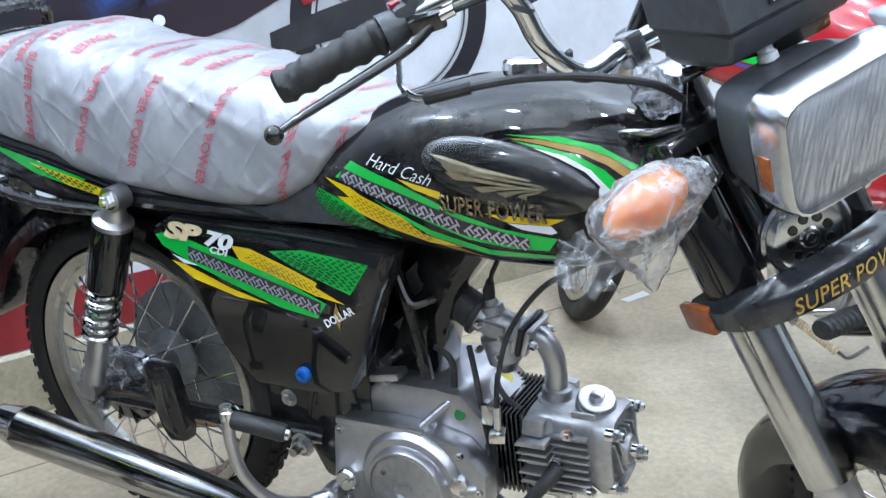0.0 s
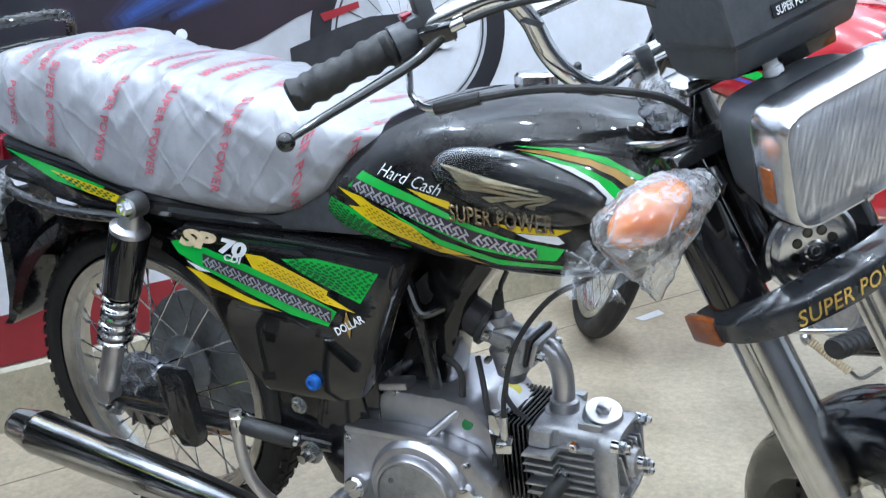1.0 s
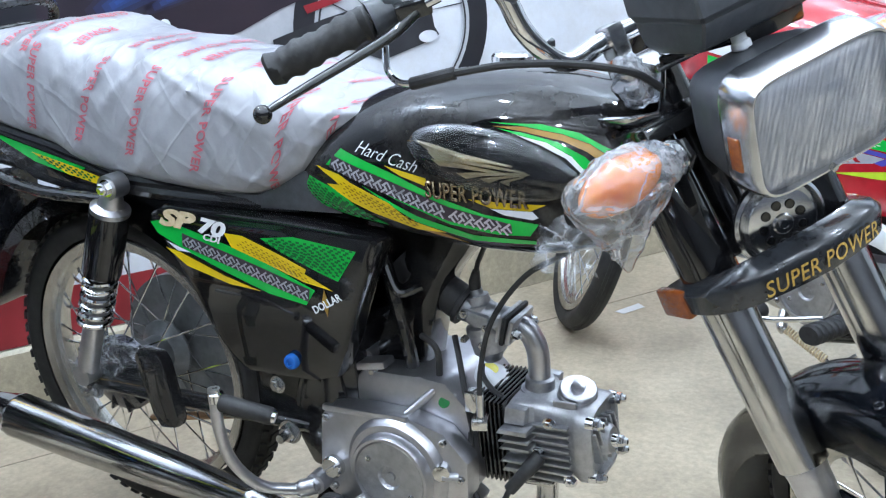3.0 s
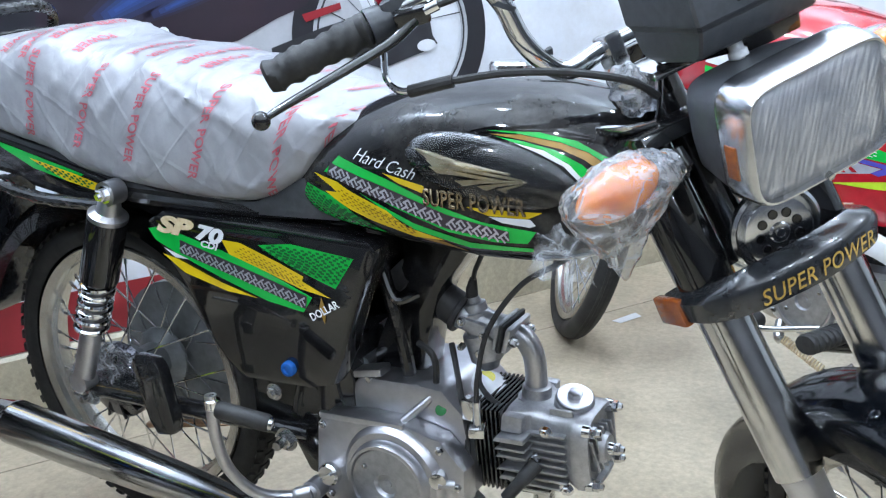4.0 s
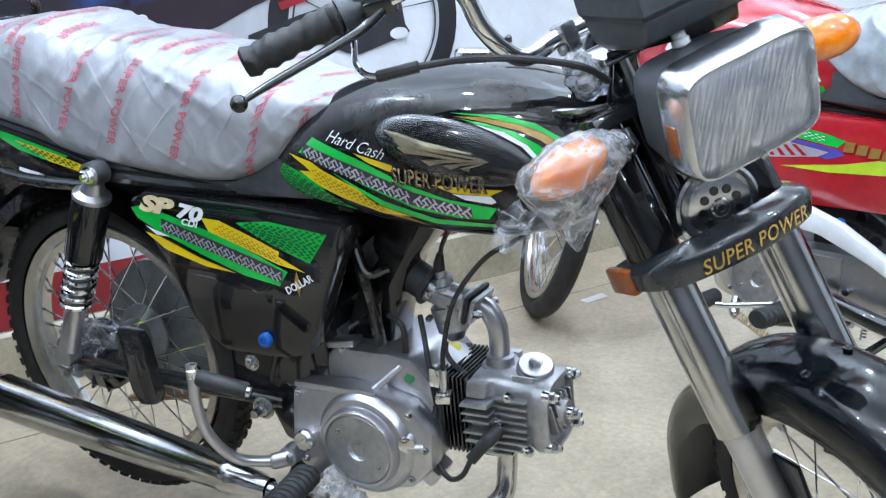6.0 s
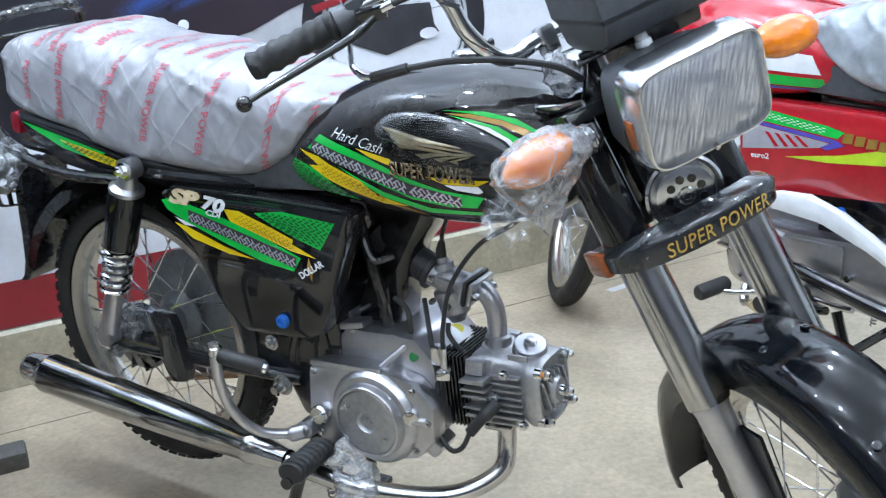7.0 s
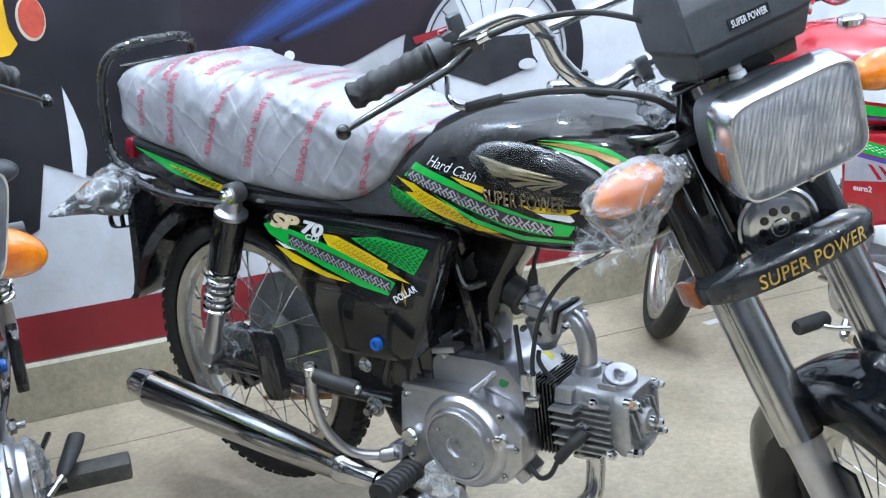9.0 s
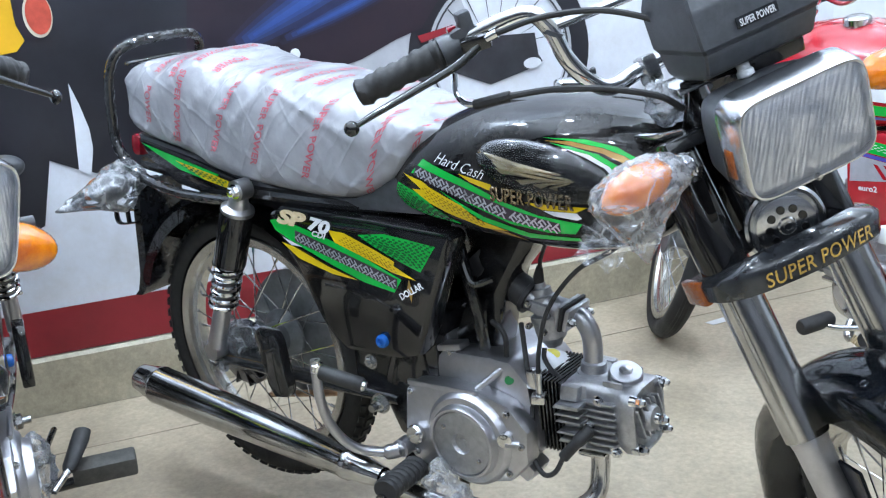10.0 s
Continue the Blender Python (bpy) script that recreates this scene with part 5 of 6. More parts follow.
        lathe(bm, [(0.126, 0.0548), (0.1345, 0.0546), (0.136, 0.053), (0.1365, 0.018), (0.1345, 0.0165), (0.1305, 0.0155), (0.1305, 0.007), (0.133, 0.006), (0.133, 0.0)], (0.580, 0, 0.266), (0, sd, 0), 44)
        P("clutch_cap", bm, "cast_alloy", case)
        for x, z in ((0.47, 0.215), (0.655, 0.325), (0.655, 0.222), (0.60, 0.200), (0.465, 0.325), (0.68, 0.275)):
            P("cover_screw", bolt(bmesh.new(), (x, sd * 0.110, z), (0, sd, 0), 0.0058, 0.007, False), "steel", case)
        for x, z in ((0.614, 0.244), (0.548, 0.290)):
            P("cap_screw", bolt(bmesh.new(), (x, sd * 0.135, z), (0, sd, 0), 0.0045, 0.004, False), "steel", case)
    bm = bmesh.new()
    lathe(bm, [(0, 0.013), (0.016, 0.012), (0.017, 0.009), (0.017, 0)], (0.652, -0.110, 0.285), (0.3, -1, 0), 18)
    P("lever_boss", bm, "chrome_worn", case)
    bm = bmesh.new()
    rod(bm, (0.656, -0.122, 0.279), (0.676, -0.112, 0.278), 0.006)
    P("release_arm", bm, "cast_alloy", case)
    bm = bmesh.new()
    box(bm, (0.045, 0.05, 0.03), (0.665, -0.07, 0.225), (0, 35, 0), 0.008)
    P("case_foot", bm, "alloy", case)
    bm = bmesh.new()
    lathe(bm, [(0, 0.017), (0.012, 0.017), (0.016, 0.014), (0.016, 0)], (0.472, -0.110, 0.248), (0, -1, 0.1), 14)
    box(bm, (0.024, 0.006, 0.005), (0.472, -0.128, 0.249), (0, -35, 0), 0.0015)
    P("oil_plug", bm, "chrome", case)
    bm = bmesh.new()
    rod(bm, (0.590, -0.098, 0.348), (0.632, -0.062, 0.388), 0.006, seg=14)
    P("case_rib", bm, "alloy", case)
    bm = bmesh.new()
    box(bm, (0.05, 0.03, 0.012), (0.52, -0.06, 0.397), (0, -12, 0), 0.004)
    rod(bm, (0.50, -0.05, 0.40), (0.50, 0.05, 0.40), 0.009)
    P("case_rib", bm, "alloy", case)
    bm = bmesh.new()
    lathe(bm, [(0, 0.008), (0.0012, 0.008), (0.0012, 0)], (0.640, -0.0765, 0.366), (0.15, -0.8, 0.5), 20)
    P("inspection_sticker", bm, "green_dark", case, "small green inspection sticker")
    bm = bmesh.new()
    bolt(bm, (0.522, -0.062, 0.388), (0, -1, 0), 0.011, 0.010)
    P("mount_bolt", bm, "steel")
    bm = bmesh.new()
    box(bm, (0.022, 0.03, 0.014), (0.698, -0.082, 0.352), (0, 0, 20), 0.003)
    rod(bm, (0.70, -0.085, 0.345), (0.70, -0.085, 0.395), 0.0055)
    box(bm, (0.018, 0.02, 0.03), (0.682, -0.07, 0.375), (0, 0, 0), 0.003)
    P("cable_bracket", bm, "chrome_worn", case)
    bm = bmesh.new()
    lathe(bm, [(0, 0.054), (0.01, 0.052), (0.022, 0.043), (0.032, 0.026), (0.036, 0.0)], (0.652, 0.02, 0.347), (0.35, 0.25, 1), 36)
    lo = P("starter_housing", bm, "white_enamel", case, "pale dome behind the cylinder")
    bm = bmesh.new()
    lathe(bm, [(0, 0.012), (0.0015, 0.012), (0.002, 0)], (0.664, 0.016, 0.3795), (0.3, -0.15, 1), 20)
    P("sticker", bm, "sticker_yellow", lo)

    # cylinder and head along an axis that rises slightly forward
    E = Matrix.Translation((0.647, 0, 0.308)) @ Matrix.Rotation(radians(-3), 4, "Y") @ Matrix.Diagonal((1.11, 1, 1, 1))

    def EB(bm):
        bmesh.ops.transform(bm, matrix=E, verts=bm.verts[:])
        return bm

    bm = bmesh.new()
    box(bm, (0.085, 0.102, 0.106), (0.034, 0, 0), (0, 0, 0), 0.010)
    cyl = P("cylinder", EB(bm), "black_metal")
    for k in range(12):
        bm = bmesh.new()
        box(bm, (0.0030, 0.120, 0.120), (0.001 + 0.0061 * k, 0, 0), (0, 0, 0), 0.0012, 1)
        P("fin", EB(bm), "black_metal", cyl)
    bm = bmesh.new()
    rings(bm, [squarish(x, w, h, z, 0.34 if x < 0.12 else 0.55) for x, w, h, z in ((0.071, 0.056, 0.058, 0), (0.082, 0.057, 0.060, 0.001), (0.098, 0.054, 0.060, 0.002), (0.104, 0.047, 0.057, 0.003), (0.145, 0.046, 0.055, 0.003), (0.153, 0.051, 0.056, 0.002), (0.158, 0.053, 0.057, 0.0), (0.172, 0.053, 0.056, 0.0), (0.177, 0.050, 0.053, 0.0), (0.177, 0.045, 0.048, 0.0), (0.170, 0.043, 0.046, 0.0))])
    head = P("cylinder_head", EB(bm), "cast_alloy")
    bm = bmesh.new()
    lathe(bm, [(0.168, 0.024), (0.180, 0.022), (0.186, 0.018), (0.187, 0.0)], (0, 0, -0.002), (1, 0, 0), 24)
    P("head_cover", EB(bm), "cast_alloy", head)
    for sd in (-1, 1):
        for k in range(8):
            bm = bmesh.new()
            plate(bm, [(0.100, 0), (0.149, 0), (0.149, 0.0034), (0.100, 0.0034)], sd * 0.044, sd * 0.0555, 0.0008, Matrix.Translation((0, 0, -0.048 + 0.0112 * k)))
            P("fin", EB(bm), "cast_alloy", head)
        for z, th, wide in ((0.026, 0.007, 0.080), (0.013, 0.004, 0.078), (0.001, 0.004, 0.076), (-0.018, 0.004, 0.076), (-0.034, 0.006, 0.072)):
            bm = bmesh.new()
            plate(bm, [(0.066, 0), (0.106, 0), (0.106, th), (0.070, th)], sd * 0.05, sd * wide, 0.0012, Matrix.Translation((0, 0, z)))
            P("fin", EB(bm), "cast_alloy", head)
        bm = bmesh.new()
        plate(bm, [(0.070, 0.034), (0.098, 0.034), (0.102, 0.058), (0.074, 0.060)], sd * 0.05, sd * 0.066, 0.004)
        P("head_boss", EB(bm), "cast_alloy", head)
    for k in range(6):
        bm = bmesh.new()
        box(bm, (0.014, 0.0035, 0.074 - 0.006 * abs(k - 2.5)), (0.1745, -0.034 + 0.0136 * k, 0.0), (22, 0, 0), 0.001, 1)
        P("front_fin", EB(bm), "cast_alloy", head)
    for k in range(5):
        bm = bmesh.new()
        box(bm, (0.030, 0.0035, 0.010), (0.140, -0.034 + 0.017 * k, 0.058), (0, 0, 0), 0.001, 1)
        P("top_fin", EB(bm), "cast_alloy", head)
    for y, z in ((-0.041, 0.040), (0.041, 0.040), (-0.041, -0.038), (0.041, -0.038), (0.0, -0.002)):
        x0 = 0.170 if y else 0.184
        bm = bmesh.new()
        lathe(bm, [(0, 0.010), (0.007, 0.009), (0.009, 0.0085)], (x0, y, z), (1, 0, 0), 16)
        lathe(bm, [(0.009, 0.0080), (0.015, 0.0080), (0.017, 0.0055), (0.021, 0.0045), (0.022, 0)], (x0, y, z), (1, 0, 0), 6)
        P("cap_nut", EB(bm), "chrome", head)
    for x, y, z, d in ((0.125, -0.050, 0.036, (0, -1, 0)), (0.108, -0.052, -0.006, (0, -1, 0)), (0.148, -0.052, -0.044, (0, -1, 0))):
        P("head_screw", EB(bolt(bmesh.new(), (x, y, z), d, 0.0065, 0.008)), "chrome", head)
    bm = bmesh.new()
    lathe(bm, [(-0.016, 0.027), (-0.002, 0.027), (0.0, 0.0255), (0.005, 0.0255), (0.0065, 0.024), (0.0065, 0.010)], (0.806, -0.004, 0.382), (0.22, -0.22, 1), 36)
    lathe(bm, [(0.0065, 0.0105), (0.013, 0.0100), (0.014, 0.008), (0.014, 0)], (0.806, -0.004, 0.382), (0.22, -0.22, 1), 6)
    P("tappet_cap", bm, "alloy", head, "pale metal tappet cap")
    # plug and lead
    bm = bmesh.new()
    tube(bm, curve([(0.772, -0.060, 0.304), (0.760, -0.082, 0.288), (0.742, -0.092, 0.264)]), [0.011] * 6 + [0.009] * 7, 12)
    cap = P("plug_cap", bm, "rubber", head)
    bm = bmesh.new()
    tube(bm, curve([(0.742, -0.092, 0.264), (0.728, -0.095, 0.236), (0.705, -0.092, 0.225), (0.682, -0.085, 0.25), (0.675, -0.07, 0.32), (0.655, -0.05, 0.40), (0.63, -0.02, 0.44)]), 0.0042, 8)
    P("plug_lead", bm, "rubber", cap)

    # -- carburettor
    bm = bmesh.new()
    ax = Vector((0.22, 0, -0.97)).normalized()
    c0 = Vector((0.660, 0, 0.487))
    lathe(bm, [(-0.020, 0.009), (-0.012, 0.010), (-0.011, 0.016), (0.0, 0.017), (0.002, 0.020), (0.03, 0.020), (0.032, 0.027), (0.040, 0.0275), (0.044, 0.0255), (0.070, 0.024), (0.078, 0.016), (0.086, 0.012), (0.088, 0)], c0, ax, 26)
    tube(bm, [(0.636, 0, 0.480), (0.650, 0, 0.476), (0.690, 0, 0.468), (0.703, 0, 0.466)], [0.022, 0.021, 0.019, 0.020], 20)
    box(bm, (0.034, 0.050, 0.020), (0.668, 0, 0.470), (0, 11, 0), 0.005)
    carb = P("carburettor", bm, "cast_alloy")
    for x, y, z, r in ((0.650, -0.026, 0.478, 0.0065), (0.682, -0.026, 0.462, 0.0055), (0.676, -0.026, 0.435, 0.006), (0.648, -0.026, 0.440, 0.005)):
        P("carburettor_screw", bolt(bmesh.new(), (x, y + 0.006, z), (0, -1, 0), r, 0.010, False), "steel", carb)
    bm = bmesh.new()
    box(bm, (0.008, 0.068, 0.040), (0.705, 0, 0.466), (0, 12, 0), 0.006)
    P("carburettor_flange", bm, "cast_alloy", carb)
    bm = bmesh.new()
    box(bm, (0.006, 0.070, 0.042), (0.712, 0, 0.4645), (0, 12, 0), 0.002)
    P("gasket", bm, "rubber", carb)
    bm = bmesh.new()
    tube(bm, [(0.655, 0, 0.505), (0.656, -0.002, 0.518), (0.660, -0.004, 0.535)], [0.0085, 0.0085, 0.005], 14)
    P("rubber_boot", bm, "rubber", carb)
    bm = bmesh.new()
    tube(bm, [(0.588, 0, 0.507), (0.606, 0, 0.497), (0.610, 0, 0.495), (0.632, 0, 0.483), (0.634, 0, 0.482), (0.640, 0, 0.479)], [0.030, 0.030, 0.026, 0.026, 0.030, 0.030], 26)
    P("intake_boot", bm, "rubber", carb)
    bm = bmesh.new()
    box(bm, (0.009, 0.068, 0.038), (0.720, 0, 0.4625), (0, 14, 0), 0.005)
    tube(bm, curve([(0.718, 0, 0.463), (0.732, 0, 0.457), (0.744, 0, 0.438), (0.748, 0, 0.415), (0.748, 0, 0.385)]), [0.0155] * 17, 20)
    pipe = P("intake_pipe", bm, "alloy")
    bm = bmesh.new()
    lathe(bm, [(0, 0.026), (0.010, 0.026), (0.012, 0.021), (0.026, 0.020), (0.028, 0.017)], (0.748, 0, 0.364), (0.05, 0, 1), 24)
    P("pipe_collar", bm, "cast_alloy", pipe)
    for y in (-0.027, 0.027):
        P("flange_bolt", bolt(bmesh.new(), (0.724, y, 0.4615), (1, 0, -0.24), 0.006, 0.010), "steel", pipe)

    # -- exhaust
    bm = bmesh.new()
    pts = [(-0.208, 0.024), (-0.205, 0.0275), (-0.196, 0.0285), (-0.152, 0.0370), (-0.149, 0.0385), (-0.144, 0.0386), (-0.140, 0.0378), (0.0, 0.0372), (0.2, 0.0325), (0.345, 0.0268), (0.348, 0.0290), (0.362, 0.0285), (0.366, 0.0255), (0.40, 0.0225), (0.43, 0.018)]
    tube(bm, [(x, -0.163, 0.2255 - 0.078 * (x + 0.19)) for x, r in pts], [r for x, r in pts], 36, cap=False)
    muf = P("muffler", bm, "muffler_chrome", angle=50)
    bm = bmesh.new()
    lathe(bm, [(0.003, 0.0275), (0.012, 0.0235), (0.014, 0.013), (0.05, 0.012)], (-0.208, -0.163, 0.227), (1, 0, -0.078), 28, cap=False)
    P("muffler_mouth", bm, "black_metal", muf)
    bm = bmesh.new()
    tube(bm, curve([(0.40, -0.163, 0.1795), (0.52, -0.16, 0.162), (0.62, -0.13, 0.145), (0.70, -0.075, 0.135), (0.752, -0.025, 0.160), (0.757, -0.005, 0.205), (0.754, 0, 0.262)], 8), 0.0155, 18)
    P("exhaust_pipe", bm, "muffler_chrome")
    bm = bmesh.new()
    box(bm, (0.045, 0.066, 0.008), (0.755, 0, 0.243), (0, -4, 0), 0.003)
    P("exhaust_flange", bm, "chrome_worn")

    # -- kick lever, footrests, stand
    bm = bmesh.new()
    lathe(bm, [(0, 0.016), (0.022, 0.016), (0.024, 0.012), (0.03, 0.010), (0.03, 0)], (0.448, -0.112, 0.222), (0, -1, 0), 18)
    tube(bm, curve([(0.45, -0.135, 0.222), (0.425, -0.15, 0.218), (0.39, -0.185, 0.235), (0.372, -0.215, 0.285), (0.372, -0.232, 0.345), (0.378, -0.238, 0.395), (0.378, -0.238, 0.412)]), [0.013] * 6 + [0.0085] * 31, 12)
    kick = P("kick_lever", bm, "alloy")
    bm = bmesh.new()
    lathe(bm, [(0, 0.011), (0.012, 0.011), (0.014, 0.007), (0.018, 0.007), (0.02, 0)], (0.380, -0.238, 0.393), (0, 0, 1), 16)
    P("hinge_nut", bm, "chrome", kick)
    bm = bmesh.new()
    a, b = Vector((0.385, -0.237, 0.392)), Vector((0.455, -0.215, 0.374))
    tube(bm, [a.lerp(b, t) for t in (0, 0.05, 0.95, 1.0)], [0.010, 0.0125, 0.0125, 0.011], 16)
    P("rubber", bm, "rubber", kick)
    bm = bmesh.new()
    lathe(bm, [(0, 0.009), (0.005, 0.008), (0.006, 0)], b, b - a, 14)
    P("end_cap", bm, "chrome", kick)
    for sd in (-1, 1):
        bm = bmesh.new()
        up = 0.03 if style == "red" else 0.0
        rod(bm, (0.47, sd * 0.08, 0.18), (0.495, sd * (0.245 - up), 0.195 + up), 0.010)
        fr = P("footrest", bm, "black_metal")
        bm = bmesh.new()
        a, b = Vector((0.486, sd * 0.138, 0.203 + up)), Vector((0.500, sd * ((0.290 if style == "red" else 0.238) - up), 0.210 + up))
        if style == "plain":
            box(bm, (0.038, 0.105, 0.036), a.lerp(b, 1.03) + Vector((0.01, 0, 0.006)), (0, 12, sd * -4), 0.006)
        else:
            n = 24
            tube(bm, [a.lerp(b, k / n) for k in range(n + 1)], [0.024 if k % 3 else 0.021 for k in range(n + 1)], 14, flat=0.8)
        P("rubber", bm, "dusty_rubber" if style == "plain" else "rubber", fr)
        if sd < 0:
            bm = bmesh.new()
            ball(bm, (0.552, -0.150, 0.172), (0.040, 0.034, 0.056), Matrix.Rotation(radians(-18), 4, "Y"), 48, 0.020, 22, 7.0)
            P("bag", bm, "bag_film", fr, "crumpled clear plastic bag")
    bm = bmesh.new()
    tube(bm, curve([(0.44, -0.09, 0.19), (0.40, -0.11, 0.10), (0.365, -0.135, -0.038)]), 0.011, 10)
    tube(bm, curve([(0.44, 0.09, 0.19), (0.40, 0.11, 0.10), (0.365, 0.135, -0.038)]), 0.011, 10)
    tube(bm, [(0.405, -0.108, 0.11), (0.405, 0.108, 0.11)], 0.010, 10)
    box(bm, (0.07, 0.03, 0.012), (0.37, -0.137, -0.044), (0, 0, 0), 0.003)
    box(bm, (0.07, 0.03, 0.012), (0.37, 0.137, -0.044), (0, 0, 0), 0.003)
    P("main_stand", bm, "black_metal")
    bm = bmesh.new()
    tube(bm, [Vector((0.455, -0.10, 0.18)).lerp(Vector((0.47, -0.11, 0.085)), k / 96) + Vector((0.006 * math.cos(k * 0.8), 0.006 * math.sin(k * 0.8), 0)) for k in range(97)], 0.0018, 6)
    P("stand_spring", bm, "steel")
    bm = bmesh.new()
    tube(bm, curve([(0.52, 0.125, 0.225), (0.62, 0.16, 0.205), (0.66, 0.18, 0.205)]), 0.006, 10)
    tube(bm, curve([(0.52, 0.125, 0.225), (0.42, 0.15, 0.23), (0.36, 0.17, 0.24)]), 0.006, 10)
    gear = P("gear_lever", bm, "chrome_worn")
    bm = bmesh.new()
    if style == "red":
        tube(bm, [(0.662, 0.150, 0.213), (0.662, 0.155, 0.213), (0.668, 0.232, 0.213), (0.669, 0.237, 0.213)], [0.013, 0.017, 0.017, 0.014], 14)
    else:
        tube(bm, [(0.66, 0.165, 0.205), (0.66, 0.215, 0.208)], 0.010, 12)
    P("rubber", bm, "rubber", gear)
    if style == "plain":
        bm = bmesh.new()
        tube(bm, [(0.58, 0.155, 0.228), (0.548, 0.182, 0.243)], 0.006, 10)
        P("heel_pedal", bm, "steel", gear)
        bm = bmesh.new()
        tube(bm, [(0.548, 0.182, 0.243), (0.54, 0.186, 0.246), (0.49, 0.210, 0.268), (0.475, 0.216, 0.275), (0.472, 0.217, 0.276)], [0.009, 0.013, 0.016, 0.015, 0.010], 14, flat=0.7)
        P("rubber", bm, "rubber", gear)
        bm = bmesh.new()
        ball(bm, (0.555, 0.135, 0.262), (0.050, 0.030, 0.062), None, 40, 0.018, 22, 15.0)
        P("case_film", bm, "bag_film", case, "crumpled clear plastic film")

    # -- fork
    for sd in (-1, 1):
        def F(h, fo=0.054):
            return Vector((HEAD_X + fo + (HEAD_Z - h) * 0.554, sd * 0.079, h))
        bm = bmesh.new()
        tube(bm, [F(0.203), F(0.21), F(0.24), F(0.42), F(0.435), F(0.442)], [0.011, 0.018, 0.021, 0.0240, 0.0265, 0.023], 24)
        box(bm, (0.04, 0.024, 0.03), (FRONT_X - 0.004, sd * 0.079, FRONT_Z - 0.003), (0, 20, 0), 0.006)
        leg = P("fork_leg", bm, "alloy", front=True)
        bm = bmesh.new()
        rod(bm, F(0.432), F(0.63), 0.0295, seg=32)
        P("chrome_tube", bm, "muffler_chrome", leg, front=True)
        bm = bmesh.new()
        tube(bm, [F(0.62), F(0.635), F(0.775), F(0.79)], [0.030, 0.033, 0.033, 0.026], 28)
        P("fork_cover", bm, "black_paint", leg, front=True)
        bm = bmesh.new()
        bolt(bm, (FRONT_X - 0.002, sd * 0.092, FRONT_Z), (0, sd, 0), 0.012, 0.012)
        P("axle_nut", bm, "steel", leg, front=True)
        bm = bmesh.new()
        plate(bm, [(1.01, 0.775), (1.03, 0.80), (1.085, 0.825), (1.10, 0.81), (1.085, 0.785), (1.04, 0.765)], sd * 0.092, sd * 0.100, 0.002)
        ear = P("headlight_bracket", bm, "black_metal", front=True)
        bm = bmesh.new()
        bolt(bm, (1.082, sd * 0.10, 0.805), (0, sd, 0), 0.011, 0.012)
        P("bolt", bm, "chrome", ear, front=True)
    bm = bmesh.new()
    plate(bm, [(0.955, 0.79), (1.02, 0.815), (1.03, 0.80), (0.965, 0.772)], -0.10, 0.10, 0.004)
    plate(bm, [(1.02, 0.655), (1.07, 0.675), (1.08, 0.655), (1.03, 0.635)], -0.10, 0.10, 0.004)
    tube(bm, [(0.90, 0, 0.83), (1.01, 0, 0.63)], 0.026, 18)
    P("steering_yoke", bm, "black_metal", front=True)
    bm = bmesh.new()
    plate(bm, [(0.895, 0.835), (0.945, 0.862), (1.0, 0.868), (1.005, 0.858), (0.95, 0.85), (0.90, 0.823)], -0.058, 0.058, 0.004)
    for y in (-0.045, 0.045):
        box(bm, (0.035, 0.022, 0.04), (0.903, y, 0.868), (0, -20, 0), 0.006)
    P("top_clamp", bm, "chrome_worn", front=True)

    if green:
        bm = bmesh.new()
        tube(bm, curve([(0.918, -0.088, 0.782), (0.922, -0.092, 0.790), (0.945, -0.090, 0.797), (0.975, -0.078, 0.802), (0.992, -0.058, 0.806)]), [0.006, 0.012, 0.014, 0.013, 0.009], 14, flat=0.45)
        P("clamp_plate", bm, "chrome_worn", front=True)
        bm = bmesh.new()
        tube(bm, curve([(0.975, -0.060, 0.786), (0.985, -0.050, 0.815), (0.978, -0.036, 0.845), (0.972, -0.030, 0.872)]), 0.007, 10, flat=0.4)
        P("cable_guide", bm, "black_metal", front=True)
        bm = bmesh.new()
        ball(bm, (0.955, -0.062, 0.838), (0.028, 0.022, 0.034), None, 44, 0.014, 26, 11.0)
        P("clamp_film", bm, "bag_film", None, "crumpled clear plastic film", front=True)

    # -- headlight
    bm = bmesh.new()
    rings(bm, [squarish(x, w, h, 0.829, 0.4) for x, w, h in ((1.048, 0.042, 0.030), (1.056, 0.060, 0.043), (1.085, 0.076, 0.051), (1.130, 0.083, 0.057), (1.140, 0.083, 0.060))])
    hl = P("headlight", bm, "black_plastic", front=True)
    bm = bmesh.new()
    rings(bm, [squarish(x, w, h, 0.836, 0.32) for x, w, h in ((1.136, 0.085, 0.0635), (1.141, 0.0868, 0.0655), (1.165, 0.0855, 0.0640), (1.176, 0.0845, 0.0628), (1.182, 0.0825, 0.0605), (1.182, 0.0805, 0.0585), (1.172, 0.0795, 0.0575))], cap=False)
    P("bezel", bm, "bezel", hl, "chrome headlight bezel", front=True)
    bm = bmesh.new()
    rings(bm, [squarish(x, w, h, 0.836, e) for x, w, h, e in ((1.174, 0.0798, 0.0578, 0.32), (1.150, 0.068, 0.048, 0.5), (1.125, 0.045, 0.032, 0.8), (1.11, 0.012, 0.010, 1.0))])
    P("reflector", bm, "fluted", hl, "bright fluted reflector", front=True)
    bm = bmesh.new()
    ball(bm, (1.132, -0.004, 0.832), (0.016, 0.013, 0.013))
    P("bulb", bm, "bulb_glass", hl, front=True)
    bm = bmesh.new()
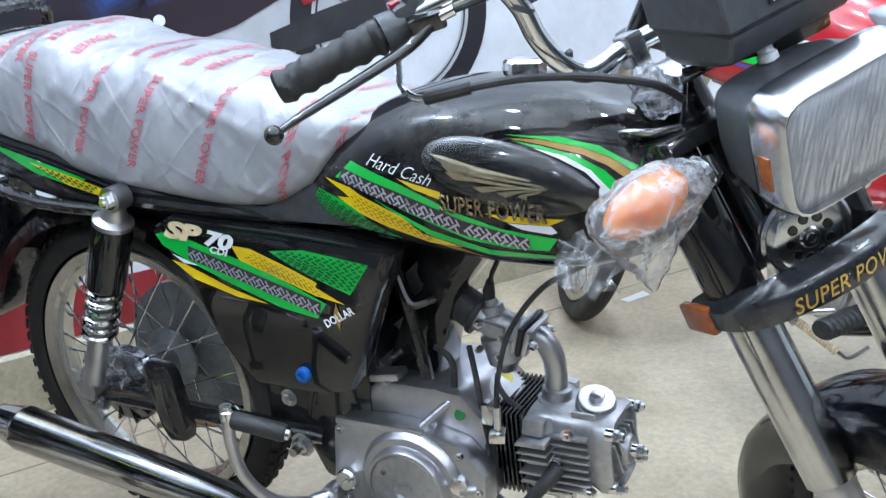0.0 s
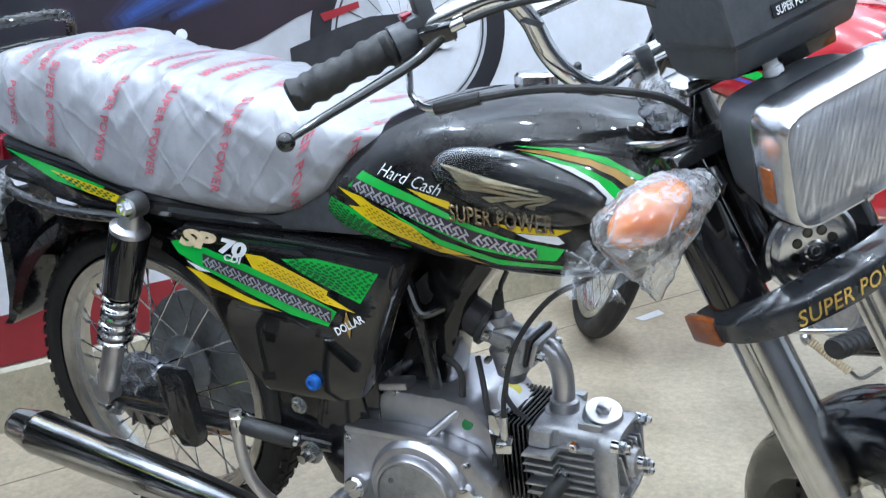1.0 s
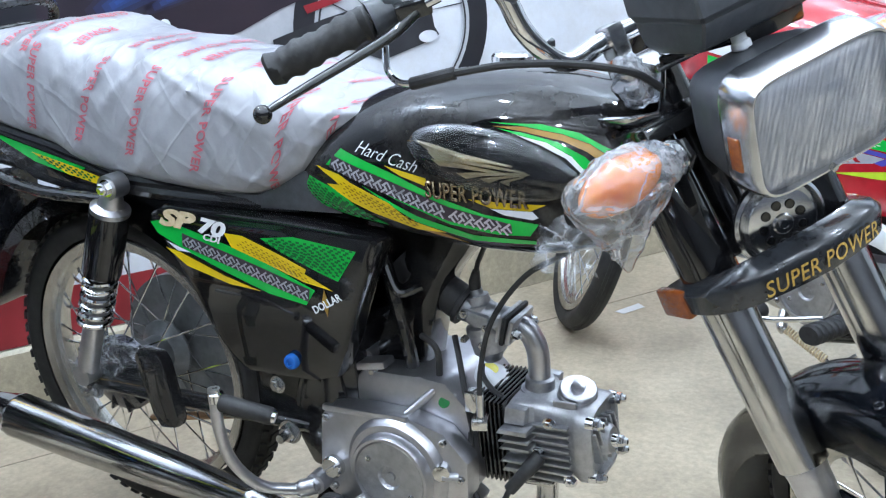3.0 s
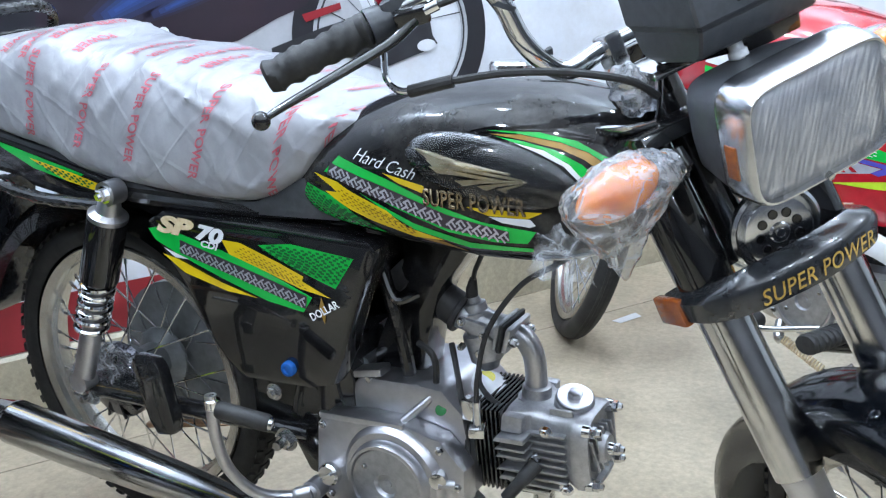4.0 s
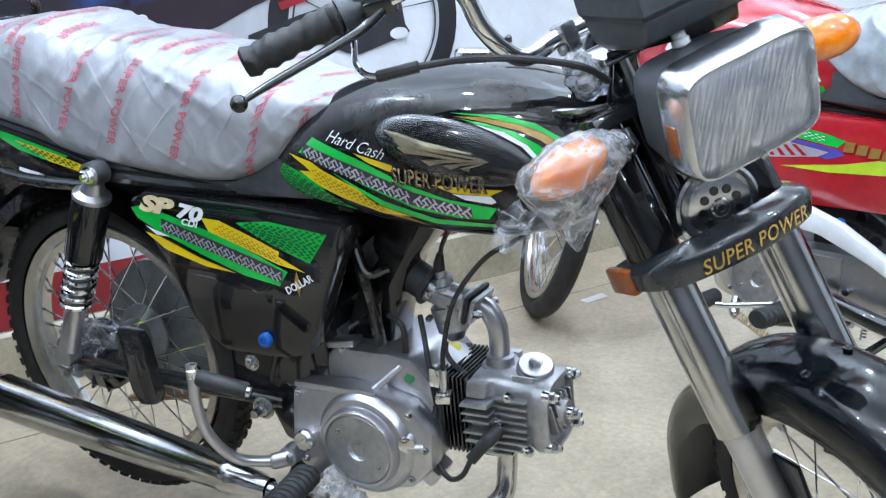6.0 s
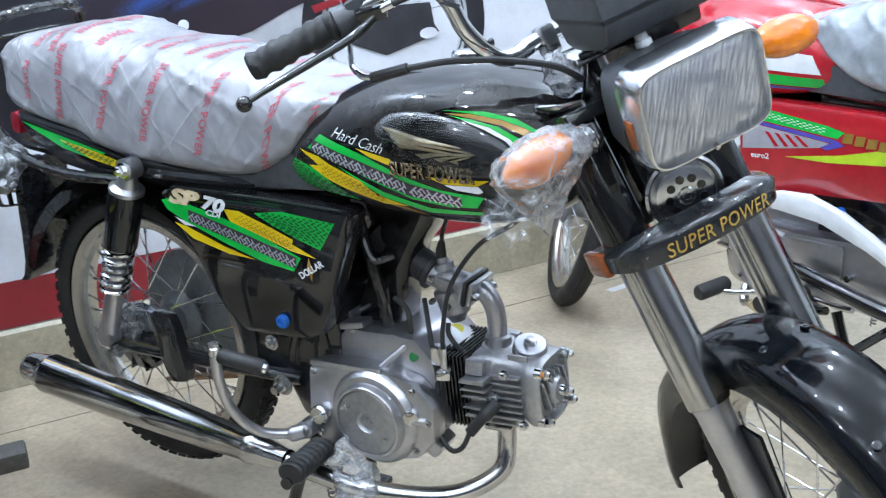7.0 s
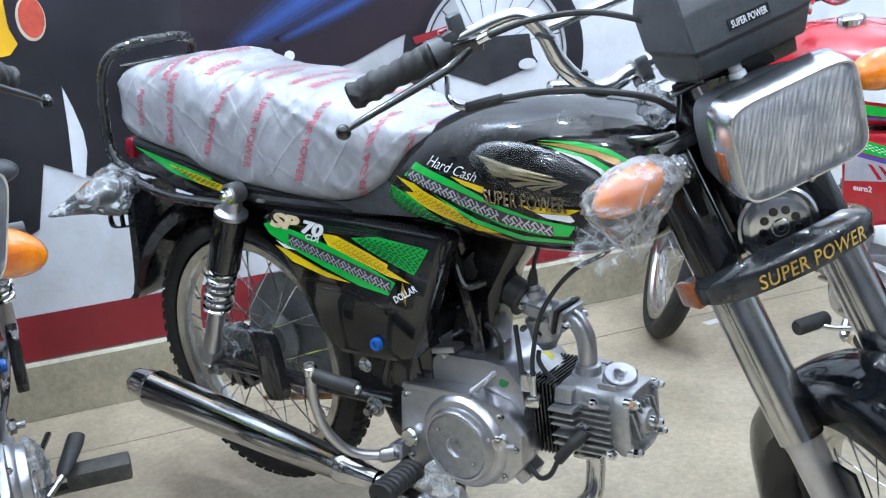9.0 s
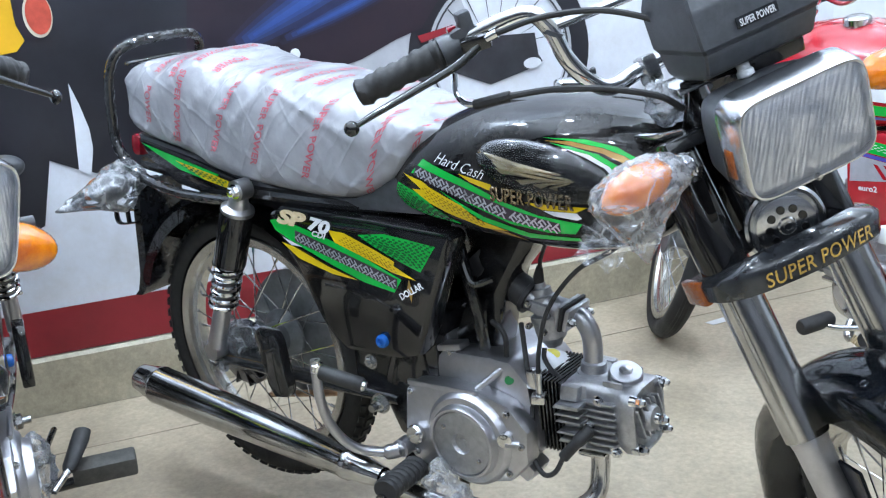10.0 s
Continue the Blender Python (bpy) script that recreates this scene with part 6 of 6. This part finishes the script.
    rings(bm, [squarish(x, w, h, 0.836, 0.3) for x, w, h in ((1.170, 0.080, 0.058), (1.184, 0.0795, 0.0575), (1.189, 0.075, 0.053), (1.194, 0.045, 0.03), (1.195, 0.002, 0.002))], cap=False)
    P("lens", bm, "lens_glass", hl, "clear ribbed glass lens", front=True)
    bm = bmesh.new()
    ny, nz = 190, 26
    grid = []
    for i in range(ny + 1):
        y = -0.072 + 0.144 * i / ny
        row = []
        for j in range(nz + 1):
            z = -0.050 + 0.100 * j / nz
            fan = y * (1 + 2.2 * z)
            rib = 0.0006 * math.cos(2 * math.pi * fan / 0.0060) + 0.0005 * math.sin(z * 150 + 3 * y * y * 900)
            row.append(bm.verts.new((1.181 - 0.35 * y * y + rib, y, 0.836 + z)))
        grid.append(row)
    for i in range(ny):
        for j in range(nz):
            bm.faces.new((grid[i][j], grid[i + 1][j], grid[i + 1][j + 1], grid[i][j + 1]))
    P("ribbed_glass", bm, "lens_glass", hl, "clear glass with pressed ribs", front=True, angle=80)
    # Amber patch put on each bezel side for a reflection in the chrome.
    for sd in (-1, 1):
        bm = bmesh.new()
        box(bm, (0.016, 0.003, 0.036), (1.153, sd * 0.0858, 0.824), (0, 0, 0), 0.0015)
        P("reflection_patch", bm, "amber_dark", hl, "amber patch standing in for a reflection in the bezel", front=True)
    bm = bmesh.new()
    lathe(bm, [(0, 0.004), (0.006, 0.004), (0.007, 0)], (1.18, 0, 0.779), (1, 0, -0.3), 10)
    P("bezel_screw", bm, "steel", hl, front=True)

    # -- horn, bumper bar, reflectors
    bm = bmesh.new()
    hx = Vector((1.100, -0.006, 0.684))
    hd = Vector((1.0, -0.24, 0.16)).normalized()
    lathe(bm, [(-0.034, 0.030), (-0.030, 0.040), (-0.012, 0.044), (-0.010, 0.050), (-0.006, 0.052), (-0.001, 0.0515), (0.002, 0.048), (0.0005, 0.044), (-0.0015, 0.041), (0.001, 0.0395), (0.004, 0.038), (0.0055, 0.034), (0.006, 0.012), (0.008, 0.010), (0.008, 0)], hx, hd, 48)
    horn = P("horn", bm, "bezel", front=True)
    d = hd
    u = d.cross(Vector((0, 0, 1))).normalized()
    v = d.cross(u)
    for k in range(10):
        a = 2 * math.pi * k / 9
        q = hx + d * (0.0062 if k < 9 else 0.0085) + (u * math.cos(a) + v * math.sin(a)) * (0.0225 if k < 9 else 0)
        bm = bmesh.new()
        lathe(bm, [(0, 0.0056), (0.0014, 0.0052), (0.0014, 0.0046), (0.0006, 0.0044), (0.0005, 0)], q, d, 14)
        P("sound_hole", bm, ["chrome"] if k == 9 else ["black_metal"], horn, front=True)
    bm = bmesh.new()
    path = curve([(1.030, -0.112, 0.612), (1.075, -0.114, 0.630), (1.112, -0.104, 0.645), (1.138, -0.072, 0.657), (1.150, 0, 0.662), (1.138, 0.072, 0.657), (1.112, 0.104, 0.645), (1.075, 0.114, 0.630), (1.030, 0.112, 0.612)], 6)
    loops = []
    for i, p in enumerate(path):
        t = (path[min(i + 1, len(path) - 1)] - path[max(i - 1, 0)]).normalized()
        nrm = Vector((-t.y, t.x, 0)).normalized() * -1
        hgt = 0.0225 - 0.012 * abs(i / (len(path) - 1) - 0.5)
        loops.append([p + nrm * o + Vector((0, 0, z)) for o, z in ((-0.014, -hgt * 0.9), (0.004, -hgt), (0.009, -hgt * 0.85), (0.010, hgt * 0.45), (0.002, hgt * 0.85), (-0.02, hgt), (-0.022, hgt * 0.85))])
    rings(bm, loops)
    bump = P("fork_bumper", bm, "grey_plastic", front=True, angle=50)
    for sd in (-1, 1):
        bm = bmesh.new()
        box(bm, (0.052, 0.012, 0.033), (1.052, sd * 0.122, 0.617), (0, -20, sd * -2), 0.004)
        P("reflector", bm, "amber_dark", bump, "amber side reflector", front=True)
    if green:
        b = text_mesh("SUPER POWER", 0.029, 0.0, 0.0002, 0.0, "CENTER", 1.06)
        bmesh.ops.triangulate(b, faces=b.faces[:])
        for v in b.verts:
            s = v.co.x * 0.76
            xx = 1.1612 - 1.45 * s * s - 40.0 * s**4
            v.co = Vector((xx + 0.001, s, 0.6515 + v.co.y - 0.75 * s * s))
        P("gold_letters", b, "holo", bump, "glittering gold foil lettering", front=True, smooth=False)

    # -- indicators in bags
    for sd in (-1, 1):
        bm = bmesh.new()
        rod(bm, (1.075, sd * 0.10, 0.805), (1.085, sd * 0.15, 0.814), 0.009)
        ind = P("front_indicator", bm, "black_plastic", front=True)
        bm = bmesh.new()
        tilt = Matrix.Rotation(radians(sd * -8), 4, "X")
        if style == "plain":
            tilt = Matrix.Translation((0, -0.058 * sd, -0.026)) @ tilt @ Matrix.Scale(1.15, 4)
        ball(bm, (1.092, sd * 0.178, 0.816), (0.028, 0.048, 0.025), tilt, 24)
        P("amber_lens", bm, "amber", ind, "amber indicator lens", front=True)
        if green and sd < 0:
            bm = bmesh.new()
            b2 = bmesh.new()
            bmesh.ops.create_uvsphere(b2, u_segments=84, v_segments=52, radius=1.0)
            for v in b2.verts:
                p = Vector((v.co.x * 0.036, v.co.y * 0.062, v.co.z * 0.036))
                low = max(0.0, -v.co.z)
                p.z -= 0.066 * low ** 2.0
                p.x = p.x * (1 - 0.66 * low) - 0.010 * low ** 2
                p.y = p.y * (1 - 0.72 * low ** 2) - 0.012 * low ** 2
                knot = v.co.dot(Vector((-0.72, -0.52, -0.46)))
                if knot > 0.8:
                    p += Vector((-0.72, -0.52, -0.30)) * 0.026 * ((knot - 0.8) / 0.2) ** 2 + Vector((0, 0, 0.010))
                f = noise.noise(p * 32 + Vector((sd * 5.0, 0, 0))) + 0.9 * abs(noise.noise(p * 75 + Vector((0, sd * 3.0, 0))))
                f += 1.1 * (1 - abs(noise.noise(p * 62 + Vector((7.0, sd * 3.0, 0))))) ** 6
                v.co = p + Vector((v.co.x, v.co.y, v.co.z * 0.4)) * 0.0036 * f
            merge(bm, b2, Matrix.Translation((1.092, sd * 0.174, 0.812)))
            b2 = bmesh.new()
            tube(b2, curve([(1.085, sd * 0.15, 0.813), (1.08, sd * 0.13, 0.81), (1.076, sd * 0.105, 0.805)]), [0.030, 0.024, 0.02, 0.018, 0.016, 0.015, 0.014, 0.013, 0.014, 0.016, 0.017, 0.016, 0.018], 22, cap=False)
            for v in b2.verts:
                v.co += Vector((1, 0.4, 1)) * 0.004 * noise.noise(v.co * 160)
            merge(bm, b2)
            P("bag", bm, "milky_film", ind, "crumpled clear plastic bag", front=True)

    # -- front fender
    bm = bmesh.new()
    loops = []
    for k in range(45):
        a = radians(-8 + (212 if green else 140) * k / 44)
        d = Vector((math.cos(a), 0, math.sin(a)))
        w = 1.0 - 0.12 * max(0.0, (k - 30) / 14)
        deep = 0.052 if k < 30 else 0.052 - 0.02 * (k - 30) / 14
        flare = interp(math.degrees(a), (148, 165, 190, 201), (0, 0.03, 0.068, 0.095))
        loops.append([Vector((FRONT_X, y * w, FRONT_Z)) + d * (0.300 + flare + dr) for y, dr in ((-0.054, -deep - 0.004), (-0.058, -deep), (-0.0585, -0.022), (-0.053, -0.004), (-0.038, 0.006), (-0.018, 0.011), (0, 0.012), (0.018, 0.011), (0.038, 0.006), (0.053, -0.004), (0.0585, -0.022), (0.058, -deep), (0.054, -deep - 0.004))])
    rings(bm, loops, closed=False, cap=False)
    bmesh.ops.solidify(bm, geom=bm.faces[:], thickness=0.0016)
    fender = P("front_fender", bm, "fender_paint", front=True, angle=50)
    for sd in (-1, 1):
        for k in (8, 15, 22):
            a = radians(-8 + 212 * k / 44)
            bm = bolt(bmesh.new(), Vector((FRONT_X, sd * 0.03, FRONT_Z)) + Vector((math.cos(a), 0, math.sin(a))) * 0.3085, (math.cos(a), sd * 0.3, math.sin(a)), 0.006, 0.004, False)
            P("rivet", bm, "fender_paint", fender, front=True)
        bm = bmesh.new()
        plate(bm, [(1.21, 0.405), (1.255, 0.415), (1.30, 0.27), (1.335, 0.25), (1.32, 0.225), (1.275, 0.235)], sd * 0.060, sd * 0.066, 0.002)
        P("fender_stay", bm, "fender_paint", fender, front=True)

    # -- handlebar, grips, levers, mirror clamp
    bm = bmesh.new()
    half = [(0.90, -0.05, 0.872), (0.899, -0.10, 0.866), (0.897, -0.128, 0.89), (0.891, -0.145, 0.925), (0.884, -0.153, 0.968), (0.873, -0.173, 0.996), (0.846, -0.228, 0.991), (0.825, -0.277, 0.98), (0.79, -0.395, 0.962)]
    tube(bm, curve([(x, -y, z) for x, y, z in half[::-1]] + half, 6), 0.0115, 16)
    tube(bm, [(0.884, -0.150, 0.969), (0.89, 0, 0.966), (0.884, 0.150, 0.969)], 0.007, 12)
    bar = P("handlebar", bm, "chrome", front=True)
    for sd in (-1, 1):
        bm = bmesh.new()
        a, b = Vector((0.823, sd * 0.283, 0.979)), Vector((0.788, sd * 0.402, 0.961))
        n = 30
        rr = [0.0170 + (0.0030 if k < 3 else 0.0018 if k > n - 4 else 0.0) + 0.0022 * math.sin(math.pi * k / n * 2.2) ** 2 - (0.003 if k in (0, n) else 0) for k in range(n + 1)]
        tube(bm, [a.lerp(b, k / n) for k in range(n + 1)], rr, 26)
        for v in bm.verts:
            along = (v.co - a).dot((b - a).normalized())
            v.co += (v.co - a - (b - a).normalized() * along) * 0.07 * math.sin(along * 330 + math.atan2(v.co.z - 0.97, v.co.x - 0.81) * 2)
        P("grip", bm, "rubber", bar, "ribbed black rubber grip", front=True)
        bm = bmesh.new()
        tube(bm, [(0.828, sd * 0.258, 0.981), (0.824, sd * 0.284, 0.979)], [0.019, 0.021], 20)
        box(bm, (0.03, 0.026, 0.034), (0.83, sd * 0.252, 0.988), (10, 0, sd * 15), 0.006)
        box(bm, (0.02, 0.02, 0.035), (0.836, sd * 0.245, 1.006), (0, 0, 0), 0.006)
        P("switch_housing", bm, "black_plastic", bar, front=True)
        bm = bmesh.new()
        box(bm, (0.014, 0.012, 0.008), (0.825, sd * 0.262, 1.003), (0, 0, 0), 0.002)
        P("switch_button", bm, "red_lens", bar, front=True)
        bm = bmesh.new()
        pts = curve([(0.858, sd * 0.243, 0.979), (0.856, sd * 0.275, 0.966), (0.850, sd * 0.33, 0.956), (0.842, sd * 0.40, 0.945), (0.84, sd * 0.428, 0.94)])
        tube(bm, pts, [0.010 - 0.005 * k / len(pts) for k in range(len(pts))], 12, flat=0.7)
        ball(bm, (0.84, sd * 0.434, 0.939), (0.0105, 0.0105, 0.0105), None, 16)
        box(bm, (0.026, 0.04, 0.02), (0.853, sd * 0.243, 0.982), (0, 0, sd * 20), 0.005)
        P("brake_lever", bm, "black_metal", bar, front=True)
        bm = bmesh.new()
        tube(bm, [(0.866, sd * 0.232, 0.985), (0.873, sd * 0.218, 0.988)], 0.006, 12)
        P("cable_adjuster", bm, "chrome", bar, front=True)
        bm = bmesh.new()
        tube(bm, curve([(0.873, sd * 0.218, 0.988), (0.905, sd * 0.17, 0.994), (0.945, sd * 0.115, 0.988), (0.975, sd * 0.075, 0.970), (1.005, sd * 0.04, 0.945)]), 0.0042, 8)
        P("brake_cable", bm, "rubber", bar, front=True)
    # throttle bend and cable
    bm = bmesh.new()
    tube(bm, curve([(0.820, -0.276, 0.945), (0.826, -0.284, 0.920), (0.838, -0.279, 0.906), (0.852, -0.266, 0.902)]), 0.0042, 10)
    P("throttle_bend", bm, "chrome", bar, front=True)
    bm = bmesh.new()
    tube(bm, curve([(0.847, -0.270, 0.902), (0.864, -0.250, 0.904), (0.879, -0.229, 0.905)]), 0.0072, 10)
    tube(bm, curve([(0.879, -0.229, 0.905), (0.912, -0.180, 0.901), (0.948, -0.125, 0.886), (0.980, -0.075, 0.862), (0.99, -0.05, 0.835)]), 0.0046, 8)
    P("throttle_cable", bm, "rubber", bar, front=True)
    for x, y, z in ((0.898, -0.118, 0.875), (0.886, -0.152, 0.962)):
        bm = bmesh.new()
        lathe(bm, [(-0.003, 0.0145), (0.003, 0.0145)], (x, y, z), (0.0, 0.6, 0.8), 14)
        box(bm, (0.006, 0.006, 0.018), (x, y, z + 0.018), (0, 20, 0), 0.001)
        P("cable_tie", bm, "black_plastic", bar, front=True)

    # -- instrument housing
    bm = bmesh.new()
    rings(bm, [[Vector((x, y * w, z)) for y, w in ((-1, w0), (-0.9, w0), (0.9, w0), (1, w0)) for _ in (0,)] + [Vector((x2, y * w, z2)) for y, w in ((1, w0), (0.9, w0), (-0.9, w0), (-1, w0))] for x, z, x2, z2, w0 in ((1.064, 0.891, 1.000, 0.876, 0.080), (1.087, 0.902, 0.985, 0.884, 0.088), (1.097, 0.927, 0.978, 0.905, 0.091), (1.098, 0.936, 0.977, 0.914, 0.0915), (1.102, 0.938, 0.972, 0.916, 0.096), (1.094, 0.985, 0.966, 0.968, 0.098), (1.076, 1.012, 0.976, 0.998, 0.090))])
    bmesh.ops.bevel(bm, geom=bm.edges[:], offset=0.003, segments=1, affect="EDGES")
    for v in bm.verts:
        v.co.y = v.co.y * 0.82 + 0.016
    sp = P("speedometer", bm, "black_plastic", front=True, angle=20)
    bm = bmesh.new()
    lathe(bm, [(0, 0.05), (0.008, 0.05), (0.010, 0.046), (0.006, 0.044), (0.006, 0)], (1.026, 0, 1.004), (-0.12, 0, 1), 32)
    P("dial", bm, "lens_glass", sp, front=True)
    bm = bmesh.new()
    box(bm, (0.002, 0.054, 0.013), (1.1005, 0.012, 0.955), (0, -9.5, 0), 0.0005)
    tag = P("name_plate", bm, "grey_plastic", sp, front=True)
    if green:
        b = text_mesh("SUPER POWER", 0.0115, 0.0, 0.0002, 0.0, "CENTER", 1.0)
        for v in b.verts:
            v.co = Vector((1.1028 - 0.167 * v.co.y, v.co.x * 0.62 + 0.012, 0.951 + v.co.y))
        P("white_letters", b, "white_vinyl", tag, "small white lettering", front=True, smooth=False)
    bm = bmesh.new()
    tube(bm, [(1.062, 0.0, 0.905), (1.068, 0.0, 0.886), (1.069, 0.0, 0.884), (1.071, 0.0, 0.878)], [0.008, 0.008, 0.0105, 0.0105], 14)
    tube(bm, [(1.071, 0.0, 0.878), (1.074, 0.0, 0.862)], 0.006, 12)
    P("drive_nut", bm, "white_enamel", sp, front=True)
    bm = bmesh.new()
    box(bm, (0.03, 0.08, 0.03), (1.045, 0.05, 0.885), (0, 0, 0), 0.004)
    tube(bm, curve([(1.0, -0.05, 0.87), (1.03, -0.03, 0.878), (1.06, 0.02, 0.88)]), 0.004, 8)
    P("bracket", bm, "black_metal", sp, front=True)

    # -- cables at the engine
    bm = bmesh.new()
    tube(bm, curve([(0.70, -0.085, 0.39), (0.703, -0.085, 0.43), (0.72, -0.08, 0.50), (0.76, -0.06, 0.56), (0.82, -0.05, 0.60), (0.90, -0.055, 0.68)]), 0.0037, 8)
    P("clutch_cable", bm, "rubber")
    bm = bmesh.new()
    tube(bm, curve([(0.660, -0.004, 0.533), (0.675, -0.02, 0.56), (0.71, -0.04, 0.60), (0.80, -0.05, 0.64)]), 0.0035, 8)
    P("choke_cable", bm, "rubber")
    bm = bmesh.new()
    tube(bm, curve([(0.595, -0.05, 0.447), (0.618, -0.06, 0.443), (0.626, -0.06, 0.425), (0.622, -0.055, 0.388)]), 0.0045, 8)
    P("fuel_hose", bm, "rubber")
    bm = bmesh.new()
    tube(bm, curve([(0.668, -0.014, 0.402), (0.672, -0.022, 0.388), (0.69, -0.03, 0.374), (0.71, -0.035, 0.366)]), 0.004, 8)
    P("fuel_hose", bm, "rubber")
    # loose film behind the indicator
    if green:
        bm = bmesh.new()
        b2 = bmesh.new()
        n = 14
        g = [[b2.verts.new((0.815 + 0.075 * i / n + 0.01 * noise.noise(Vector((i * 0.4, j * 0.5, 1.0))), -0.128 - 0.03 * (j / n) + 0.012 * noise.noise(Vector((i * 0.35, j * 0.4, 5.0))), 0.662 - 0.055 * j / n + 0.012 * noise.noise(Vector((i * 0.3, j * 0.3, 9.0))))) for j in range(n + 1)] for i in range(n + 1)]
        for i in range(n):
            for j in range(n):
                b2.faces.new((g[i][j], g[i + 1][j], g[i + 1][j + 1], g[i][j + 1]))
        merge(bm, b2)
        P("loose_film", bm, "bag_film", tank, "loose clear plastic film")
    return root


motorcycle("black motorcycle with green and yellow stripes and plastic-wrapped seat", "black_paint", -40.9, "green")
red_bike = motorcycle("red motorcycle with white, green and blue stripes near the wall", "red_paint", -42.0, "red")
red_bike.matrix_basis = pose(1.552, 0.679, 0, 0, 0, 160.0)
left_bike = motorcycle("black motorcycle standing beside another at the poster wall", "black_paint", 29.0, "plain")
left_bike.matrix_basis = pose(-0.533, -0.378, 0, 0, 0, -30)
